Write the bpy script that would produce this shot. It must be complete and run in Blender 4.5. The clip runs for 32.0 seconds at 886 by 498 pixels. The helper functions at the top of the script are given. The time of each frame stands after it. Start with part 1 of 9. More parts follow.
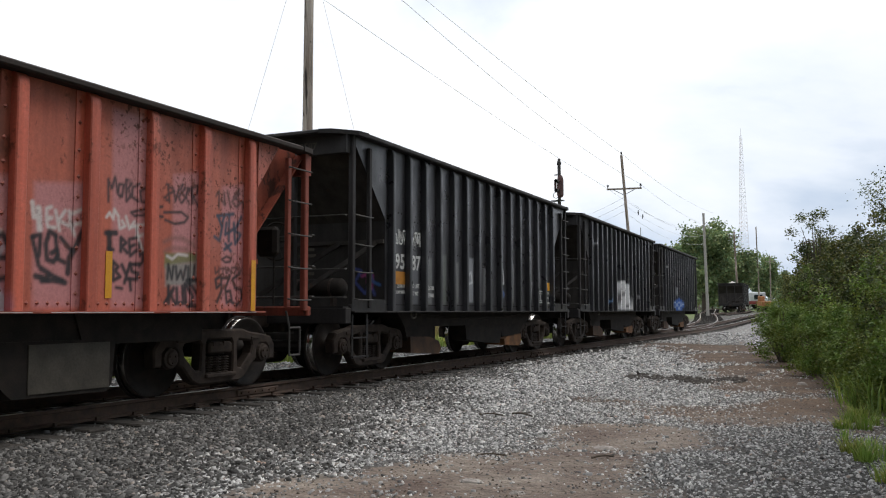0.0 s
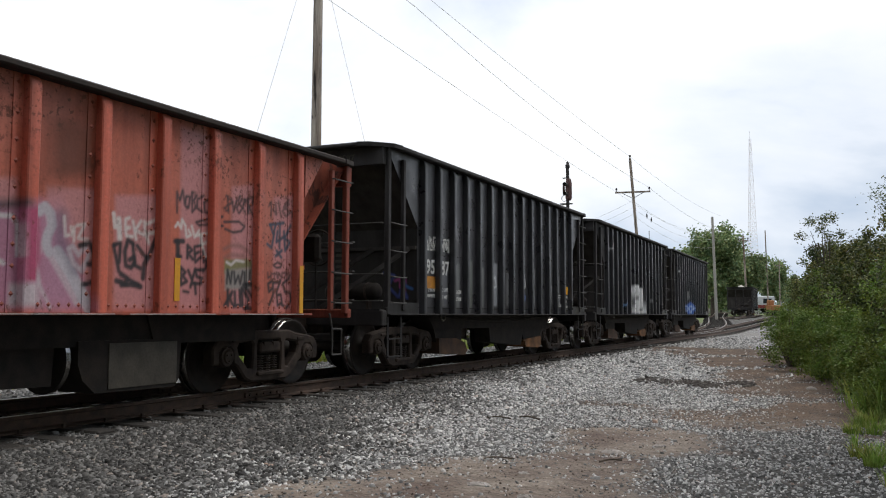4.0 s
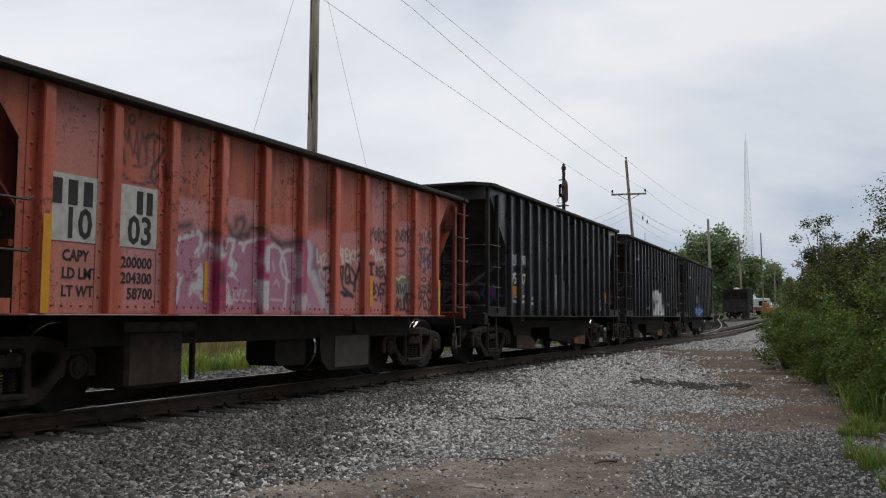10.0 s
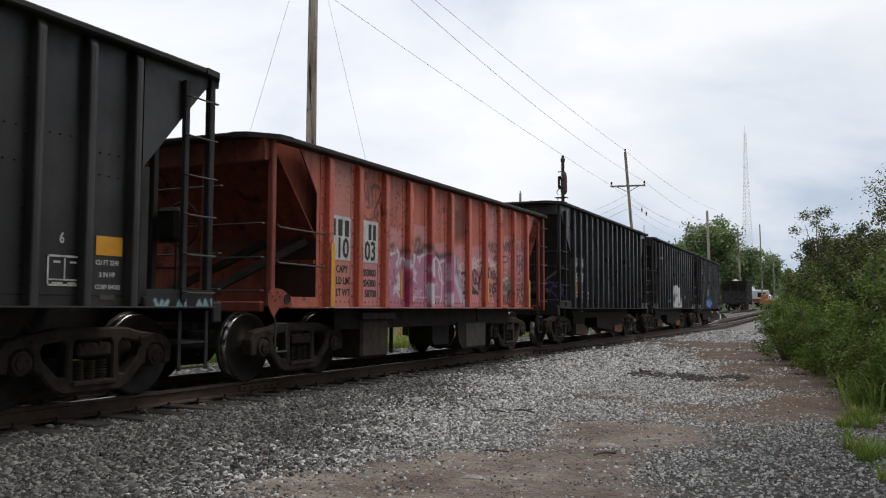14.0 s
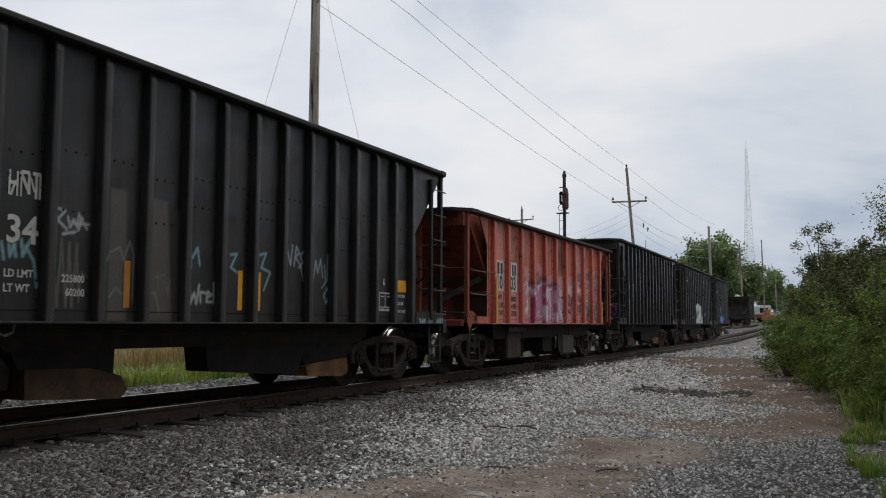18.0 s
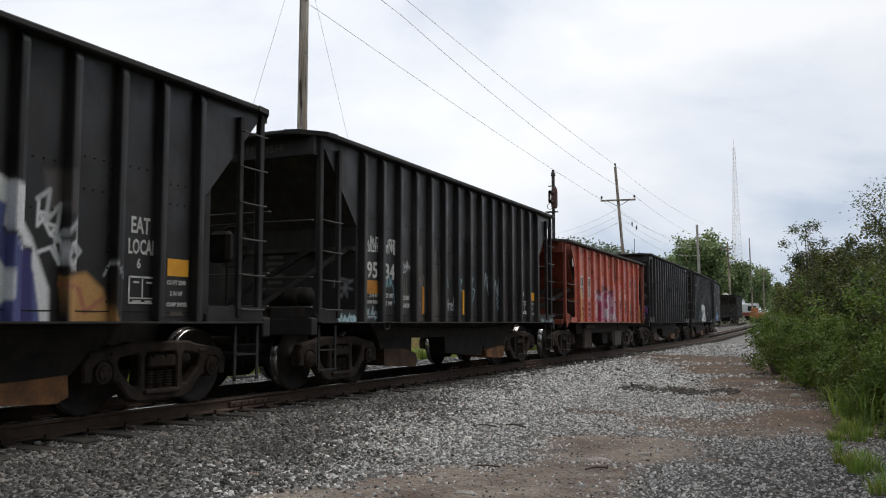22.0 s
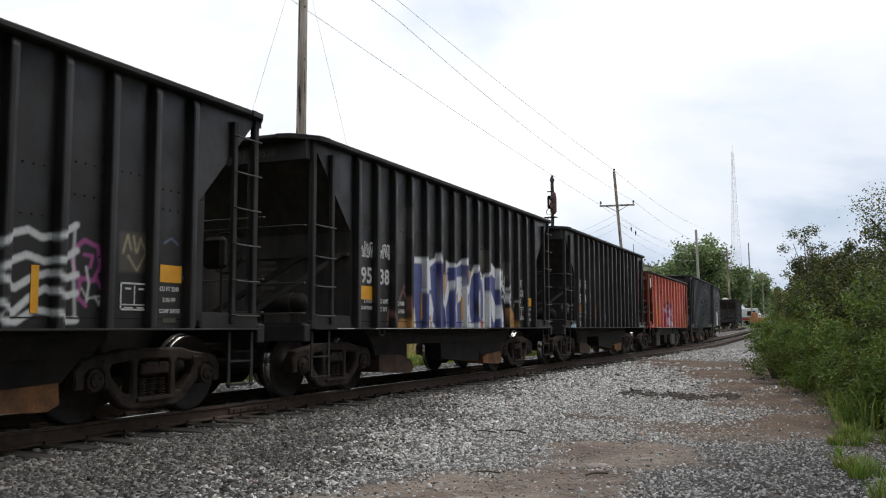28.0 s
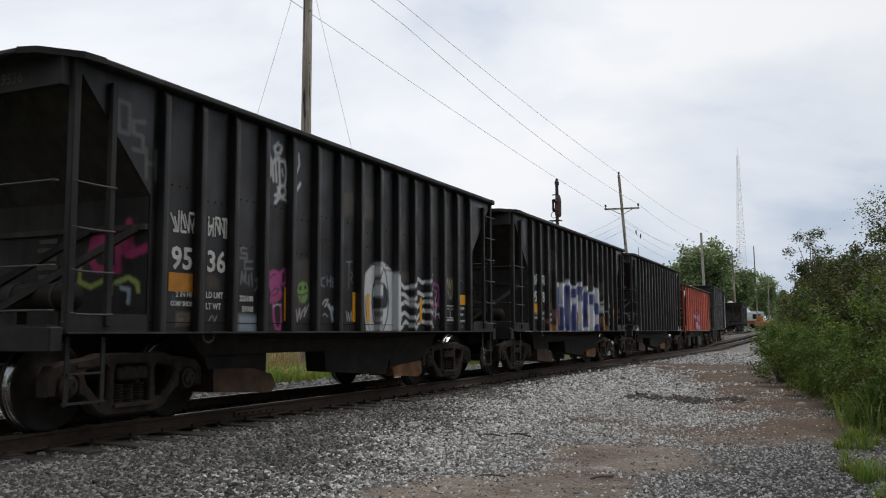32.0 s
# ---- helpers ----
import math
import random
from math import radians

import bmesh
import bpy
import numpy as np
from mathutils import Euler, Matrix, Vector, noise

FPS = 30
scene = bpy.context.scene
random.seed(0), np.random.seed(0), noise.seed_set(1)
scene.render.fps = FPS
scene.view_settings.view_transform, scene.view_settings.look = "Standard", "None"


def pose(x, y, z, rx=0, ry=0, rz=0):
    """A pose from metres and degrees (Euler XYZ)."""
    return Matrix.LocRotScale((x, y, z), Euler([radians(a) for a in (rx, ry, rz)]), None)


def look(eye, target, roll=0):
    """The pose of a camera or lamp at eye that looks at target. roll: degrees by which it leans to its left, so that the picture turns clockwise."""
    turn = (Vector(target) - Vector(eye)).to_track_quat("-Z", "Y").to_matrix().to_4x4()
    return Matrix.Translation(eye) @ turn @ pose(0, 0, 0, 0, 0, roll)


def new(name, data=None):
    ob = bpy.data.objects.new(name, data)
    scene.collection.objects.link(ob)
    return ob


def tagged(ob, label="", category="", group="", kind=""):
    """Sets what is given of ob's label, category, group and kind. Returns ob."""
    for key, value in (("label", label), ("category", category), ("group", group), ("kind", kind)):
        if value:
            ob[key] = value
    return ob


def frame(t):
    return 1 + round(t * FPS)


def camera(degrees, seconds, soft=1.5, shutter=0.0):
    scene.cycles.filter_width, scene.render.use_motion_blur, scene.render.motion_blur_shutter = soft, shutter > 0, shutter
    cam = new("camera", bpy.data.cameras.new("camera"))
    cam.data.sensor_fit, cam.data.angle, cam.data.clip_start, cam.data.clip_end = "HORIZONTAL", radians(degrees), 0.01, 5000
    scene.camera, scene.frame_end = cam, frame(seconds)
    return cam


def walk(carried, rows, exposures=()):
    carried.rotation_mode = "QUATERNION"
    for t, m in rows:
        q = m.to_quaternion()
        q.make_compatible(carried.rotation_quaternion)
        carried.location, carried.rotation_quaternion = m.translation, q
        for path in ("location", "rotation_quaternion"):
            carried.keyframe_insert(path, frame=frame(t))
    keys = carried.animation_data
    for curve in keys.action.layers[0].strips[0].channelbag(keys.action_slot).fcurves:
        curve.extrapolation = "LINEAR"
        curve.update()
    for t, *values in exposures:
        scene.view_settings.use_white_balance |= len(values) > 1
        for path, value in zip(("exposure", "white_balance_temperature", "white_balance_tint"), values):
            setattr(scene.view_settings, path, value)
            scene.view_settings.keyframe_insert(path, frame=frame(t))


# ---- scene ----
# World: Y runs along the track away from the viewer, X to the right of it, z up.
EYE = (0.0, 0.0, 1.26)


def aim(yaw, pitch, roll):
    """Camera pose: degrees turned left from the track's direction, tilted up, and rolled."""
    a, b = radians(yaw), radians(pitch)
    d = Vector((-math.sin(a) * math.cos(b), math.cos(a) * math.cos(b), math.sin(b)))
    return look(EYE, Vector(EYE) + d * 10, roll)


cam = camera(53.85, 32.0, soft=1.1, shutter=0.2)
walk(cam, [(t, aim(a, b, c)) for t, a, b, c in (
    (0, 24.79, 4.06, -0.05), (0.5, 24.82, 4.05, 0.00), (1, 24.83, 4.12, 0.15), (1.5, 24.91, 4.14, 0.30),
    (2, 25.03, 4.17, 0.33), (2.5, 25.14, 4.20, 0.33), (3, 25.26, 4.25, 0.26), (3.5, 25.32, 4.24, 0.19),
    (4.5, 25.30, 4.25, 0.14), (5.5, 25.18, 4.24, 0.12), (6, 25.12, 4.17, 0.13), (6.5, 25.00, 4.14, 0.17),
    (7, 24.91, 4.10, 0.29), (7.5, 24.87, 4.18, 0.41), (8, 24.90, 4.29, 0.50), (8.5, 24.96, 4.38, 0.52),
    (9, 25.06, 4.41, 0.47), (9.5, 25.08, 4.38, 0.39), (10, 25.06, 4.34, 0.31), (10.5, 25.10, 4.27, 0.24),
    (11, 25.10, 4.18, 0.21), (11.5, 25.12, 4.07, 0.21), (12, 25.11, 3.96, 0.21), (12.5, 25.06, 3.83, 0.22),
    (13, 25.00, 3.73, 0.22), (13.5, 25.01, 3.71, 0.20), (14, 25.00, 3.82, 0.23), (14.5, 24.99, 3.99, 0.25),
    (15.5, 24.98, 4.26, 0.24), (16.5, 25.00, 4.45, 0.23), (17, 25.05, 4.53, 0.23), (17.5, 25.07, 4.67, 0.25),
    (18, 25.11, 4.84, 0.23), (18.5, 25.09, 5.07, 0.21), (19, 25.04, 5.28, 0.19), (19.5, 24.95, 5.46, 0.19),
    (20, 24.85, 5.50, 0.14), (20.5, 24.72, 5.34, 0.09), (21, 24.53, 5.19, 0.07), (21.5, 24.44, 4.96, 0.08),
    (22, 24.40, 4.77, 0.06), (22.5, 24.37, 4.69, 0.07), (23, 24.35, 4.61, 0.06), (23.5, 24.33, 4.51, 0.03),
    (24, 24.28, 4.36, 0.01), (24.5, 24.29, 4.27, 0.00), (25, 24.33, 4.22, -0.03), (25.5, 24.34, 4.29, -0.05),
    (26.5, 24.34, 4.61, -0.06), (27.5, 24.34, 4.98, -0.07), (28, 24.35, 5.15, -0.12), (28.5, 24.34, 5.29, -0.17),
    (29, 24.36, 5.40, -0.18), (29.5, 24.39, 5.45, -0.23), (30, 24.43, 5.44, -0.24), (30.5, 24.44, 5.44, -0.23),
    (31, 24.52, 5.40, -0.19), (31.5, 24.59, 5.37, -0.19), (32, 24.66, 5.37, -0.14))],
    exposures=[(0, 0.46), (3, 0.44), (6, 0.33), (9, 0.08), (10, -0.03), (12, 0.03), (13, 0.17), (14.5, 0.21), (16.5, 0.0), (19, -0.08), (20, 0.04), (22, 0.22), (23, 0.25), (25, 0.20), (28, 0.40), (29, 0.16), (29.5, 0.14), (31, 0.02), (32, 0.12)])

# ---- sky and sun ----
SUN_EL, SUN_AZ = radians(64), radians(45)          # azimuth from +Y towards +X


def make_sky():
    w = bpy.data.worlds.new("overcast_sky")
    scene.world = w
    w.use_nodes = True
    nt = w.node_tree
    nt.nodes.clear()
    n, l = nt.nodes, nt.links
    out, bg = n.new("ShaderNodeOutputWorld"), n.new("ShaderNodeBackground")
    sky = n.new("ShaderNodeTexSky")
    sky.sky_type, sky.sun_disc, sky.sun_elevation, sky.sun_rotation = "NISHITA", False, SUN_EL, SUN_AZ
    sky.air_density, sky.dust_density = 1.0, 2.0
    dim = n.new("ShaderNodeVectorMath")
    dim.operation, dim.inputs[3].default_value = "SCALE", 0.085
    l.new(sky.outputs[0], dim.inputs[0])
    co, mp = n.new("ShaderNodeTexCoord"), n.new("ShaderNodeMapping")
    mp.inputs["Scale"].default_value = (1.0, 1.0, 2.1)
    l.new(co.outputs["Generated"], mp.inputs[0])
    big, fine = n.new("ShaderNodeTexNoise"), n.new("ShaderNodeTexNoise")
    for node, s, d, r in ((big, 2.3, 7.0, 0.52), (fine, 1.1, 3.0, 0.5)):
        node.inputs["Scale"].default_value, node.inputs["Detail"].default_value = s, d
        node.inputs["Roughness"].default_value = r
        node.inputs["Distortion"].default_value = 0.25
        l.new(mp.outputs[0], node.inputs["Vector"])
    ramp = n.new("ShaderNodeValToRGB")
    e = ramp.color_ramp.elements
    e[0].position, e[0].color = 0.38, (0.51, 0.60, 0.735, 1)
    e[1].position, e[1].color = 0.60, (0.93, 0.945, 0.975, 1)
    mid = e.new(0.47)
    mid.color = (0.745, 0.80, 0.885, 1)
    l.new(big.outputs["Fac"], ramp.inputs[0])
    thin = n.new("ShaderNodeValToRGB")
    thin.color_ramp.elements[0].position, thin.color_ramp.elements[0].color = 0.35, (0.93, 0.93, 0.93, 1)
    thin.color_ramp.elements[1].position, thin.color_ramp.elements[1].color = 0.65, (0.99, 0.99, 0.99, 1)
    l.new(fine.outputs["Fac"], thin.inputs[0])
    mix = n.new("ShaderNodeMix")
    mix.data_type = "RGBA"
    l.new(thin.outputs[0], mix.inputs[0])
    l.new(dim.outputs[0], mix.inputs[6])
    l.new(mix.outputs[2], bg.inputs[0])
    glow = n.new("ShaderNodeVectorMath")
    glow.operation = "DOT_PRODUCT"
    glow.inputs[1].default_value = (-0.85, 0.15, 0.50)
    l.new(co.outputs["Generated"], glow.inputs[0])
    side, veil = n.new("ShaderNodeMapRange"), n.new("ShaderNodeMix")
    for k, v in ((1, 0.30), (2, 0.85), (3, 0.0), (4, 0.65)):
        side.inputs[k].default_value = v
    l.new(glow.outputs["Value"], side.inputs[0])
    veil.data_type = "RGBA"
    veil.inputs[7].default_value = (0.88, 0.885, 0.915, 1)
    l.new(side.outputs[0], veil.inputs[0])
    l.new(ramp.outputs[0], veil.inputs[6])
    l.new(veil.outputs[2], mix.inputs[7])
    lift = n.new("ShaderNodeMapRange")
    for k, v in ((1, 0.12), (2, 0.85), (3, 0.82), (4, 1.03)):
        lift.inputs[k].default_value = v
    l.new(glow.outputs["Value"], lift.inputs[0])
    l.new(lift.outputs[0], bg.inputs[1])
    l.new(bg.outputs[0], out.inputs[0])
    sun = bpy.data.lights.new("sun", "SUN")
    sun.energy, sun.angle, sun.color = 1.75, radians(35), (1.0, 0.95, 0.87)
    d = Vector((math.sin(SUN_AZ) * math.cos(SUN_EL), math.cos(SUN_AZ) * math.cos(SUN_EL), math.sin(SUN_EL)))
    ob = new("sun", sun)
    ob.matrix_world = look(d * 60, (0, 0, 0))


make_sky()

# ---- materials ----


def material(name, build, rough=0.8, metal=0.0):
    """build(n, l, bsdf, mix, noise_at, ramp) wires the colour; returns the material."""
    m = bpy.data.materials.new(name)
    m.use_nodes = True
    nt = m.node_tree
    n, l = nt.nodes, nt.links
    bsdf = n["Principled BSDF"]
    bsdf.inputs["Roughness"].default_value, bsdf.inputs["Metallic"].default_value = rough, metal
    co = n.new("ShaderNodeTexCoord")

    def noise_at(scale, detail=4.0, stretch=(1, 1, 1), rough=0.55, kind="Object"):
        mp = n.new("ShaderNodeMapping")
        mp.inputs["Scale"].default_value = stretch
        l.new(co.outputs[kind], mp.inputs[0])
        t = n.new("ShaderNodeTexNoise")
        t.inputs["Scale"].default_value, t.inputs["Detail"].default_value = scale, detail
        t.inputs["Roughness"].default_value = rough
        l.new(mp.outputs[0], t.inputs["Vector"])
        return t.outputs["Fac"]

    def ramp(src, *stops):
        r = n.new("ShaderNodeValToRGB")
        e = r.color_ramp.elements
        while len(e) < len(stops):
            e.new(0.5)
        for el, (p, c) in zip(e, stops):
            el.position = p
            el.color = (*c, 1) if isinstance(c, tuple) else (c, c, c, 1)
        l.new(src, r.inputs[0])
        return r.outputs[0]

    def mix(fac, a, b, mode="MIX"):
        x = n.new("ShaderNodeMix")
        x.data_type, x.blend_type = "RGBA", mode
        for k, v in ((0, fac), (6, a), (7, b)):
            if isinstance(v, (int, float)):
                x.inputs[k].default_value = v if k == 0 else (v, v, v, 1)
            elif isinstance(v, tuple):
                x.inputs[k].default_value = (*v, 1)
            else:
                l.new(v, x.inputs[k])
        return x.outputs[2]

    def bump(src, strength=0.3, distance=0.01):
        b = n.new("ShaderNodeBump")
        b.inputs["Strength"].default_value, b.inputs["Distance"].default_value = strength, distance
        l.new(src, b.inputs["Height"])
        l.new(b.outputs[0], bsdf.inputs["Normal"])

    def attr(name):
        a = n.new("ShaderNodeAttribute")
        a.attribute_name = name
        return a

    build(n, l, bsdf, mix, noise_at, ramp, bump, attr)
    return m


def plain(name, c, c2=None, scale=6.0, rough=0.8, metal=0.0, stretch=(1, 1, 1), bumpy=0.25, gloss=0.5):
    """A surface of two mottled tones with fine grain."""
    c2 = c2 or tuple(v * 0.6 for v in c)

    def f(n, l, b, mix, noise_at, ramp, bump, attr):
        a = ramp(noise_at(scale, 5, stretch), (0.35, c), (0.7, c2))
        g = ramp(noise_at(scale * 14, 3, stretch), (0.3, 0.75), (0.7, 1.1))
        l.new(mix(1.0, a, g, "MULTIPLY"), b.inputs["Base Color"])
        b.inputs["Specular IOR Level"].default_value = gloss
        bump(noise_at(scale * 9, 4, stretch), bumpy, 0.006)
    return material(name, f, rough, metal)


def island_mix(name, stops, rough=0.85, grain=60.0, rough_bump=0.3):
    """Colour picked for each loose piece of a mesh, with grain on top."""
    def f(n, l, b, mix, noise_at, ramp, bump, attr):
        g = n.new("ShaderNodeNewGeometry")
        a = ramp(g.outputs["Random Per Island"], *stops)
        k = ramp(noise_at(grain, 3), (0.3, 0.7), (0.7, 1.15))
        l.new(mix(1.0, a, k, "MULTIPLY"), b.inputs["Base Color"])
        if rough_bump:
            bump(noise_at(grain * 0.8, 3), rough_bump, 0.004)
    return material(name, f, rough)


def car_paint(name, base, faded, rust, rust_from=0.62, fade=0.5, rough=0.6, sprayed=True, gloss=0.5, specks=0.0):
    """Weathered car paint: faded patches, streaks that run down, rust, and the sprayed colour kept in 'paint'."""
    def f(n, l, b, mix, noise_at, ramp, bump, attr):
        a = mix(ramp(noise_at(0.9, 5), (0.42, 0.0), (0.62, fade)), base, faded)
        s = ramp(noise_at(1.0, 5, (6, 6, 0.35)), (0.35, 0.72), (0.65, 1.15))
        a = mix(1.0, a, s, "MULTIPLY")
        if sprayed:
            p = attr("paint")
            a = mix(p.outputs["Alpha"], a, p.outputs["Color"])
        r = ramp(noise_at(3.0, 8, (1, 1, 0.7), 0.72), (rust_from, 0.0), (rust_from + 0.06, 0.85))
        a = mix(r, a, rust)
        if specks:
            spot = mix(1.0, ramp(noise_at(19, 5, rough=0.6), (0.565, 0.0), (0.615, 1.0)), ramp(noise_at(0.9, 3), (0.40, 0.0), (0.56, specks)), "MULTIPLY")
            a = mix(spot, a, rust)
        d = ramp(noise_at(34, 6, rough=0.65), (0.32, 0.87), (0.68, 1.10))
        l.new(mix(1.0, a, d, "MULTIPLY"), b.inputs["Base Color"])
        l.new(ramp(noise_at(2.5, 4), (0.3, rough - 0.12), (0.7, rough + 0.2)), b.inputs["Roughness"])
        b.inputs["Specular IOR Level"].default_value = gloss
        bump(noise_at(16, 8, rough=0.65), 0.2, 0.012)
    return material(name, f, rough)


def timber(name, pale, tan, crack):
    """Grey weathered wood, cracked along its length, with knots."""
    def f(n, l, b, mix, noise_at, ramp, bump, attr):
        a = mix(ramp(noise_at(1.0, 5, (5, 5, 0.35)), (0.40, 0.0), (0.60, 1.0)), pale, tan)
        split = ramp(noise_at(1.0, 6, (15, 15, 0.55), 0.6), (0.40, 1.0), (0.46, 0.0))
        a = mix(split, a, crack)
        a = mix(ramp(noise_at(2.4, 3, (1.6, 1.6, 0.8)), (0.66, 0.0), (0.70, 0.9)), a, crack)
        l.new(mix(1.0, a, ramp(noise_at(1.0, 4, (90, 90, 3)), (0.3, 0.7), (0.7, 1.2)), "MULTIPLY"), b.inputs["Base Color"])
        bump(noise_at(1.0, 6, (15, 15, 0.55), 0.6), 0.9, 0.03)
    return material(name, f, 0.92)


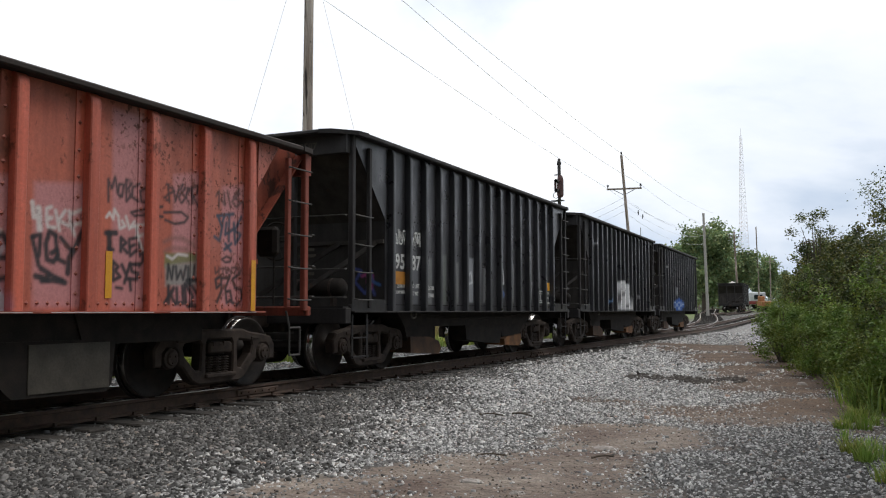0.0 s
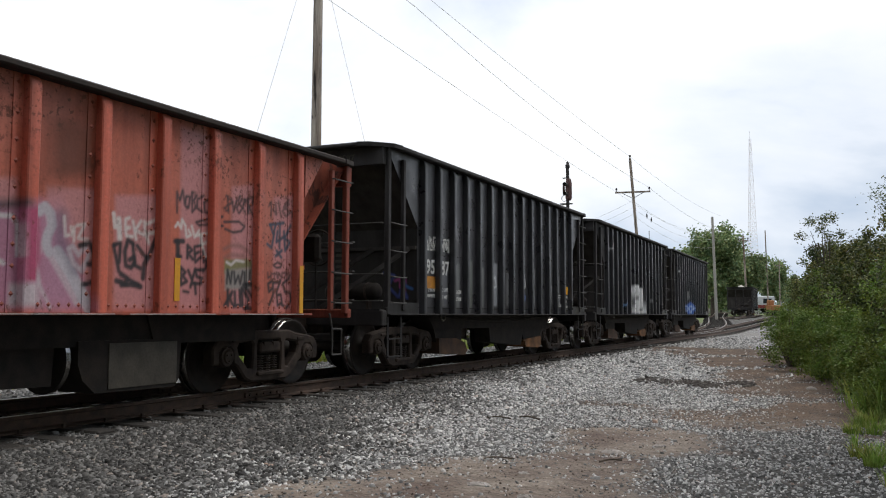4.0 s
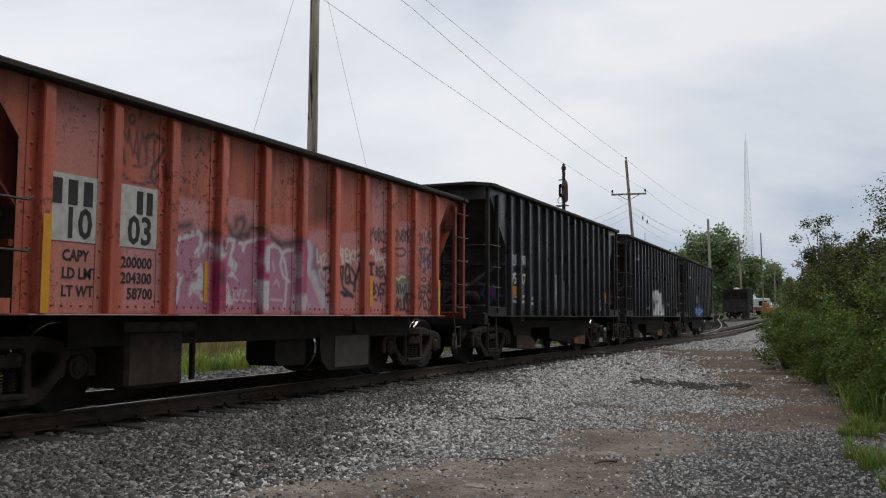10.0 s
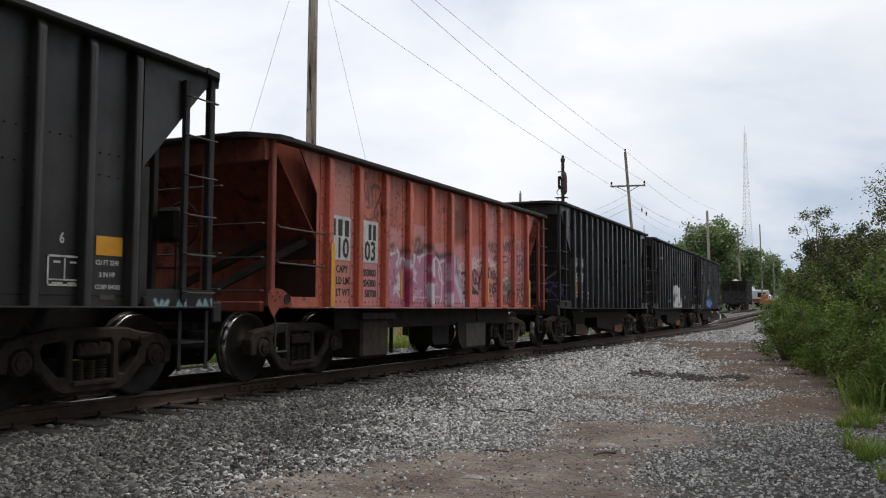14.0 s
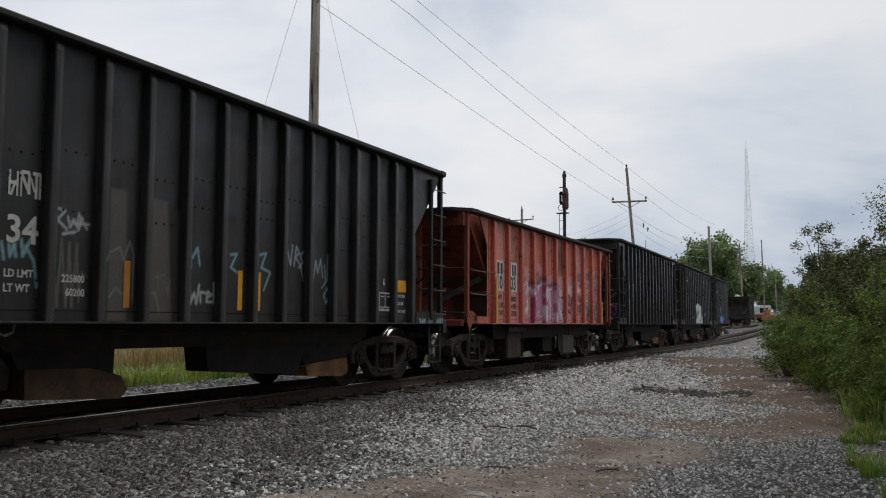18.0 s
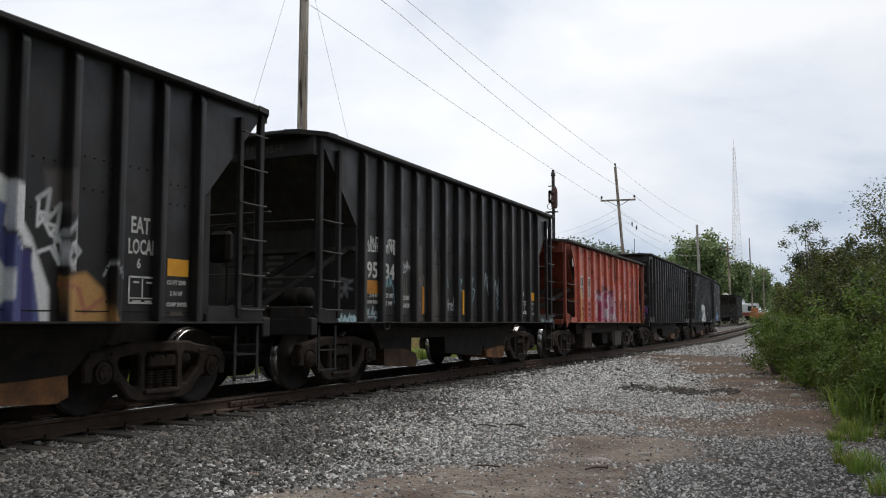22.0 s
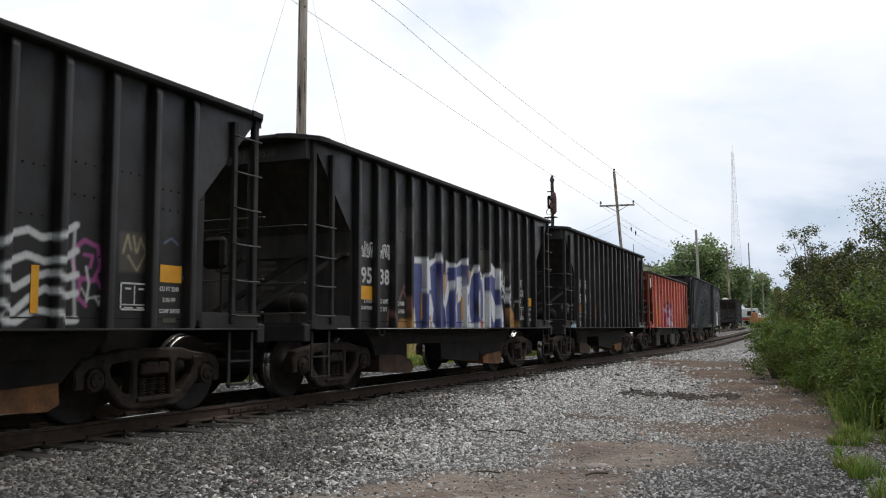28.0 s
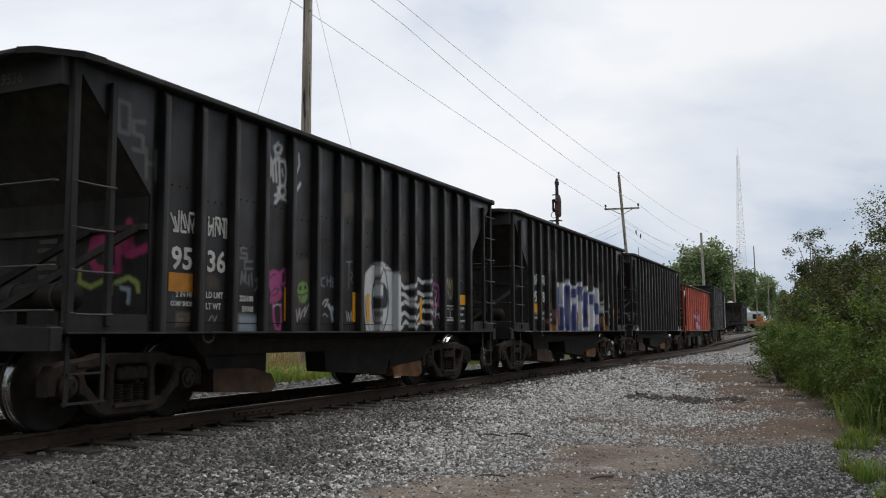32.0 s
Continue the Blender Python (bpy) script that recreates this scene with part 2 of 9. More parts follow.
MAT = {
    "black": car_paint("weathered_black_paint", (0.0130, 0.0113, 0.0110), (0.0285, 0.0250, 0.0245), (0.045, 0.028, 0.018), 0.70, 0.7, 0.42, gloss=0.42, specks=0.25),
    # Lighter copy of the black for one car, its stakes lighter still.
    "lighter_black": car_paint("lighter_black_paint", (0.0165, 0.0148, 0.0146), (0.0345, 0.0308, 0.0304), (0.050, 0.032, 0.021), 0.70, 0.8, 0.44, gloss=0.48, specks=0.25),
    "lighter_black_stake": car_paint("lighter_black_stake_paint", (0.0248, 0.0222, 0.0220), (0.0517, 0.0462, 0.0457), (0.050, 0.032, 0.021), 0.69, 0.8, 0.44, gloss=0.55),
    # Lighter, bluer copy of the black: sky reflection put into the colour.
    "skylit_black": car_paint("skylit_black_paint", (0.0240, 0.0228, 0.0255), (0.0500, 0.0480, 0.0530), (0.045, 0.028, 0.018), 0.71, 0.7, 0.34, gloss=0.65),
    "skylit_black_stake": car_paint("skylit_black_stake_paint", (0.0247, 0.0242, 0.0273), (0.0504, 0.0499, 0.0556), (0.045, 0.028, 0.018), 0.70, 0.6, 0.34, gloss=0.65),
    "black_stake": car_paint("glossy_black_stake_paint", (0.0150, 0.0131, 0.0127), (0.0330, 0.0290, 0.0283), (0.045, 0.028, 0.018), 0.69, 0.6, 0.44, gloss=0.50),
    "orange_stake": car_paint("orange_stake_paint", (0.5564, 0.1257, 0.0769), (0.5752, 0.1727, 0.1238), (0.13, 0.034, 0.018), 0.59, 0.6, 0.5, specks=0.7),
    # Dull end paint, lighter than the side paint.
    "black_end": car_paint("dull_black_end_paint", (0.026, 0.0230, 0.0215), (0.044, 0.0390, 0.0360), (0.03, 0.018, 0.012), 0.68, 0.6, 0.72, gloss=0.25),
    # Grimy orange darkened for the open end: its shade is put into the colour.
    "orange_end": car_paint("shaded_grimy_orange_end_paint", (0.20, 0.046, 0.027), (0.22, 0.055, 0.034), (0.040, 0.018, 0.013), 0.57, 0.7, 0.75, gloss=0.2),
    "orange": car_paint("faded_orange_paint", (0.475, 0.126, 0.080), (0.500, 0.168, 0.127), (0.105, 0.030, 0.017), 0.60, 0.7, 0.62, specks=0.85),
    "black_dusty": car_paint("dusty_black_end_sheet_paint", (0.0384, 0.0330, 0.0306), (0.0672, 0.0576, 0.0516), (0.060, 0.036, 0.024), 0.62, 0.8, 0.75, False, 0.3),
    "black_plain": car_paint("weathered_black_fittings_paint", (0.0205, 0.0180, 0.0178), (0.044, 0.0390, 0.0385), (0.035, 0.021, 0.014), 0.68, 0.6, 0.65, False, 0.3),
    # Fittings darker than the sides, end shade put into the colour.
    "orange_plain": car_paint("shaded_orange_fittings_paint", (0.2295, 0.0476, 0.0263), (0.2550, 0.0612, 0.0357), (0.05, 0.021, 0.014), 0.56, 0.7, 0.7, False),
    "rivet": plain("orange_rivet_paint", (0.44, 0.12, 0.085), (0.20, 0.05, 0.03), 9, 0.6),
    # Slope sheets and bulkheads of the ends, darkened with painted shade.
    "orange_shade": car_paint("shaded_orange_sheet_paint", (0.20, 0.045, 0.026), (0.22, 0.054, 0.033), (0.035, 0.017, 0.012), 0.55, 0.7, 0.78, False, 0.2),
    "under": plain("grimy_underframe_steel", (0.0120, 0.0099, 0.0088), (0.0286, 0.0215, 0.0172), 5, 0.85, gloss=0.3),
    "brown": plain("brown_brake_dust_on_steel", (0.0600, 0.0425, 0.0338), (0.0238, 0.0175, 0.0144), 7, 0.85, gloss=0.35),
    "tread": plain("polished_wheel_tread", (0.40, 0.39, 0.38), (0.22, 0.21, 0.20), 10, 0.20, 1.0, bumpy=0.05),
    "wheel": plain("dark_wheel_steel", (0.0156, 0.0130, 0.0117), (0.0364, 0.0267, 0.0221), 8, 0.6, gloss=0.22),
    "rust": plain("orange_brown_rusted_chute", (0.30, 0.130, 0.042), (0.026, 0.016, 0.011), 2.2, 0.85),
    "rust_dark": plain("sooty_brown_rusted_chute", (0.095, 0.044, 0.019), (0.014, 0.010, 0.008), 2.6, 0.85),
    "plate": plain("dusty_grey_olive_steel", (0.078, 0.068, 0.052), (0.042, 0.035, 0.027), 4, 0.75),
    "rail": plain("rusty_rail_side", (0.098, 0.060, 0.042), (0.055, 0.036, 0.027), 9, 0.8),
    "railtop": plain("worn_rail_head", (0.42, 0.40, 0.38), (0.30, 0.28, 0.26), 12, 0.3, 1.0, bumpy=0.05),
    "tie": plain("dark_creosoted_timber", (0.040, 0.034, 0.029), (0.020, 0.017, 0.015), 6, 0.9, stretch=(0.4, 3, 3), bumpy=0.6),
    "pole": timber("weathered_grey_brown_timber", (0.40, 0.345, 0.30), (0.22, 0.17, 0.135), (0.030, 0.022, 0.018)),
    "steel": plain("grey_galvanised_steel", (0.32, 0.33, 0.34), (0.24, 0.25, 0.26), 4, 0.5, 0.6),
    "signal": plain("dull_black_signal_paint", (0.018, 0.017, 0.018), (0.035, 0.028, 0.026), 6, 0.7),
    "maroon": plain("rusty_maroon_signal_case", (0.095, 0.040, 0.036), (0.050, 0.026, 0.024), 8, 0.75),
    "wire": plain("dull_line_wire", (0.80, 0.80, 0.81), (0.72, 0.72, 0.73), 1, 0.6),
    # Tower tones paled: air haze put into the colour.
    "tower": plain("hazed_red_grey_tower_steel", (0.80, 0.72, 0.72), (0.72, 0.68, 0.70), 0.05, 0.7),
    "white": plain("stencil_white_paint", (0.62, 0.62, 0.60), (0.42, 0.42, 0.41), 10, 0.7),
    "ink": plain("stencil_black_paint", (0.018, 0.018, 0.02), (0.04, 0.035, 0.035), 10, 0.7),
    "yellow": plain("reflective_yellow_patch", (0.74, 0.36, 0.015), (0.66, 0.29, 0.012), 7, 0.5),
    "amber": plain("grimy_amber_patch", (0.48, 0.20, 0.015), (0.36, 0.14, 0.012), 9, 0.6),
    "rim": plain("dark_rusted_rim_steel", (0.030, 0.019, 0.015), (0.016, 0.012, 0.011), 6, 0.85),
    "pale_pole": plain("pale_grey_pole", (0.36, 0.34, 0.31), (0.28, 0.26, 0.24), 3, 0.9, stretch=(6, 6, 0.5)),
    "grab": plain("worn_grab_iron_steel", (0.058, 0.053, 0.049), (0.032, 0.028, 0.025), 8, 0.6),
    "stone": island_mix("pale_crushed_stone_load", ((0.0, (0.30, 0.28, 0.26)), (1.0, (0.44, 0.42, 0.39)))),
    "bark": plain("grey_brown_bark", (0.10, 0.08, 0.06), (0.06, 0.05, 0.04), 8, 0.95, bumpy=0.8),
    "cab_white": plain("white_coach_paint", (0.62, 0.63, 0.65), (0.55, 0.56, 0.58), 1, 0.5),
    "cab_red": plain("dull_red_coach_paint", (0.30, 0.05, 0.045), (0.22, 0.04, 0.04), 1, 0.6),
    "glass": plain("dark_window_glass", (0.02, 0.025, 0.03), (0.03, 0.035, 0.04), 1, 0.1),
    "machine": plain("orange_machine_paint", (0.34, 0.13, 0.04), (0.25, 0.10, 0.03), 2, 0.6),
}
# ---- mesh building ----
from mathutils.geometry import tessellate_polygon


class Shape:
    """Collects vertices and faces of one part; every face carries a material slot."""

    def __init__(self):
        self.v, self.f, self.s = [], [], []

    def add(self, verts, faces, slot=0):
        k = len(self.v)
        self.v += [tuple(p) for p in verts]
        self.f += [tuple(i + k for i in q) for q in faces]
        self.s += [slot] * len(faces)
        return self

    def box(self, c, size, slot=0, turn=None, edge=0.0):
        """A box about c; edge: width of its chamfer."""
        hx, hy, hz = (d / 2 for d in size)
        m = turn or Matrix()
        c = Vector(c)
        if edge <= 0:
            vs = [c + m @ Vector((x * hx, y * hy, z * hz)) for x in (-1, 1) for y in (-1, 1) for z in (-1, 1)]
            return self.add(vs, [(0, 1, 3, 2), (4, 6, 7, 5), (0, 4, 5, 1), (2, 3, 7, 6), (0, 2, 6, 4), (1, 5, 7, 3)], slot)
        e, idx, vs = min(edge, hx * 0.9, hy * 0.9, hz * 0.9), {}, []
        for x in (-1, 1):
            for y in (-1, 1):
                for z in (-1, 1):
                    for k in range(3):
                        p = [x * (hx - e), y * (hy - e), z * (hz - e)]
                        p[k] = (x * hx, y * hy, z * hz)[k]
                        idx[x, y, z, k] = len(vs)
                        vs.append(c + m @ Vector(p))
        fs = []
        for k in range(3):
            a, b = [j for j in range(3) if j != k]
            for s in (-1, 1):
                q = []
                for u, w in ((-1, -1), (1, -1), (1, 1), (-1, 1)):
                    t = [0, 0, 0]
                    t[k], t[a], t[b] = s, u, w
                    q.append(idx[(*t, k)])
                fs.append(q if (s > 0) == (k != 1) else q[::-1])
        for k in range(3):
            a, b = [j for j in range(3) if j != k]
            for u in (-1, 1):
                for w in (-1, 1):
                    q = []
                    for s, face in ((-1, a), (-1, b), (1, b), (1, a)):
                        t = [0, 0, 0]
                        t[k], t[a], t[b] = s, u, w
                        q.append(idx[(*t, face)])
                    fs.append(q)
        for x in (-1, 1):
            for y in (-1, 1):
                for z in (-1, 1):
                    fs.append([idx[x, y, z, k] for k in range(3)])
        return self.add(vs, fs, slot)

    def rod(self, p, q, r, n=6, slot=0, r2=None):
        p, q = Vector(p), Vector(q)
        d = (q - p).normalized()
        a = d.orthogonal().normalized()
        b = d.cross(a)
        r2 = r if r2 is None else r2
        vs = []
        for base, rad in ((p, r), (q, r2)):
            for i in range(n):
                t = 2 * math.pi * i / n
                vs.append(base + a * (rad * math.cos(t)) + b * (rad * math.sin(t)))
        fs = [(i, (i + 1) % n, n + (i + 1) % n, n + i) for i in range(n)]
        fs += [tuple(range(n))[::-1], tuple(range(n, 2 * n))]
        return self.add(vs, fs, slot)

    def pipe(self, pts, r, n=6, slot=0):
        for a, b in zip(pts, pts[1:]):
            self.rod(a, b, r, n, slot)
        return self

    def prism(self, poly, axis, lo, hi, slot=0):
        """A flat outline (pairs) drawn out along an axis: 'x' takes (y, z), 'y' takes (x, z), 'z' takes (x, y)."""
        n, vs = len(poly), []
        for h in (lo, hi):
            for u, w in poly:
                vs.append({"x": (h, u, w), "y": (u, h, w), "z": (u, w, h)}[axis])
        fs = [(i, (i + 1) % n, n + (i + 1) % n, n + i) for i in range(n)]
        fs += [tuple(range(n))[::-1], tuple(range(n, 2 * n))]
        return self.add(vs, fs, slot)

    def plate(self, loops, lo, hi, bevel=0.0):
        """A plate across x with rounded-off faces; loops: its outline and the windows in it, as (y, z) pairs."""
        def inset(loop, out):
            n, got = len(loop), []
            area = sum(loop[i][0] * loop[(i + 1) % n][1] - loop[(i + 1) % n][0] * loop[i][1] for i in range(n))
            sg = (1 if area > 0 else -1) * (1 if out else -1)
            for i in range(n):
                p, q, r = (Vector(loop[(i + k) % n]) for k in (-1, 0, 1))
                u, w = (q - p).normalized(), (r - q).normalized()
                m = Vector((-u.y - w.y, u.x + w.x))
                m = m.normalized() if m.length > 1e-6 else Vector((-u.y, u.x))
                got.append(tuple(q + m * sg * bevel))
            return got
        small = [inset(lp, k == 0) for k, lp in enumerate(loops)]
        tris = tessellate_polygon([[Vector((u, w, 0)) for u, w in lp] for lp in small])
        flat = [p for lp in small for p in lp]
        for x in (lo, hi):
            self.add([(x, u, w) for u, w in flat], [tuple(t) for t in tris])
        for big, lit in zip(loops, small):
            n = len(big)
            rings = [[(x, u, w) for u, w in lp] for x, lp in ((lo, lit), (lo + bevel, big), (hi - bevel, big), (hi, lit))]
            for j in range(3):
                self.add(rings[j] + rings[j + 1], [(i, (i + 1) % n, n + (i + 1) % n, n + i) for i in range(n)])
        return self

    def lathe(self, prof, c, axis="x", n=28, slots=None):
        """A profile of (radius, along) pairs turned about an axis through c."""
        vs, fs, ss = [], [], []
        for r, h in prof:
            for i in range(n):
                t = 2 * math.pi * i / n
                u, w = r * math.cos(t), r * math.sin(t)
                p = {"x": (h, u, w), "y": (u, h, w), "z": (u, w, h)}[axis]
                vs.append((p[0] + c[0], p[1] + c[1], p[2] + c[2]))
        k = len(self.v)
        for j in range(len(prof) - 1):
            for i in range(n):
                self.f.append((k + j * n + i, k + j * n + (i + 1) % n, k + (j + 1) * n + (i + 1) % n, k + (j + 1) * n + i))
                self.s.append(slots[j] if slots else 0)
        self.v += vs
        return self

    def grid(self, pts, slot=0):
        """A sheet from rows of points."""
        k, w = len(self.v), len(pts[0])
        for row in pts:
            self.v += [tuple(p) for p in row]
        for j in range(len(pts) - 1):
            for i in range(w - 1):
                self.f.append((k + j * w + i, k + j * w + i + 1, k + (j + 1) * w + i + 1, k + (j + 1) * w + i))
                self.s.append(slot)
        return self

    def mesh(self, name, mats, smooth=False, fix=True):
        me = bpy.data.meshes.new(name)
        me.from_pydata(self.v, [], self.f)
        for m in mats:
            me.materials.append(m)
        if len(mats) > 1:
            me.polygons.foreach_set("material_index", np.array(self.s, dtype=np.int32))
        if fix and len(self.f) < 4000:
            bm = bmesh.new()
            bm.from_mesh(me)
            bmesh.ops.recalc_face_normals(bm, faces=bm.faces)
            bm.to_mesh(me)
            bm.free()
        if smooth:
            me.polygons.foreach_set("use_smooth", np.ones(len(me.polygons), dtype=bool))
        me.update()
        return me


CACHE = {}


def shared(key, make, *mats, smooth=False):
    """One mesh for all alike parts."""
    if key not in CACHE:
        s = Shape()
        make(s)
        CACHE[key] = s.mesh(key, [MAT[m] if isinstance(m, str) else m for m in mats], smooth)
    return CACHE[key]


def part(name, me, parent, m=None, label=""):
    ob = new(name, me)
    ob.parent = parent
    if m is not None:
        ob.matrix_basis = m
    if label:
        ob["label"] = label
    return ob


def thing(name, m, label, category, group="", kind="", data=None):
    ob = new(name, data)
    ob.matrix_basis = m
    if data is None:
        ob.empty_display_size = 0.3
    return tagged(ob, label, category, group, kind)


def text_mesh(body, size, mat, squash=1.0):
    """Flat lettering in the y-z plane, facing +x, with its lower left corner at the origin."""
    key = "text %s %s %s %s" % (body, size, mat, squash)
    if key not in CACHE:
        cu = bpy.data.curves.new("lettering", "FONT")
        cu.body, cu.size, cu.extrude, cu.resolution_u, cu.offset = body, size, 0.0015, 2, size * 0.022
        ob = bpy.data.objects.new("lettering", cu)
        scene.collection.objects.link(ob)
        bpy.context.view_layer.update()
        me = bpy.data.meshes.new_from_object(ob.evaluated_get(bpy.context.evaluated_depsgraph_get()))
        bpy.data.objects.remove(ob)
        co = np.empty(len(me.vertices) * 3)
        me.vertices.foreach_get("co", co)
        co = co.reshape(-1, 3)
        me.vertices.foreach_set("co", np.c_[co[:, 2], co[:, 0] * squash, co[:, 1]].ravel())
        me.materials.clear()
        me.materials.append(MAT[mat])
        me.update()
        CACHE[key] = me
    return CACHE[key]


# ---- lie of the land and of the tracks ----
TRACK_X, RAIL_Z, GAUGE = -8.15, 0.26, 1.505


def smooth(a, b, v):
    t = min(1.0, max(0.0, (v - a) / (b - a)))
    return t * t * (3 - 2 * t)


def rise(y):
    """The line climbs a little towards the yard."""
    return 0.8 * smooth(50, 118, y) + 0.6 * smooth(122, 165, y)


BEND_Y = (24, 30, 36, 42, 48, 54, 58, 62, 68, 74, 80, 86, 92, 100, 120, 160)
BEND_X = (0, 0.07, 0.17, 0.28, 0.40, 0.60, 0.80, 1.05, 1.55, 2.20, 2.95, 3.80, 4.70, 5.90, 8.6, 13.5)


def branch(y):
    """Leftward distance of the diverging track from the straight one."""
    return float(np.interp(y, BEND_Y, BEND_X))


def ground_z(x, y):
    d = min(abs(x - TRACK_X), abs(x - TRACK_X + branch(y)) if y > 24 else 99)
    bed = 0.065 * (1 - smooth(1.7, 4.2, d))
    low = -0.10 * smooth(4.5, 8, TRACK_X - x)
    bank = 0.25 * smooth(1.0, 5.0, x)
    und = 0.020 * math.sin(x * 1.3 + y * 0.35) * math.sin(y * 0.8 + 1.0) * smooth(1.5, 3, d)
    return bed + low + bank + und + rise(y)


LATTICE = np.random.RandomState(4).uniform(-1, 1, (64, 64))


def mottle(x, y, scale):
    """Smooth random field, -1 to 1, of the given number of cells in a metre (arrays)."""
    u, v = np.asarray(x) * scale + 200.3, np.asarray(y) * scale + 100.7
    i, j = np.floor(u).astype(int), np.floor(v).astype(int)
    a, b = u - i, v - j
    a, b = a * a * (3 - 2 * a), b * b * (3 - 2 * b)
    g = lambda p, q: LATTICE[p % 64, q % 64]
    return (g(i, j) * (1 - a) + g(i + 1, j) * a) * (1 - b) + (g(i, j + 1) * (1 - a) + g(i + 1, j + 1) * a) * b


PATCHES = ((-2.35, 6.2, 0.95, 1.5, 1.0), (-2.1, 8.7, 0.85, 0.9, 1.0), (-1.35, 11.2, 1.2, 1.0, 0.75), (-0.35, 12.6, 0.85, 2.0, 1.0), (-0.85, 15.8, 0.95, 2.5, 1.0), (-1.6, 20.0, 1.25, 3.5, 1.0),
           (-2.5, 25.0, 1.5, 3.2, 1.0), (-3.7, 30.5, 2.3, 3.6, 1.0), (-5.3, 31.5, 1.5, 1.8, 0.9), (-3.2, 5.2, 0.6, 0.6, 0.85), (-3.2, 12.2, 0.5, 0.35, 0.6))


def dirt_at(x, y):
    """Share of bare brown earth (arrays)."""
    n = 0.55 * mottle(x, y, 1.1) + 0.40 * mottle(x, y, 2.6) + 0.35 * mottle(x, y, 6.0)
    d = np.zeros_like(x)
    for cx, cy, rx, ry, k in PATCHES:
        r = ((x - cx) / rx) ** 2 + ((y - cy) / ry) ** 2
        d = np.maximum(d, k * np.clip(0.74 * (1.80 - r - 1.1 * n), 0, 1))
    return np.clip(d, 0, 1)


def darker_at(x, y):
    """Share of darker stone (arrays): beside the rails and along the verge."""
    w = 0.25 * np.sin(y * 1.7 + x) + 0.15 * np.sin(y * 4.3 - 2 * x)
    b = np.interp(y, [4, 8, 14, 25], [-3.1, -3.9, -5.1, -6.2])
    return np.clip(np.maximum((b - x + w) / 1.5, (x + 1.8 + w) / 1.2), 0, 1)


def green_at(x, y):
    """Share of grass (arrays): the verge beyond the track and the ground under the bushes."""
    w = 0.5 * np.sin(y * 0.9) + 0.3 * np.sin(y * 2.3 + x)
    left = np.clip((-12.6 - x + w) / 1.2, 0, 1)
    edge = np.interp(y, [0, 6, 9, 12.5, 21.4, 36, 55, 80, 400], [1.0, 0.6, 0.35, 0.45, -0.4, -2.0, -3.0, -3.3, -3.3])
    right = np.clip((x - edge - 0.3 * w) / 0.5, 0, 1)
    return np.maximum(left, right)


def ground_material():
    def f(n, l, b, mix, noise_at, ramp, bump, attr):
        v = n.new("ShaderNodeTexVoronoi")
        v.inputs["Scale"].default_value = 22
        co = n.new("ShaderNodeTexCoord")
        l.new(co.outputs["Object"], v.inputs["Vector"])
        sep = n.new("ShaderNodeSeparateColor")
        l.new(v.outputs["Color"], sep.inputs[0])
        stones = ramp(sep.outputs[0], (0.0, (0.11, 0.108, 0.105)), (0.45, (0.29, 0.288, 0.283)), (1.0, (0.56, 0.555, 0.54)))
        gap = ramp(v.outputs["Distance"], (0.2, 1.0), (0.7, 0.25))
        a = mix(1.0, stones, gap, "MULTIPLY")
        a = mix(ramp(noise_at(0.6, 5), (0.40, 0.0), (0.62, 0.5)), a, (0.155, 0.14, 0.125))
        a = mix(1.0, a, ramp(noise_at(5.0, 6, rough=0.75), (0.32, 0.62), (0.68, 1.3)), "MULTIPLY")
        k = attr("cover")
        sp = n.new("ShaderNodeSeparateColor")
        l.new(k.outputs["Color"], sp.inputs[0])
        # Base darkened under loose stones: shade of their gaps put into the colour.
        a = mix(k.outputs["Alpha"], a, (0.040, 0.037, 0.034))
        a = mix(sp.outputs[2], a, mix(1.0, a, (0.40, 0.385, 0.37), "MULTIPLY"))
        damp = ramp(noise_at(1.3, 6), (0.3, (0.112, 0.069, 0.042)), (0.52, (0.068, 0.040, 0.023)), (0.7, (0.038, 0.022, 0.013)))
        dusty = ramp(noise_at(1.5, 6), (0.34, (0.215, 0.180, 0.148)), (0.50, (0.145, 0.112, 0.090)), (0.68, (0.095, 0.064, 0.050)))
        spot = n.new("ShaderNodeSeparateXYZ")
        l.new(co.outputs["Object"], spot.inputs[0])
        along = n.new("ShaderNodeMapRange")
        for i, edge in ((1, 9.0), (2, 12.0), (3, 0.0), (4, 1.0)):
            along.inputs[i].default_value = edge
        l.new(spot.outputs[1], along.inputs[0])
        brown = mix(along.outputs[0], dusty, damp)
        grit = mix(1.0, ramp(noise_at(60, 4, rough=0.7), (0.36, 0.6), (0.64, 1.4)), ramp(noise_at(9, 6, rough=0.7), (0.34, 0.72), (0.66, 1.28)), "MULTIPLY")
        brown = mix(1.0, brown, grit, "MULTIPLY")
        j = n.new("ShaderNodeMath")
        j.operation = "ADD"
        l.new(sp.outputs[0], j.inputs[0])
        l.new(ramp(noise_at(2.6, 8, rough=0.7), (0.25, 0.0), (0.75, 0.9)), j.inputs[1])
        a = mix(ramp(j.outputs[0], (0.50, 0.0), (1.15, 0.95)), a, brown)
        g = ramp(noise_at(3, 6), (0.3, (0.050, 0.085, 0.022)), (0.55, (0.095, 0.125, 0.035)), (0.75, (0.17, 0.15, 0.07)))
        a = mix(sp.outputs[1], a, g)
        l.new(a, b.inputs["Base Color"])
        bump(v.outputs["Distance"], 0.8, 0.02)
    return material("gravel_yard_ground", f, 0.92)


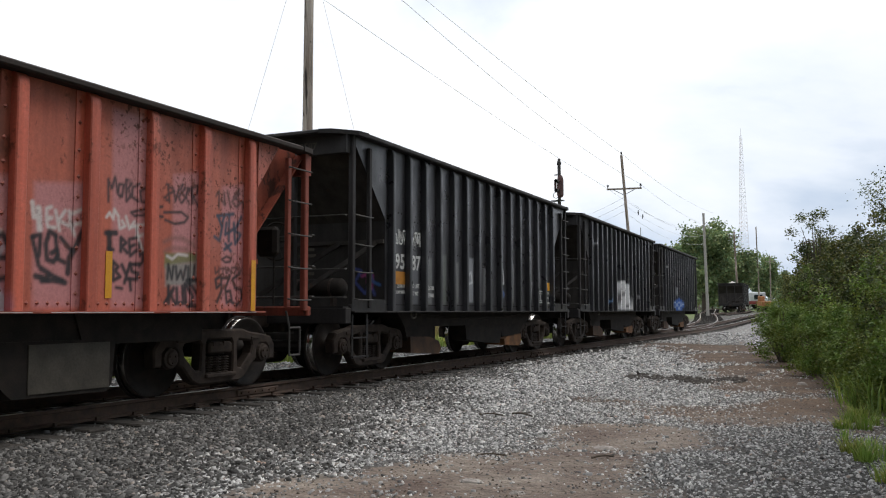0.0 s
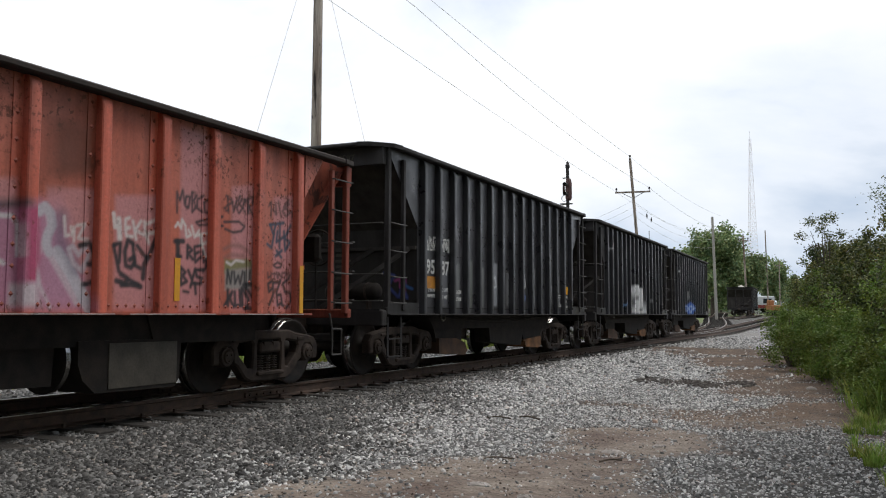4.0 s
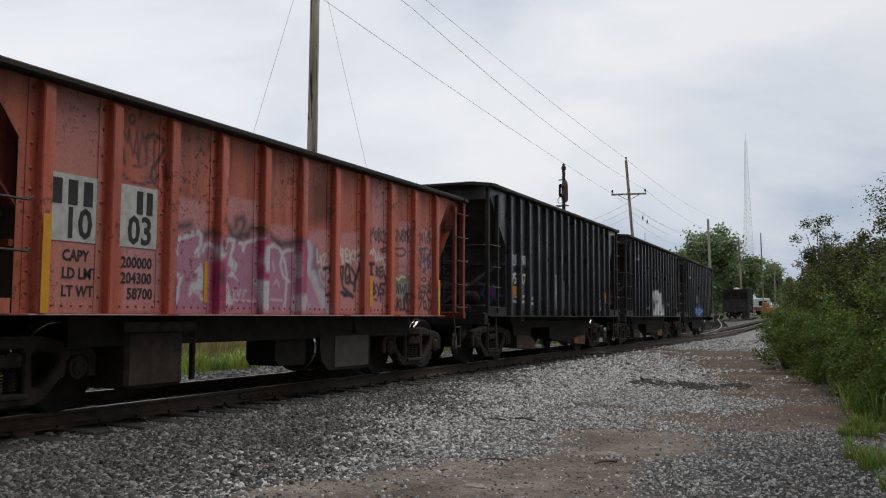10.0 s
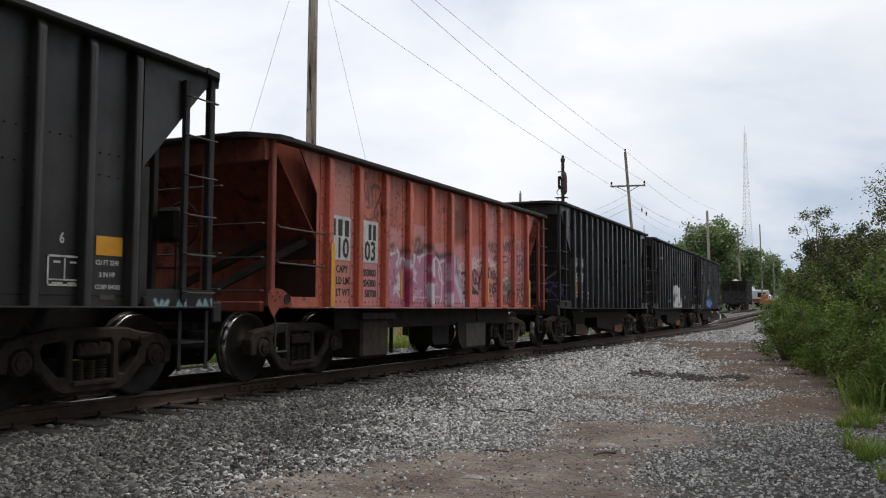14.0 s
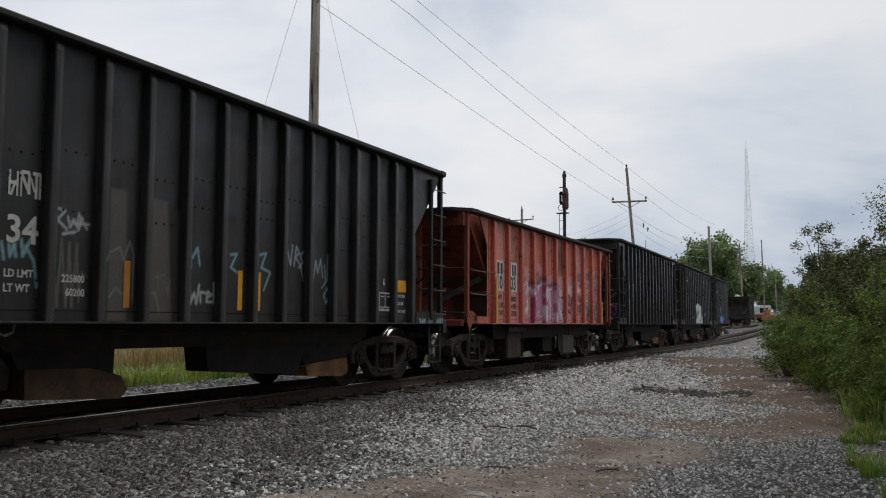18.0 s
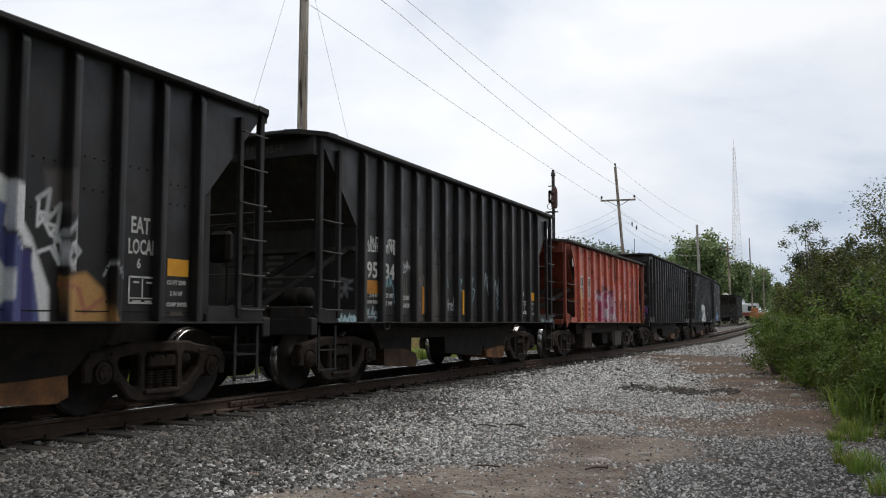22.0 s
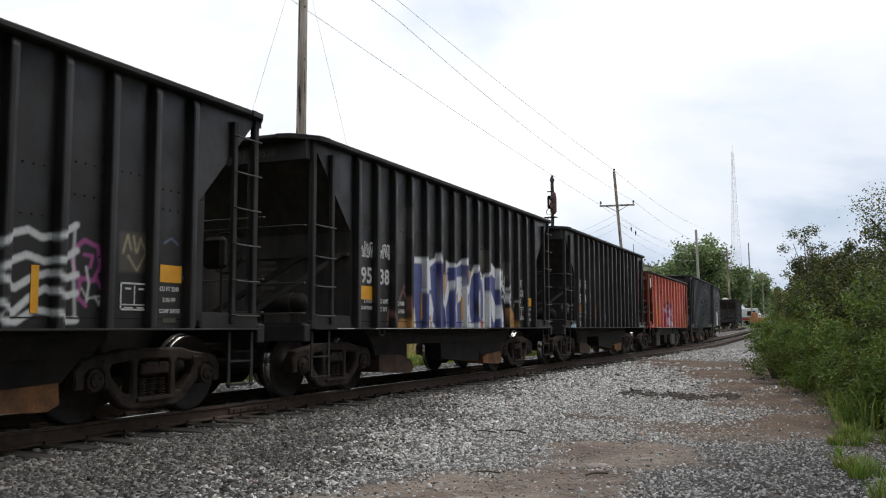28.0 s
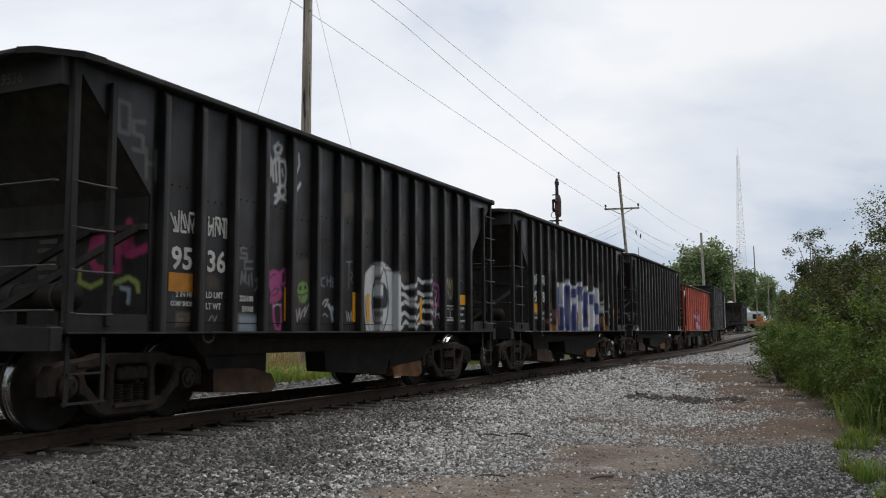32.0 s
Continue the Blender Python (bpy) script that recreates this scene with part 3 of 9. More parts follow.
def steps(*spans):
    out = []
    for lo, hi, d in spans:
        out += list(np.arange(lo, hi, d))
    return out + [spans[-1][1]]


def build_ground():
    xs = steps((-2500, -300, 300), (-300, -60, 20), (-60, -16, 2), (-16, 6, 0.16), (6, 40, 2), (40, 300, 20), (300, 2500, 300))
    ys = steps((-600, -40, 70), (-40, 2, 3), (2, 32, 0.16), (32, 70, 0.5), (70, 160, 2), (160, 400, 20), (400, 4200, 300))
    X, Y = np.meshgrid(xs, ys)
    Z = np.array([[ground_z(x, y) for x in xs] for y in ys])
    near = (np.abs(X + 5) < 12) & (Y > 1) & (Y < 34)
    Z += np.where(near, 0.008 * np.sin(X * 9 + 2 * np.sin(Y * 5)) * np.sin(Y * 8), 0)
    w, h = len(xs), len(ys)
    i = (np.arange(h - 1)[:, None] * w + np.arange(w - 1)).ravel()
    F = np.c_[i, i + 1, i + w + 1, i + w]
    me = bpy.data.meshes.new("ground")
    me.from_pydata(np.c_[X.ravel(), Y.ravel(), Z.ravel()].tolist(), [], F.tolist())
    cover = me.color_attributes.new("cover", "FLOAT_COLOR", "POINT")
    g = green_at(X, Y)
    d = dirt_at(X, Y) * (1 - g)
    # Last channel: painted gap shade, fading out where the loose stones thin.
    cover.data.foreach_set("color", np.stack([d, g, darker_at(X, Y), 0.8 * np.clip((34 - Y) / 12, 0, 1)], -1).astype(np.float32).ravel())
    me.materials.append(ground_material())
    me.polygons.foreach_set("use_smooth", np.ones(len(me.polygons), dtype=bool))
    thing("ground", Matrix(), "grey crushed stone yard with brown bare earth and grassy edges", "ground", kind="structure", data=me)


build_ground()

RAIL_PROFILE = ((-0.036, 0.0), (0.036, 0.0), (0.036, -0.032), (0.010, -0.045), (0.010, -0.135), (0.070, -0.152), (0.070, -0.166),
                (-0.070, -0.166), (-0.070, -0.152), (-0.010, -0.135), (-0.010, -0.045), (-0.036, -0.032))


def sweep_rail(xf, ys, zf):
    s = Shape()
    n = len(RAIL_PROFILE)
    for y in ys:
        for u, w in RAIL_PROFILE:
            s.v.append((xf(y) + u, y, zf(y) + w))
    for j in range(len(ys) - 1):
        for i in range(n):
            a, b = j * n + i, j * n + (i + 1) % n
            s.f.append((a, b, b + n, a + n))
            s.s.append(1 if i == 0 else 0)
    return s.mesh("rail", [MAT["rail"], MAT["railtop"]])


TIES = []


def build_tracks():
    track = thing("railway_track", Matrix(), "straight track with rusty rails on dark timber sleepers", "track", kind="structure")
    side = thing("diverging_track", Matrix(), "branch track that leaves the straight one at a turnout", "track", kind="structure")
    zf = lambda y: RAIL_Z + rise(y)
    ys = steps((-30, 40, 5), (40, 130, 2), (130, 260, 10))
    for e in (-1, 1):
        part("rail", sweep_rail(lambda y: TRACK_X + e * GAUGE / 2, ys, zf), track)
    yb = steps((30, 120, 1.5), (120, 220, 10))
    for e in (-1, 1):
        part("rail", sweep_rail(lambda y: TRACK_X - branch(y) + e * GAUGE / 2, yb, zf), side)
    tie = shared("sleeper", lambda s: s.box((0, 0, -0.09), (2.76, 0.23, 0.18), edge=0.015), "tie")
    plate = shared("tie_plate", lambda s: s.box((0, 0, 0.008), (0.36, 0.19, 0.016)).box((-0.09, 0.06, 0.03), (0.03, 0.03, 0.05)).box((0.09, -0.06, 0.03), (0.03, 0.03, 0.05)), "rail")
    rnd = random.Random(5)
    y = -6.0
    while y < 62:
        dx = rnd.uniform(-0.03, 0.15)
        TIES.append(y)
        part("sleeper", tie, track, pose(TRACK_X + dx, y, RAIL_Z - 0.170 + rise(y) + rnd.uniform(-0.010, 0.003), 0, rnd.uniform(-0.5, 0.5), rnd.uniform(-2, 2)))
        if y < 26:
            for e in (-1, 1):
                part("tie_plate", plate, track, pose(TRACK_X + e * GAUGE / 2, y, RAIL_Z - 0.181))
        y += 0.52 + rnd.uniform(-0.03, 0.03)
    far = Shape()
    while y < 200:
        far.box((TRACK_X, y, RAIL_Z - 0.27 + rise(y)), (2.6, 0.23, 0.18))
        y += 0.55
    part("sleepers", far.mesh("sleepers", [MAT["tie"]], fix=False), track)["kind"] = "stuff"
    y, far = 47.0, Shape()
    while y < 160:
        far.box((TRACK_X - branch(y), y, RAIL_Z - 0.275 + rise(y)), (2.6, 0.23, 0.18))
        y += 0.55
    part("sleepers", far.mesh("sleepers", [MAT["tie"]], fix=False), side)["kind"] = "stuff"
    spur = thing("spur_track", pose(-13.6, 122, 0, 0, 0, 2), "short spur track under the waiting loaded car", "track", kind="structure")
    for e in (-1, 1):
        part("rail", sweep_rail(lambda y: e * GAUGE / 2, [-22, -10, 0, 10, 22], lambda y: RAIL_Z + rise(122 + y)), spur)
    far = Shape()
    for k in range(80):
        far.box((0, -22 + 0.55 * k, RAIL_Z - 0.272 + rise(100 + 0.55 * k)), (2.6, 0.23, 0.18))
    part("sleepers", far.mesh("sleepers", [MAT["tie"]], fix=False), spur)["kind"] = "stuff"
    bar = Shape()
    bar.box((0.030, 0, -0.09), (0.025, 0.92, 0.075), edge=0.008)
    for k in range(6):
        bar.rod((0.03, -0.38 + k * 0.152, -0.09), (0.065, -0.38 + k * 0.152, -0.09), 0.016, 6)
    me = bar.mesh("joint_bar", [MAT["rail"]])
    for y in (9.9, 21.8, 33.7):
        for e in (-1, 1):
            part("joint_bar", me, track, pose(TRACK_X + e * GAUGE / 2, y, RAIL_Z))


build_tracks()
# ---- sprayed paint on car sides ----


class Spray:
    """Layers of sprayed colour in a car side's own plane (y along the car, z up from the rail)."""

    def __init__(self, seed=0):
        self.ops, self.rnd, self.sheet_only, self.stake_end = [], random.Random(seed), 0, None

    def over_stakes(self):
        """What follows also covers the stakes; what came before lies on the flat sheets alone."""
        self.sheet_only = len(self.ops)
        return self

    def sheets_again(self):
        """What follows lies on the flat sheets alone."""
        self.stake_end = len(self.ops)
        return self

    def line(self, pts, width, colour, soft=0.02, alpha=1.0):
        self.ops.append(("line", np.array(pts, float), width / 2, colour, soft, alpha))
        return self

    def blob(self, y, z, ry, rz, colour, soft=0.15, alpha=1.0, power=2.0, wob=0.1):
        self.ops.append(("blob", (y, z, ry, rz, power, wob), 0, colour, soft, alpha))
        return self

    def poly(self, pts, colour, soft=0.02, alpha=1.0):
        self.ops.append(("poly", np.array(pts, float), 0, colour, soft, alpha))
        return self

    def tag(self, y, z, w, h, colour, width=0.03, loops=4, alpha=0.9, soft=0.018):
        """A quick handwritten squiggle with no words in it."""
        r, pts, n = self.rnd, [], loops * 9
        a, b, c = r.uniform(0, 6), r.uniform(0.7, 1.3), r.uniform(0, 6)
        for i in range(n + 1):
            t = i / n
            pts.append((y + w * (t + 0.13 * math.sin(loops * 6.3 * t * b + a)), z + h * (0.5 + 0.45 * math.sin(loops * 6.3 * t + c) * (0.6 + 0.4 * math.sin(11 * t + a)))))
        return self.line(pts, width, colour, soft, alpha)

    def at(self, y, z, first=0, last=None):
        rgb, al = np.zeros(y.shape + (3,)), np.zeros(y.shape)
        for kind, g, half, colour, soft, alpha in self.ops[first:last]:
            if kind == "line":
                d = np.full(y.shape, 9.0)
                for (y0, z0), (y1, z1) in zip(g, g[1:]):
                    dy, dz = y1 - y0, z1 - z0
                    t = np.clip(((y - y0) * dy + (z - z0) * dz) / (dy * dy + dz * dz + 1e-9), 0, 1)
                    d = np.minimum(d, np.hypot(y - y0 - t * dy, z - z0 - t * dz))
                k = np.clip((half + soft / 2 - d) / soft, 0, 1)
            elif kind == "blob":
                cy, cz, ry, rz, power, wob = g
                d = (np.abs((y - cy) / ry) ** power + np.abs((z - cz) / rz) ** power) ** (1 / power)
                d += wob * np.sin(y * 7 + 3 * np.sin(z * 5)) * np.sin(z * 6 + y * 2)
                k = np.clip((1 - d) / soft, 0, 1)
            else:
                d, inside = np.full(y.shape, 9.0), np.zeros(y.shape, bool)
                for (y0, z0), (y1, z1) in zip(g, np.roll(g, -1, 0)):
                    dy, dz = y1 - y0, z1 - z0
                    t = np.clip(((y - y0) * dy + (z - z0) * dz) / (dy * dy + dz * dz + 1e-9), 0, 1)
                    d = np.minimum(d, np.hypot(y - y0 - t * dy, z - z0 - t * dz))
                    cross = (z0 > z) != (z1 > z)
                    inside ^= cross & (y < (y1 - y0) * (z - z0) / (z1 - z0 + 1e-12) + y0)
                k = np.clip(0.5 + np.where(inside, d, -d) / soft, 0, 1)
            k = (k * alpha)[..., None]
            rgb, al = rgb * (1 - k) + np.array(colour) * k, al * (1 - k[..., 0]) + k[..., 0]
        seen = np.maximum(al, 1e-4)[..., None]
        return np.concatenate([rgb / seen, al[..., None]], -1)


def painted(me, spray, first=0, axis=1, last=None):
    n = len(me.vertices)
    co = np.empty(n * 3)
    me.vertices.foreach_get("co", co)
    co = co.reshape(-1, 3)
    a = me.color_attributes.new("paint", "FLOAT_COLOR", "POINT")
    a.data.foreach_set("color", spray.at(co[:, axis], co[:, 2], first, last).astype(np.float32).ravel())
    return me


# ---- open hopper cars ----
SHEET_X, STAKE_X, BOLSTER, AXLE, WHEEL_R = 1.45, 1.60, 4.17, 0.875, 0.457


def make_wheelset(car, y):
    """Two wheels on an axle; turned about the car's x axis as the car rolls."""
    def wheel(s):
        p = [(0.06, -0.09), (0.13, -0.09), (0.14, -0.055), (0.30, -0.005), (0.385, -0.055), (0.43, -0.068), (0.455, -0.068), (0.457, 0.02), (0.464, 0.032),
             (0.482, 0.045), (0.482, 0.062), (0.455, 0.068), (0.39, 0.066), (0.30, 0.03), (0.14, 0.07), (0.06, 0.09)]
        p = [(r, -h) for r, h in p]
        s.lathe(p, (0, 0, 0), "x", 40, [0, 0, 0, 0, 0, 0, 1, 1, 0, 0, 0, 0, 0, 0, 0])
    me = shared("wheel", wheel, "wheel", "tread", smooth=True)
    ax = shared("axle", lambda s: s.rod((-1.02, 0, 0), (1.02, 0, 0), 0.075, 12).rod((-0.66, 0, 0), (0.66, 0, 0), 0.09, 12), "wheel", smooth=False)
    hub = part("wheelset", ax, car, pose(0, y, WHEEL_R))
    part("wheel", me, hub, pose(0.75, 0, 0))
    part("wheel", me, hub, pose(-0.75, 0, 0, 0, 0, 180))
    return hub


def make_truck(car, y):
    def frame_shape(s):
        outer = [(-1.13, 0.36), (-1.14, 0.56), (-1.06, 0.665), (-0.90, 0.70), (-0.60, 0.735), (-0.46, 0.775), (0.46, 0.775), (0.60, 0.735), (0.90, 0.70), (1.06, 0.665), (1.14, 0.56), (1.13, 0.36),
                 (1.01, 0.36), (1.00, 0.52), (0.94, 0.575), (0.81, 0.575), (0.75, 0.52), (0.74, 0.37), (0.66, 0.33), (0.50, 0.165), (0.38, 0.115), (-0.38, 0.115),
                 (-0.50, 0.165), (-0.66, 0.33), (-0.74, 0.37), (-0.75, 0.52), (-0.81, 0.575), (-0.94, 0.575), (-1.00, 0.52), (-1.01, 0.36)]
        holes = [[(-0.25, 0.245), (-0.25, 0.60), (-0.22, 0.655), (0.22, 0.655), (0.25, 0.60), (0.25, 0.245)]]
        for e in (-1, 1):
            holes.append([(e * 0.36, 0.29), (e * 0.34, 0.60), (e * 0.38, 0.645), (e * 0.62, 0.615), (e * 0.655, 0.56), (e * 0.62, 0.46), (e * 0.43, 0.285)])
        s.plate([outer] + holes, 0.92, 1.08, 0.022)
        s.box((1.0, 0, 0.215), (0.24, 0.56, 0.05), edge=0.012)
        for e in (-1, 1):
            s.box((1.085, e * 0.70, 0.655), (0.02, 0.16, 0.04), edge=0.006)

    def bearing(s):
        s.lathe([(0.0, 1.12), (0.075, 1.12), (0.085, 1.10), (0.115, 1.095), (0.12, 1.06), (0.13, 1.05), (0.13, 0.92), (0.0, 0.92)], (0, 0, 0), "x", 16)
        for k in range(3):
            t = 2 * math.pi * k / 3 + 0.5
            s.rod((1.11, 0.05 * math.cos(t), 0.05 * math.sin(t)), (1.135, 0.05 * math.cos(t), 0.05 * math.sin(t)), 0.016, 6)

    def spring(s):
        r, z0 = 0.074, 0.235
        coil = []
        for k in range(7):
            z = z0 + k * 0.031
            coil += [(0.048, z), (r, z + 0.007), (r, z + 0.016), (0.048, z + 0.023)]
        s.lathe(coil, (0, 0, 0), "z", 10)

    truck = part("truck", shared("bolster", lambda s: s.box((0, 0, 0.56), (2.1, 0.34, 0.20), edge=0.04).box((0, 0, 0.67), (0.5, 0.5, 0.12)), "under"), car, pose(0, y, 0))
    fr = shared("side_frame", frame_shape, "brown")
    be, sp = shared("bearing", bearing, "brown", smooth=False), shared("spring", spring, "brown")
    be_end = shared("bolster_end", lambda s: s.box((1.02, 0, 0.55), (0.16, 0.44, 0.13), edge=0.02).box((1.09, -0.1, 0.60), (0.04, 0.12, 0.05)).box((1.09, 0.1, 0.60), (0.04, 0.12, 0.05)), "brown")
    for side in (0, 180):
        f = part("side_frame", fr, truck, pose(0, 0, 0, 0, 0, side))
        part("bolster_end", be_end, truck, pose(0, 0, 0, 0, 0, side))
        for e in (-AXLE, AXLE):
            part("bearing", be, truck, pose(0, e, WHEEL_R, 0, 0, side) if side == 0 else pose(0, e, WHEEL_R, 0, 0, 180))
        for u in (-0.15, 0.0, 0.15):
            part("spring", sp, truck, pose(1.0 if side == 0 else -1.0, u, 0))
    return truck


def stake_mesh(yc, top, foot, half, face, depth, mat, spray, nz):
    """One pressed side stake, its head rounded into the top chord."""
    s, rows = Shape(), []
    for j in range(nz + 1):
        z = foot + (top - foot) * j / nz
        d = depth
        if z > top - 0.14:
            d = depth * math.sqrt(max(0.0, 1 - ((z - top + 0.14) / 0.14) ** 2)) * 0.97 + 0.004
        rows.append([(SHEET_X + dx * d, yc + dy, z) for dy, dx in ((-half, 0.0), (-half * 0.98, 0.12), (-face - 0.012, 0.86), (-face, 0.97), (0, 1.0), (face, 0.97),
                                                                     (face + 0.012, 0.86), (half * 0.98, 0.12), (half, 0.0))])
    s.grid(rows)
    me = s.mesh("stake", [mat], fix=False)
    return painted(me, spray, spray.sheet_only, 1, spray.stake_end) if spray else me


def sheet_mesh(y0, y1, z0, z1, ny, nz, mat, spray):
    s = Shape()
    zs = list(np.linspace(z0, z0 + 0.55 * (z1 - z0), int(nz * 0.72))[:-1]) + list(np.linspace(z0 + 0.55 * (z1 - z0), z1, nz - int(nz * 0.72) + 2))
    s.grid([[(SHEET_X, y0 + (y1 - y0) * i / ny, z) for i in range(ny + 1)] for z in zs])
    me = s.mesh("side_sheet", [mat], fix=False)
    return painted(me, spray) if spray else me


def make_load(car, top, peaks, seed):
    """Crushed stone heaped in the car."""
    rnd, s = random.Random(seed), Shape()
    rows = []
    for j in range(61):
        y = -4.9 + 9.8 * j / 60
        row = []
        for i in range(17):
            x = -1.27 + 2.54 * i / 16
            h = max([p[1] - 0.62 * math.hypot(x, 0.85 * (y - p[0])) for p in peaks] + [-0.5])
            floor = top + 0.25 - 1.17 * (1 - min(1.0, max(0.0, (abs(y) - 4.30) / 1.08)))
            row.append((x, y, max(floor, top + h - 0.12) + rnd.uniform(0, 0.05)))
        rows.append(row)
    s.grid(rows)
    part("stone_load", s.mesh("stone_load", [MAT["stone"]], fix=False), car, label="pale crushed stone heaped in the car")["kind"] = "stuff"


def make_car(name, label, style, spray, detail=1, peaks=((-2.2, 0.3), (2.0, 0.25)), end_spray=None, paint=None):
    """An open hopper: ribbed sides, sloped ends, ladders, trucks. Origin on the rail top at mid-length, +x is the side facing the yard road."""
    orange = style == "orange"
    key = "orange" if orange else "black"
    paint = paint or key
    mat = MAT[paint]
    top = 3.22 if orange else 3.715
    car = thing(name, Matrix(), label, "freight car", "hopper cars of the train")
    ny, nz = (500, 112) if detail == 1 else (200, 50) if detail == 2 else (2, 2)
    lid = top - 0.078
    # sides
    part("side_sheet", sheet_mesh(-4.38, 4.38, 1.0, lid, ny, nz, mat, spray), car)
    part("side_lining", shared(key + "_lining", lambda s: s.box((SHEET_X - 0.012, 0, (1.0 + lid) / 2), (0.012, 8.76, lid - 1.0)), mat), car)
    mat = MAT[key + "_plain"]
    part("side_sheet", shared(key + "_far_sheet", lambda s: s.box((-SHEET_X, 0, (1.0 + lid) / 2), (0.02, 8.76, lid - 1.0)), mat), car)
    if orange:
        spots, half, face, depth = [-4.13 + 0.83 * k for k in range(11)], 0.066, 0.052, 0.10
    else:
        spots, half, face, depth = [-4.235 + 0.605 * k for k in range(15)], 0.050, 0.036, 0.105
    for y in spots:
        near = stake_mesh(y, lid + 0.01, 1.0, half, face, depth, MAT[paint + "_stake"], spray, 64 if detail == 1 else 36 if detail == 2 else 12)
        part("stake", near, car)
        if orange:
            g = Shape().grid([[(SHEET_X + (0.009 if i else 0.0), y - half - 0.105 + 0.011 * max(0, i - 1), 1.0 + (lid - 1.0) * j / 90) for i in range(12)] for j in range(91)])
            part("stake_flange", painted(g.mesh("stake_flange", [MAT["orange_stake"]], fix=False), spray), car)
        k = key + "_far_stake"
        if k not in CACHE:
            CACHE[k] = stake_mesh(0, lid + 0.01, 1.0, half, face, depth, mat, None, 10)
        part("stake", CACHE[k], car, pose(0, y, 0, 0, 0, 180))
    # gussets, slope sheets, bulkheads
    for e in (-1, 1):
        tri = [(e * 4.38, top - 0.66), (e * 4.82, lid), (e * 4.38, lid)] if orange else [(e * 4.38, top - 1.27), (e * 5.46, lid), (e * 4.38, lid)]
        if detail == 1:
            k = top - (0.66 if orange else 1.27)
            g = Shape().grid([[(SHEET_X + 0.014, e * (4.38 + (0.44 if orange else 1.08) * (j / 40) * (i / 30)), k + (lid - k) * j / 40) for i in range(31)] for j in range(41)])
            part("gusset_face", painted(g.mesh("gusset_face", [MAT[paint]], fix=False), spray), car)
        for sx in (-1, 1):
            part("end_gusset", shared("%s_gusset%d%d" % (key, e, sx), lambda s: s.prism(tri, "x", sx * SHEET_X - 0.01, sx * SHEET_X + 0.01), mat), car)
            if orange:
                wing = [(e * 4.05, top - 1.27), (e * 4.38, top - 1.27), (e * 5.44, top - 0.09), (e * 5.40, top - 0.04), (e * 4.05, top - 0.04)]
                part("slope_wing", shared("orange_wing%d%d" % (e, sx), lambda s: s.prism(wing, "x", sx * (SHEET_X - 0.16) - 0.01, sx * (SHEET_X - 0.16) + 0.01), "orange_shade"), car)
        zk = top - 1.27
        part("slope_sheet", shared("%s_slope%d" % (key, e), lambda s: s.prism([(e * 5.46, lid), (e * 5.43, lid), (e * 4.35, zk), (e * 4.38, zk)], "x", -1.44, 1.44), "orange_shade" if orange else "black_dusty"), car)
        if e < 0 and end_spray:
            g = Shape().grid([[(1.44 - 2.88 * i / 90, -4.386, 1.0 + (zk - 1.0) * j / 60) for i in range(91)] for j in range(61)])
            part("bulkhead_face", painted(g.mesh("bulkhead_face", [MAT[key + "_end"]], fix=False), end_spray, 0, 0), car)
        if detail < 3 and not (orange and e > 0):
            g = Shape().grid([[(1.505, e * 4.44 + e * 1.04 * i / 50, 0.98 + (0.15 if orange else 0.20) * j / 12) for i in range(51)] for j in range(13)])
            part("sill_plate", painted(g.mesh("sill_plate", [MAT[key]], fix=False), spray), car)
        part("bulkhead", shared("%s_bulkhead%d" % (key, e), lambda s: s.box((0, e * 4.37, (zk + 1.0) / 2), (2.88, 0.02, zk - 1.0)).box((0, e * 4.40, top - 1.6), (2.88, 0.06, 0.06)), "orange_shade" if orange else "black_dusty"), car)
        if not orange and e > 0:
            for sx in (-1, 1):
                part("edge_plate", shared("edge_plate", lambda s: s.box((0, 4.43, (zk + 1.04) / 2), (0.02, 0.12, zk - 1.0), edge=0.004), mat), car, pose(sx * SHEET_X, 0, 0))
        part("end_chord", shared("%s_end_chord%d" % (key, e), lambda s: s.box((0, e * 5.70, top - 0.045), (2.2, 0.24, 0.06), edge=0.015), "rim" if orange else mat), car)
        part("end_lintel", shared("%s_lintel%d" % (key, e), lambda s: s.box((0, e * 5.53, top - 0.20), (2.9, 0.12, 0.30)) if orange or e < 0 else s.box((0, e * 5.53, top - 0.10), (2.9, 0.10, 0.10)), mat), car)
        for sx in (-1, 1):
            part("corner_chord", shared("%s_corner%d%d" % (key, e, sx), lambda s: s.prism([(sx * 1.10, e * 5.82), (sx * 1.30, e * 5.76), (sx * 1.58, e * 5.44), (sx * 1.61, e * 5.2), (sx * 1.39, e * 5.2), (sx * 1.36, e * 5.40), (sx * 1.10, e * 5.58)], "z", top - 0.078, top - 0.012), "rim" if orange else mat), car)
            part("corner_post", shared("%s_corner_post" % key, lambda s: s.box((0, 0, (top + 0.95) / 2), (0.08, 0.095, top - 0.95 - 0.1), edge=0.012), mat), car, pose(sx * 1.46, e * 5.43, 0))
            if not (orange and e < 0):
                part("side_post", shared("%s_side_post" % key, lambda s: s.box((0, 0, (top + 0.75) / 2), (0.06, 0.075, top - 1.0 - 0.25), edge=0.008), mat), car, pose(sx * 1.50, e * 4.98, 0.05))
        for sx in (-0.45, 0.5):
            part("end_post", shared("%s_end_post" % key, lambda s: s.box((0, 0, (top + 0.95) / 2), (0.09, 0.09, top - 0.95 - 0.25), edge=0.01), mat), car, pose(sx, e * 5.56, 0))
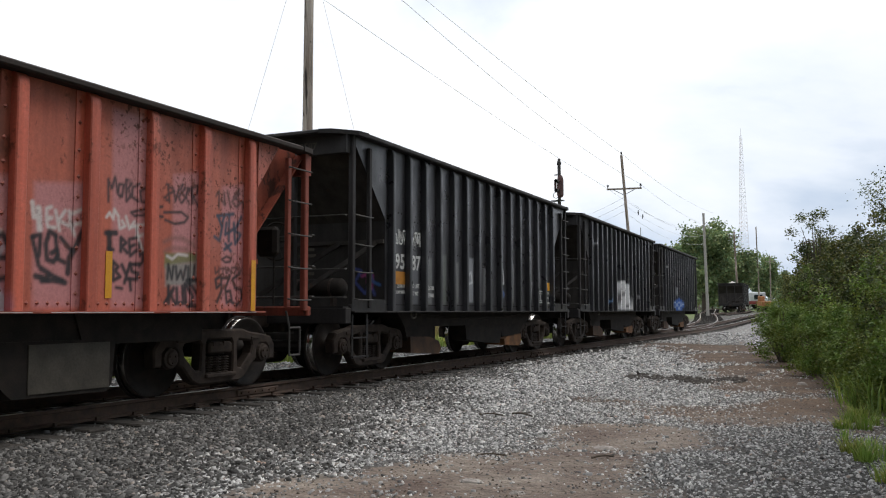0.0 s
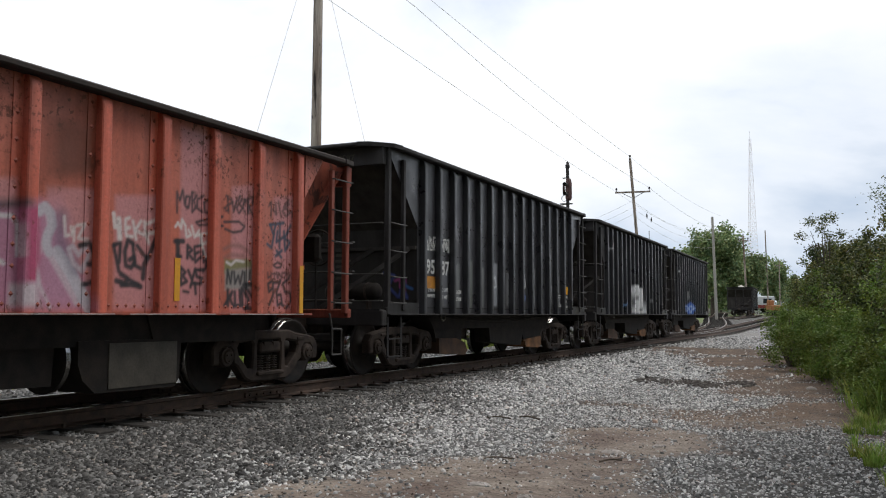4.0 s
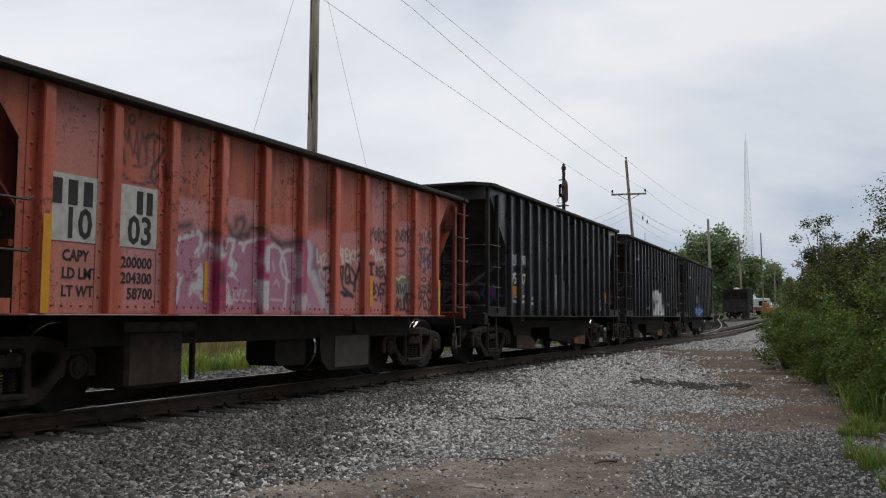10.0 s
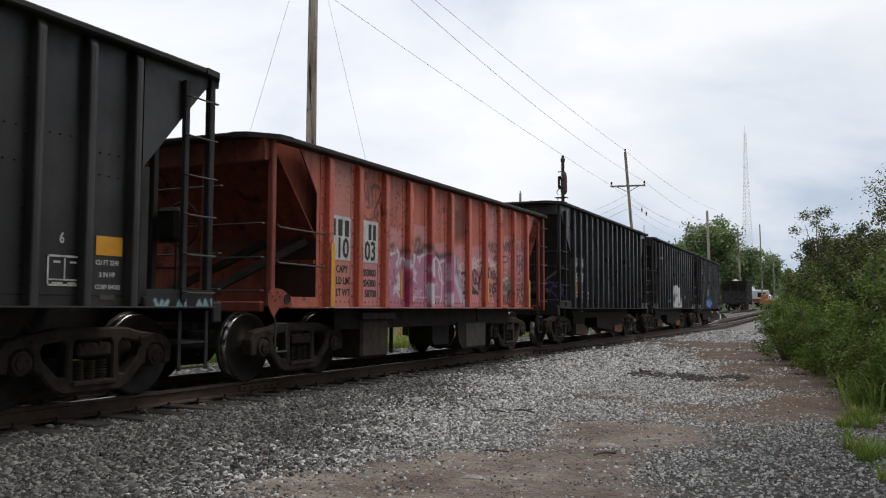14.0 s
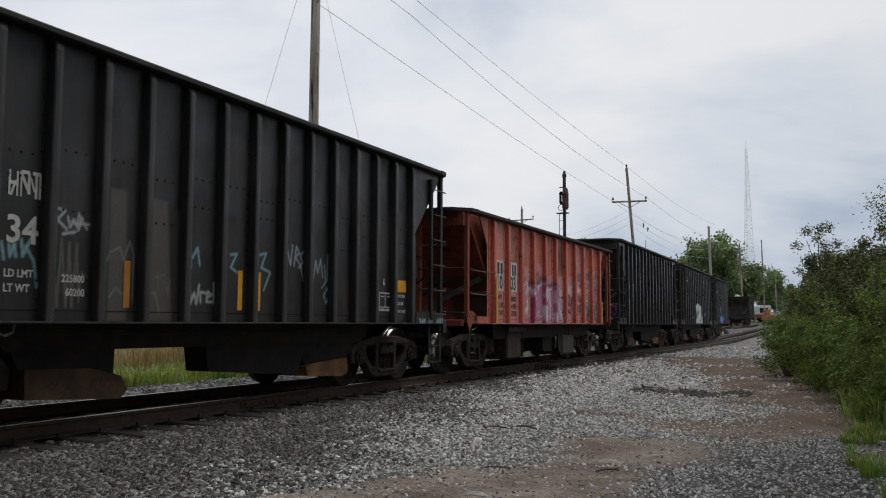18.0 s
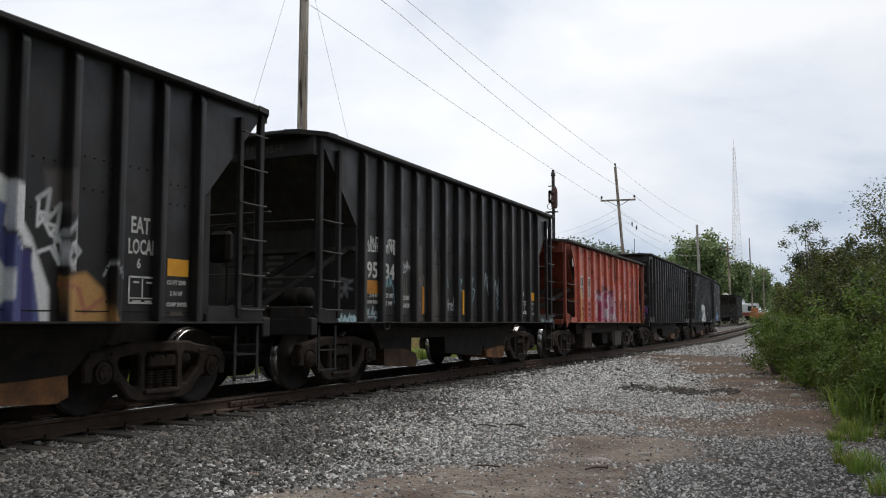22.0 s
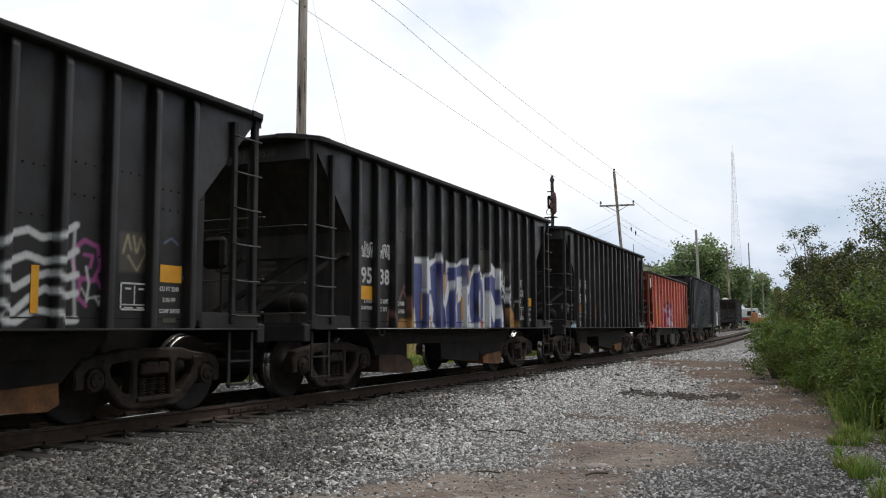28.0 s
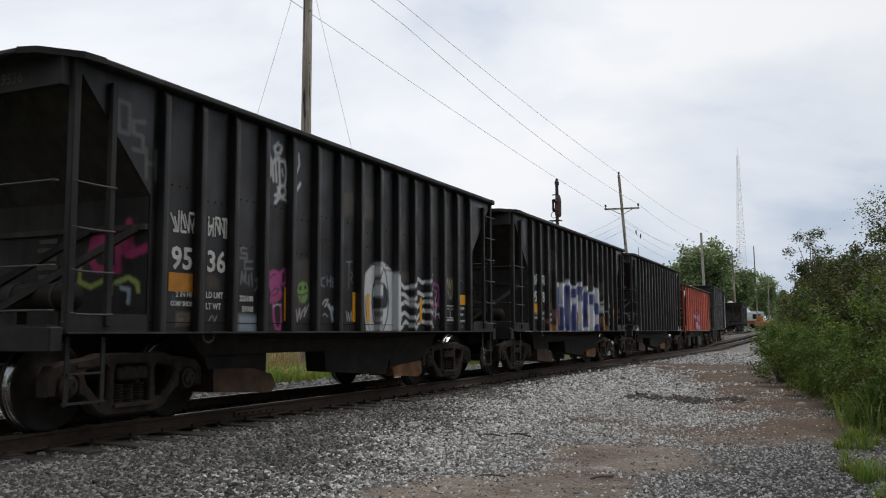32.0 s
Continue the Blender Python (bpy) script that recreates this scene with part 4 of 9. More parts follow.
        part("end_sill", shared("%s_end_sill" % key, lambda s: s.box((0, 0, 1.0), (2.9, 0.10, 0.13), edge=0.015) if orange else s.box((0, 0, 0.93), (3.0, 0.16, 0.24), edge=0.015).box((0, -0.2, 1.055), (2.9, 0.55, 0.03)), mat), car, pose(0, 5.58, 0) if e > 0 else pose(0, -5.58, 0, 0, 0, 180))
        for u in (0.25, 0.95):
            a, b = Vector((u - 0.75, e * 5.45, 1.08)), Vector((u + 0.35, e * 4.40, min(zk - 0.05, 2.1)))
            k = "%s_brace%d%.2f" % (key, e, u)
            part("end_brace", shared(k, lambda s: s.rod(a, b, 0.07 if orange else 0.05, 4), "black_dusty"), car)
        if not orange and e < 0:
            tank = part("air_reservoir", shared("air_reservoir", lambda s: s.lathe([(0.0, -0.52), (0.10, -0.50), (0.15, -0.44), (0.15, 0.44), (0.10, 0.50), (0.0, 0.52)], (0, 0, 0), "x", 18), "under", smooth=True), car, pose(0.55, -4.95, 1.36))
            for u in (-0.3, 0.3):
                part("strap", shared("tank_strap", lambda s: s.lathe([(0.153, -0.02), (0.16, -0.02), (0.16, 0.02), (0.153, 0.02)], (0, 0, 0), "x", 18).box((0, 0, -0.22), (0.05, 0.12, 0.16)), "brown"), tank, pose(u, 0, 0))
        # grab irons across the end
        grab = shared(key + "_end_grab", lambda s: s.pipe([(0, 0, 0), (0, 0.06, 0), (0.95, 0.06, 0), (0.95, 0, 0)], 0.011, 6), "grab")
        for z in (1.20, 1.62, 2.42 if not orange else 2.05):
            part("grab_iron", grab, car, pose(0.52, e * 5.60, z) if e > 0 else pose(1.47, -5.60, z, 0, 0, 180))
        long_grab = shared(key + "_long_grab", lambda s: s.rod((-0.45, 0, 0), (0.5, 0, 0), 0.012, 6), mat)
        for z in (1.20, 2.42 if not orange else 2.05):
            part("grab_iron", long_grab, car, pose(0, e * 5.62, z))
        # side ladder or grabs
        rung = shared(key + "_rung", lambda s: s.pipe([(0, -0.25, 0), (0.05, -0.23, -0.01), (0.06, -0.1, -0.015), (0.06, 0.1, -0.015), (0.05, 0.23, -0.01), (0, 0.25, 0)], 0.011, 6), "grab")
        zs = (1.16, 1.58, 2.02, 2.46, 2.90, 3.34) if e > 0 else (1.18, 1.59, 2.0, 2.44)
        for sx in (-1, 1):
            for z in zs:
                if z < top - 0.25 and not (orange and e < 0):
                    part("rung", rung, car, pose(sx * 1.52, e * 5.205, z, 0, 0, 0 if sx > 0 else 180))
            if orange and e < 0:
                plate = [(e * 5.58, 1.03), (e * 5.46, 0.86), (e * 5.32, 1.0), (e * 5.05, 1.0), (e * 5.09, 1.14), (e * 5.28, 1.22), (e * 5.48, 1.24), (e * 5.58, 1.15)]
                br = part("corner_bracket", shared("bracket%d%d" % (e, sx), lambda s: s.prism(plate, "x", sx * 1.515, sx * 1.535), mat), car)
                part("bracket_hole", shared("bracket_hole", lambda s: s.lathe([(0.0, 0.0), (0.05, 0.0), (0.065, 0.008), (0.065, -0.008)], (0, 0, 0), "x", 14), "under"), br, pose(sx * 1.537, e * 5.17, 1.10))
                for u in range(5):
                    part("bolt", shared("bolt", lambda s: s.rod((-0.012, 0, 0), (0.012, 0, 0), 0.014, 6), mat), br, pose(sx * 1.54, e * (5.53 - 0.05 * u), 1.18 - 0.05 * (u % 3)))
                if e < 0:
                    for z in (1.56, 2.02):
                        part("rung", shared("orange_long_rung", lambda s: s.pipe([(0, -0.56, 0.03), (0, -0.52, 0), (0, 0.52, -0.01), (0, 0.56, 0.02)], 0.013, 6), "grab"), car, pose(sx * 1.53, -4.84, z))
            step = shared("%s_sill_step" % key, lambda s: s.box((0, -0.22, 0.62), (0.015, 0.05, 0.66)).box((0, 0.22, 0.62), (0.015, 0.05, 0.66)).box((0, 0, 0.32), (0.06, 0.48, 0.02)).box((0, 0, 0.60), (0.05, 0.45, 0.02)) if not orange else s.pipe([(0, -0.2, 1.0), (0, -0.12, 0.78), (0, -0.12, 0.42), (0, 0.12, 0.42), (0, 0.12, 0.78), (0, -0.12, 0.78)], 0.014, 6),
                          mat if not orange else "grab")
            part("sill_step", step, car, pose(sx * 1.47, e * 5.205, 0))
        part("coupler", shared("coupler", lambda s: s.box((0, 0.10, 0.86), (0.20, 0.75, 0.22), edge=0.03).box((0.03, 0.52, 0.86), (0.32, 0.22, 0.30), edge=0.06).box((0, -0.1, 0.86), (0.5, 0.1, 0.36), edge=0.02), "brown"),
             car, pose(0, 5.52, 0) if e > 0 else pose(0, -5.52, 0, 0, 0, 180))
        hose = [(0.35, 0.15, 0.85), (0.36, 0.40, 0.62), (0.30, 0.58, 0.45), (0.18, 0.66, 0.42)]
        part("air_hose", shared("air_hose", lambda s: s.pipe(hose, 0.025, 6), "under"), car, pose(0, 5.5, 0) if e > 0 else pose(0, -5.5, 0, 0, 0, 180))
        make_truck(car, e * BOLSTER)
    rim = MAT["rim"] if orange else mat
    part("top_chord", shared(key + "_top_chord", lambda s: s.box((1.50, 0, top - 0.047), (0.20, 10.4, 0.072), edge=0.016), rim), car)
    part("top_chord", shared(key + "_top_chord", None, mat), car, pose(0, 0, 0, 0, 0, 180))
    part("side_sill", shared(key + "_side_sill", lambda s: s.box((1.46, -0.35, 0.987), (0.20, 9.6, 0.022), edge=0.004) if orange else s.box((1.46, 0, 0.987), (0.20, 11.0, 0.022), edge=0.004).box((1.475, 4.96, 1.05), (0.05, 1.10, 0.10), edge=0.01).box((1.475, -4.96, 1.05), (0.05, 1.10, 0.10), edge=0.01), mat), car)
    part("side_sill", shared(key + "_side_sill", None, mat), car, pose(0, 0, 0, 0, 0, 180))
    part("center_sill", shared("center_sill", lambda s: s.box((0, 0, 0.85), (0.36, 11.2, 0.34), edge=0.02), "under"), car)
    # brake gear on the leading end
    def brake_wheel(s):
        s.lathe([(0.27, -0.012), (0.285, 0), (0.27, 0.012), (0.255, 0), (0.27, -0.012)], (0, 0, 0), "y", 24)
        for k in range(5):
            t = 2 * math.pi * k / 5
            s.rod((0, 0, 0), (0.27 * math.cos(t), 0.02, 0.27 * math.sin(t)), 0.012, 6)
        s.rod((0, -0.18, 0), (0, 0.03, 0), 0.035, 8)
    part("brake_wheel", shared("brake_wheel", brake_wheel, "under"), car, pose(0.74, 5.80, 2.0))
    part("brake_housing", shared("brake_housing", lambda s: s.box((0, 0, 0), (0.34, 0.16, 0.42), edge=0.05).rod((0.1, 0, -0.2), (0.1, 0, -0.9), 0.014), "under"), car, pose(0.74, 5.60, 1.98))
    # hoppers underneath
    if orange:
        part("gear_box", shared("gear_box_a", lambda s: s.box((0.95, -2.45, 0.52), (0.75, 0.86, 0.62), edge=0.04).box((0.95, -2.45, 0.86), (0.9, 1.1, 0.1)), "brown"), car, label="rust-brown gear box")
        # Dark steel here puts the shade of the box's end face into colour.
        part("gear_box", shared("gear_box_b", lambda s: s.prism([(0.80, 0.72), (0.80, 0.50), (0.86, 0.34), (1.02, 0.20), (2.14, 0.19), (2.20, 0.27), (2.24, 0.72)], "x", 0.80, 1.30), "under"), car)
        part("cover_plate", shared("cover_plate", lambda s: s.box((1.306, 1.67, 0.46), (0.012, 0.98, 0.46), edge=0.004), "plate"), car, label="dusty olive-grey cover plate")
        part("drop_pipe", shared("drop_pipe", lambda s: s.pipe([(1.2, -1.86, 0.9), (1.25, -1.80, 0.8), (1.25, -1.80, 0.25)], 0.035, 8), "under"), car)
        part("hand_disc", shared("hand_disc", lambda s: s.lathe([(0.0, -0.04), (0.30, -0.02), (0.34, -0.025), (0.34, 0.025), (0.30, 0.02), (0.0, 0.02)], (0, 0, 0), "y", 28, [0, 0, 1, 0, 0]), "under", "tread"), car, pose(0.95, 0.70, 0.54))
        part("hopper_bay", shared("orange_bay", lambda s: s.prism([(-0.12, 0.9), (0.62, 0.9), (0.58, 0.30), (-0.04, 0.31), (-0.12, 0.39)], "x", 0.72, 1.2), "under"), car)
        part("hopper_bay", shared("orange_bay2", lambda s: s.prism([(-3.2, 1.0), (-1.7, 1.0), (-2.1, 0.8), (-2.8, 0.8)], "x", -1.3, 1.3), "under"), car)
        part("hopper_bay", shared("orange_bay3", lambda s: s.prism([(1.7, 1.0), (3.2, 1.0), (2.4, 0.72), (1.8, 0.72)], "x", -1.3, 1.3), "under"), car)
        for sx in (-1.25, 1.25):
            part("skirt", shared("orange_skirt", lambda s: s.box((0, 0, 0.83), (0.05, 7.2, 0.33)), "under"), car, pose(sx, 0, 0))
    else:
        part("under_skirt", shared("under_skirt", lambda s: s.prism([(-3.5, 1.0), (3.4, 1.0), (3.1, 0.70), (-3.2, 0.72)], "x", -1.2, 1.2), "under"), car)
        bays = ([(-3.1, 0.74), (-1.84, 0.74), (-1.85, 0.30), (-2.9, 0.32)], [(-0.42, 0.74), (1.75, 0.74), (1.5, 0.29), (0.7, 0.33), (-0.36, 0.41)], [(1.6, 0.74), (3.1, 0.74), (2.8, 0.46), (1.65, 0.42)])
        lips = ([(-2.97, 0.27), (-1.80, 0.20), (-1.70, 0.29), (-1.80, 0.44), (-2.2, 0.53), (-2.98, 0.55)], [(1.67, 0.25), (2.6, 0.20), (2.74, 0.26), (2.72, 0.47), (1.9, 0.43), (1.62, 0.38)])
        for k, bay in enumerate(bays):
            for sx in ((0, -1.74) if k == 0 else (0,)):
                part("hopper_bay", shared("bay%d" % k, lambda s: s.prism(bay, "x", 0.80 if k == 1 else 0.60, 1.14), "under"), car, pose(sx, 0, 0))
        for k, lip in enumerate(lips):
            for sx in ((0, -1.94) if k == 0 else (0,)):
                part("chute", shared("chute%d" % k, lambda s: s.prism(lip, "x", 0.72, 1.20), ("rust_dark", "rust")[k]), car, pose(sx, 0, 0), label="rust-brown discharge chute")
        part("brake_pipe", shared("brake_pipe", lambda s: s.pipe([(1.2, -3.0, 0.95), (1.22, -1.3, 0.86), (1.22, 1.3, 0.86), (1.2, 3.0, 0.95)], 0.02, 6), "under"), car)
        part("hanger_loop", shared("hanger_loop", lambda s: s.pipe([(1.5, -3.55, 1.0), (1.5, -3.53, 0.90), (1.5, -3.45, 0.87), (1.5, -3.37, 0.90), (1.5, -3.35, 1.0)], 0.014, 6), "plate"), car)
    if detail < 3:
        riv = Shape()
        dot = lambda y, z, r=0.020, up=0.0: riv.add([(SHEET_X + up, y - r, z), (SHEET_X + up, y, z + r), (SHEET_X + up, y + r, z), (SHEET_X + up, y, z - r), (SHEET_X + up + r * 0.8, y, z)], [(0, 1, 4), (1, 2, 4), (2, 3, 4), (3, 0, 4)])
        for k, y in enumerate(spots):
            if orange:
                for z in np.arange(1.15, lid - 0.1, 0.235):
                    dot(y - half - 0.055, z + 0.03 * math.sin(7 * z + k), 0.026, 0.009)
                if k < 10:
                    for u in range(5):
                        dot(y + 0.17 + 0.115 * u, 1.075, 0.024)
            elif k < 14:
                if k % 5 == 2:
                    for z in np.arange(1.2, lid - 0.3, 0.17):
                        dot(y - half - 0.03, z, 0.017)
                for u in (0.19, 0.31, 0.43):
                    dot(y + u, 2.62 - 0.10 * (k % 3 == 1))
                    if k % 3:
                        dot(y + u, 2.30 if k % 2 else 2.05)
        part("rivets", riv.mesh("rivets", [MAT["rivet" if orange else "black_plain"]]), car)["kind"] = "stuff"
        if not orange:
            part("seam", shared("seam", lambda s: s.box((SHEET_X + 0.001, 0, 1.10), (0.006, 8.7, 0.010)), "under"), car)
    make_load(car, top - 0.35, [(y, h + 0.35) for y, h in peaks], len(name) + int(10 * peaks[0][0]))
    wheels = [make_wheelset(car, e * BOLSTER + u) for e in (-1, 1) for u in (-AXLE, AXLE)]
    return car, wheels


def panel(car, y, z, w, h, mat, x=SHEET_X + 0.004, name="marking", label=""):
    key = "panel %s %.3f %.3f" % (mat, w, h)
    return part(name, shared(key, lambda s: s.box((0, w / 2, h / 2), (0.004, w, h)), mat), car, pose(x, y, z), label)


def lettering(car, body, y, z, size, mat="white", squash=1.0, x=SHEET_X + 0.003, label=""):
    return part("lettering", text_mesh(body, size, mat, squash), car, pose(x, y, z), label)


def bars(car, y, z, w, h, n, mat="white"):
    """Worn upright and slanting strokes that stand for marks painted over and over."""
    def strokes(s):
        rnd = random.Random(int(1000 * w) + n)
        for k in range(3 * n):
            u = w * (k + 0.5) / (3 * n)
            tall = h * rnd.uniform(0.55, 1.0)
            lean = rnd.choice((0, 0, 20, -20, 28))
            s.box((0.0004 * (k % 3), u, rnd.uniform(tall / 2, h - tall / 2)), (0.003, w / n * rnd.uniform(0.12, 0.26), tall), turn=Matrix.Rotation(radians(lean), 4, "X"))
        for k in range(n):
            s.box((0.0015, w * (k + 0.5) / n, h * rnd.choice((0.06, 0.5, 0.94))), (0.003, w / n * 0.7, h * 0.13))
    part("worn_mark", shared("worn mark %.2f %d %s" % (w, n, mat), strokes, mat), car, pose(SHEET_X + 0.004, y, z))


# ---- the train ----
BLUE, LILAC, CREAM, SAND, PINK = (0.055, 0.075, 0.27), (0.30, 0.24, 0.42), (0.55, 0.55, 0.58), (0.42, 0.22, 0.07), (0.50, 0.10, 0.24)
GREY, WHITE, INK, TEAL = (0.13, 0.12, 0.11), (0.55, 0.55, 0.56), (0.02, 0.02, 0.025), (0.22, 0.40, 0.42)
TRAIN = []


def marks_black(car, digits, data, amber="amber"):
    """Number, weights and patches beside the first two stakes at the trailing end, and the consolidated stencil at the leading end."""
    a, b, c = -4.04, -3.45, -2.83
    bars(car, a + 0.0, 2.10, 0.38, 0.25, 3)
    bars(car, b + 0.0, 2.10, 0.36, 0.25, 3)
    lettering(car, digits[0], a, 1.70, 0.345, squash=1.04)
    lettering(car, digits[1], b, 1.70, 0.345, squash=1.0)
    panel(car, a - 0.03, 1.44, 0.43, 0.21, amber, name="reflector_patch")
    lettering(car, "2 IN HF", a + 0.09, 1.385, 0.085)
    lettering(car, "COMP SHOES", a + 0.01, 1.285, 0.075, squash=0.82)
    lettering(car, "LD LMT", b, 1.39, 0.10, squash=0.9)
    lettering(car, "LT WT", b, 1.26, 0.10, squash=0.9)
    lettering(car, data[0], c, 1.37, 0.10, squash=0.9)
    lettering(car, data[1], c + 0.05, 1.24, 0.10, squash=0.9)
    panel(car, 3.80, 1.50, 0.34, 0.19, "yellow", name="reflector_patch")
    lettering(car, "CU FT 2240", 3.80, 1.405, 0.068, squash=0.88)
    lettering(car, "2 IN HF", 3.85, 1.285, 0.068, squash=0.9)
    lettering(car, "COMP SHOES", 3.80, 1.165, 0.064, squash=0.84)
    panel(car, 3.86, 1.06, 0.20, 0.05, "plate")
    f = Shape()
    for (y, z, w, h) in ((0, 0, 0.40, 0.018), (0, 0.052, 0.40, 0.014), (0, 0.27, 0.40, 0.020), (0, 0, 0.020, 0.29), (0.38, 0, 0.020, 0.29), (0.192, 0.06, 0.016, 0.2), (0.07, 0.215, 0.08, 0.02), (0.26, 0.215, 0.08, 0.02), (0.06, 0.020, 0.12, 0.016), (0.24, 0.020, 0.10, 0.016)):
        f.box((0.0, y + w / 2, z + h / 2), (0.004, w, h))
    if "data_box" not in CACHE:
        CACHE["data_box"] = f.mesh("data_box", [MAT["white"]])
    part("data_box", CACHE["data_box"], car, pose(SHEET_X + 0.004, 3.23, 1.185))
    part("lettering", text_mesh(digits[0] + digits[1], 0.155, "plate"), car, pose(0.62, -5.594, 3.44, 0, 0, -90))
    for k in range(4):
        part("lettering_bar", shared("end_bar", lambda s: s.box((0, 0, 0), (0.055, 0.003, 0.11)), "plate"), car, pose(0.22 + 0.085 * k, -5.593, 3.50))
    for z in range(6):
        panel_end = "stencil%d" % (z % 2)
        me = shared(panel_end, lambda s: s.box((0, 0, 0), (0.34 - 0.06 * (z % 2), 0.004, 0.05)), "plate")
        part("stencil_line", me, car, pose(-0.02, -4.392, 2.12 - 0.1 * z))


def yellow_bars(car, spots, lo=1.10, hi=1.56, w=0.085):
    for y in spots:
        panel(car, y, lo, w, hi - lo, "yellow", x=SHEET_X + 0.005, name="reflector_bar")


# leading black cars
s = Spray(11)
s.poly([(-3.51, 1.72), (-3.17, 1.74), (-3.17, 1.1), (-3.56, 1.1)], (0.099, 0.101, 0.112), 0.05, 0.85)
s.poly([(-2.94, 1.95), (-2.62, 1.93), (-2.63, 1.11), (-2.97, 1.11)], (0.135, 0.140, 0.140), 0.05, 0.9)
s.poly([(-2.33, 2.01), (-2.01, 2.03), (-2.02, 1.11), (-2.37, 1.11)], (0.108, 0.115, 0.104), 0.05, 0.85)
s.poly([(-1.71, 1.91), (-1.44, 1.92), (-1.46, 1.13), (-1.74, 1.13)], (0.135, 0.135, 0.135), 0.05, 0.85)
s.poly([(-1.09, 2.05), (-0.72, 2.03), (-0.74, 1.16), (-1.1, 1.16)], (0.234, 0.243, 0.261), 0.05, 0.9)
s.line([(-1.01, 1.8), (-1.07, 1.5), (-0.78, 1.56), (-0.84, 1.76), (-1.01, 1.66)], 0.045, (0.50, 0.51, 0.52), 0.02, 0.95)
s.poly([(-0.19, 1.9), (0.09, 1.87), (0.08, 1.17), (-0.2, 1.17)], (0.153, 0.153, 0.153), 0.05, 0.85)
s.line([(0.71, 1.84), (0.76, 1.5), (0.97, 1.61), (0.91, 1.87)], 0.06, (0.50, 0.51, 0.52), 0.02, 0.95)
s.line([(0.73, 1.46), (0.96, 1.36), (0.76, 1.22)], 0.10, (0.08, 0.13, 0.30), 0.03, 0.9)
s.poly([(1.26, 2.05), (1.62, 2.03), (1.59, 1.18), (1.23, 1.18)], (0.144, 0.144, 0.144), 0.05, 0.85)
s.line([(2.64, 1.89), (2.59, 1.59), (2.84, 1.66), (2.74, 1.32)], 0.045, (0.45, 0.46, 0.47), 0.02, 0.95)
s.poly([(2.55, 2.57), (2.87, 2.57), (2.82, 1.26), (2.5, 1.26)], (0.135, 0.135, 0.135), 0.05, 0.85)
s.poly([(3.18, 1.94), (3.47, 1.92), (3.45, 1.27), (3.15, 1.26)], (0.126, 0.126, 0.126), 0.05, 0.8)
s.over_stakes()
end = Spray(14)
end.line([(0.83, 1.7), (1.02, 1.65), (0.9, 1.47), (1.08, 1.29)], 0.05, (0.07, 0.09, 0.30), 0.03, 0.9)
end.line([(1.11, 1.28), (1.18, 1.47), (1.27, 1.26)], 0.05, (0.07, 0.09, 0.30), 0.03, 0.9)
end.line([(1.04, 1.56), (1.15, 1.61), (1.13, 1.45), (1.23, 1.57), (1.21, 1.37)], 0.05, (0.36, 0.06, 0.22), 0.03, 0.9)
end.line([(1.18, 1.67), (1.23, 1.47), (1.36, 1.42)], 0.05, (0.05, 0.13, 0.36), 0.03, 0.9)
car, wheels = make_car("hopper_car", "weathered black open hopper car with ribbed sides and small tags", "black", s, 1, end_spray=end, paint="skylit_black")
marks_black(car, ("95", "87"), ("226200", "59800"))
yellow_bars(car, (-1.22, 0.60))
TRAIN.append((car, wheels, 12.10))

s = Spray(12)
s.poly([(-1.0, 1.02), (-1.0, 1.75), (-0.5, 2.05), (0.4, 1.95), (1.1, 1.75), (1.2, 1.02)], (0.78, 0.78, 0.78), 0.06, 0.95)
s.line([(-0.7, 1.1), (-0.6, 1.8), (-0.2, 1.3), (0.1, 1.8), (0.5, 1.1), (0.9, 1.6)], 0.05, INK, 0.03, 0.8)
s.tag(-2.2, 1.1, 0.8, 0.4, (0.2, 0.35, 0.6), 0.06, 3).tag(-4.0, 2.9, 0.4, 0.4, WHITE, 0.05, 2).blob(-3.5, 1.5, 0.1, 0.5, WHITE, 0.5, 0.6)
s.blob(2.2, 1.5, 0.3, 0.12, WHITE, 0.5, 0.5)
car, wheels = make_car("hopper_car", "weathered black open hopper car with a white sprayed patch", "black", s, 2, paint="skylit_black")
TRAIN.append((car, wheels, 24.28))
s = Spray(13)
s.blob(-0.6, 1.25, 1.5, 0.32, (0.06, 0.16, 0.50), 0.2, 0.95).tag(-1.9, 1.05, 2.4, 0.4, (0.4, 0.5, 0.65), 0.06, 5)
s.blob(-1.2, 1.85, 0.5, 0.22, (0.35, 0.35, 0.34), 0.3, 0.7).tag(-4.0, 2.8, 0.4, 0.5, WHITE, 0.06, 2)
car, wheels = make_car("hopper_car", "weathered black open hopper car with a blue sprayed tag", "black", s, 2, paint="skylit_black")
TRAIN.append((car, wheels, 36.45))

# the orange car
s = Spray(21)
s.poly([(-4.03, 3.14), (-3.44, 3.18), (-3.37, 0.96), (-3.94, 0.99)], (0.52, 0.22, 0.19), 0.05, 0.8)
s.poly([(-3.11, 1.7), (-2.59, 1.68), (-2.57, 1.02), (-3.08, 1.01)], (0.52, 0.222, 0.225), 0.06, 0.95)
s.poly([(-2.35, 2.29), (-1.84, 2.27), (-1.78, 1.02), (-2.3, 1.02)], (0.52, 0.222, 0.225), 0.06, 0.95)
s.poly([(-1.54, 2.39), (-0.9, 2.41), (-0.84, 1.02), (-1.5, 1.02)], (0.52, 0.222, 0.225), 0.06, 0.95)
s.poly([(-0.64, 2.14), (-0.08, 2.19), (-0.03, 1.02), (-0.61, 1.02)], (0.52, 0.222, 0.225), 0.06, 0.95)
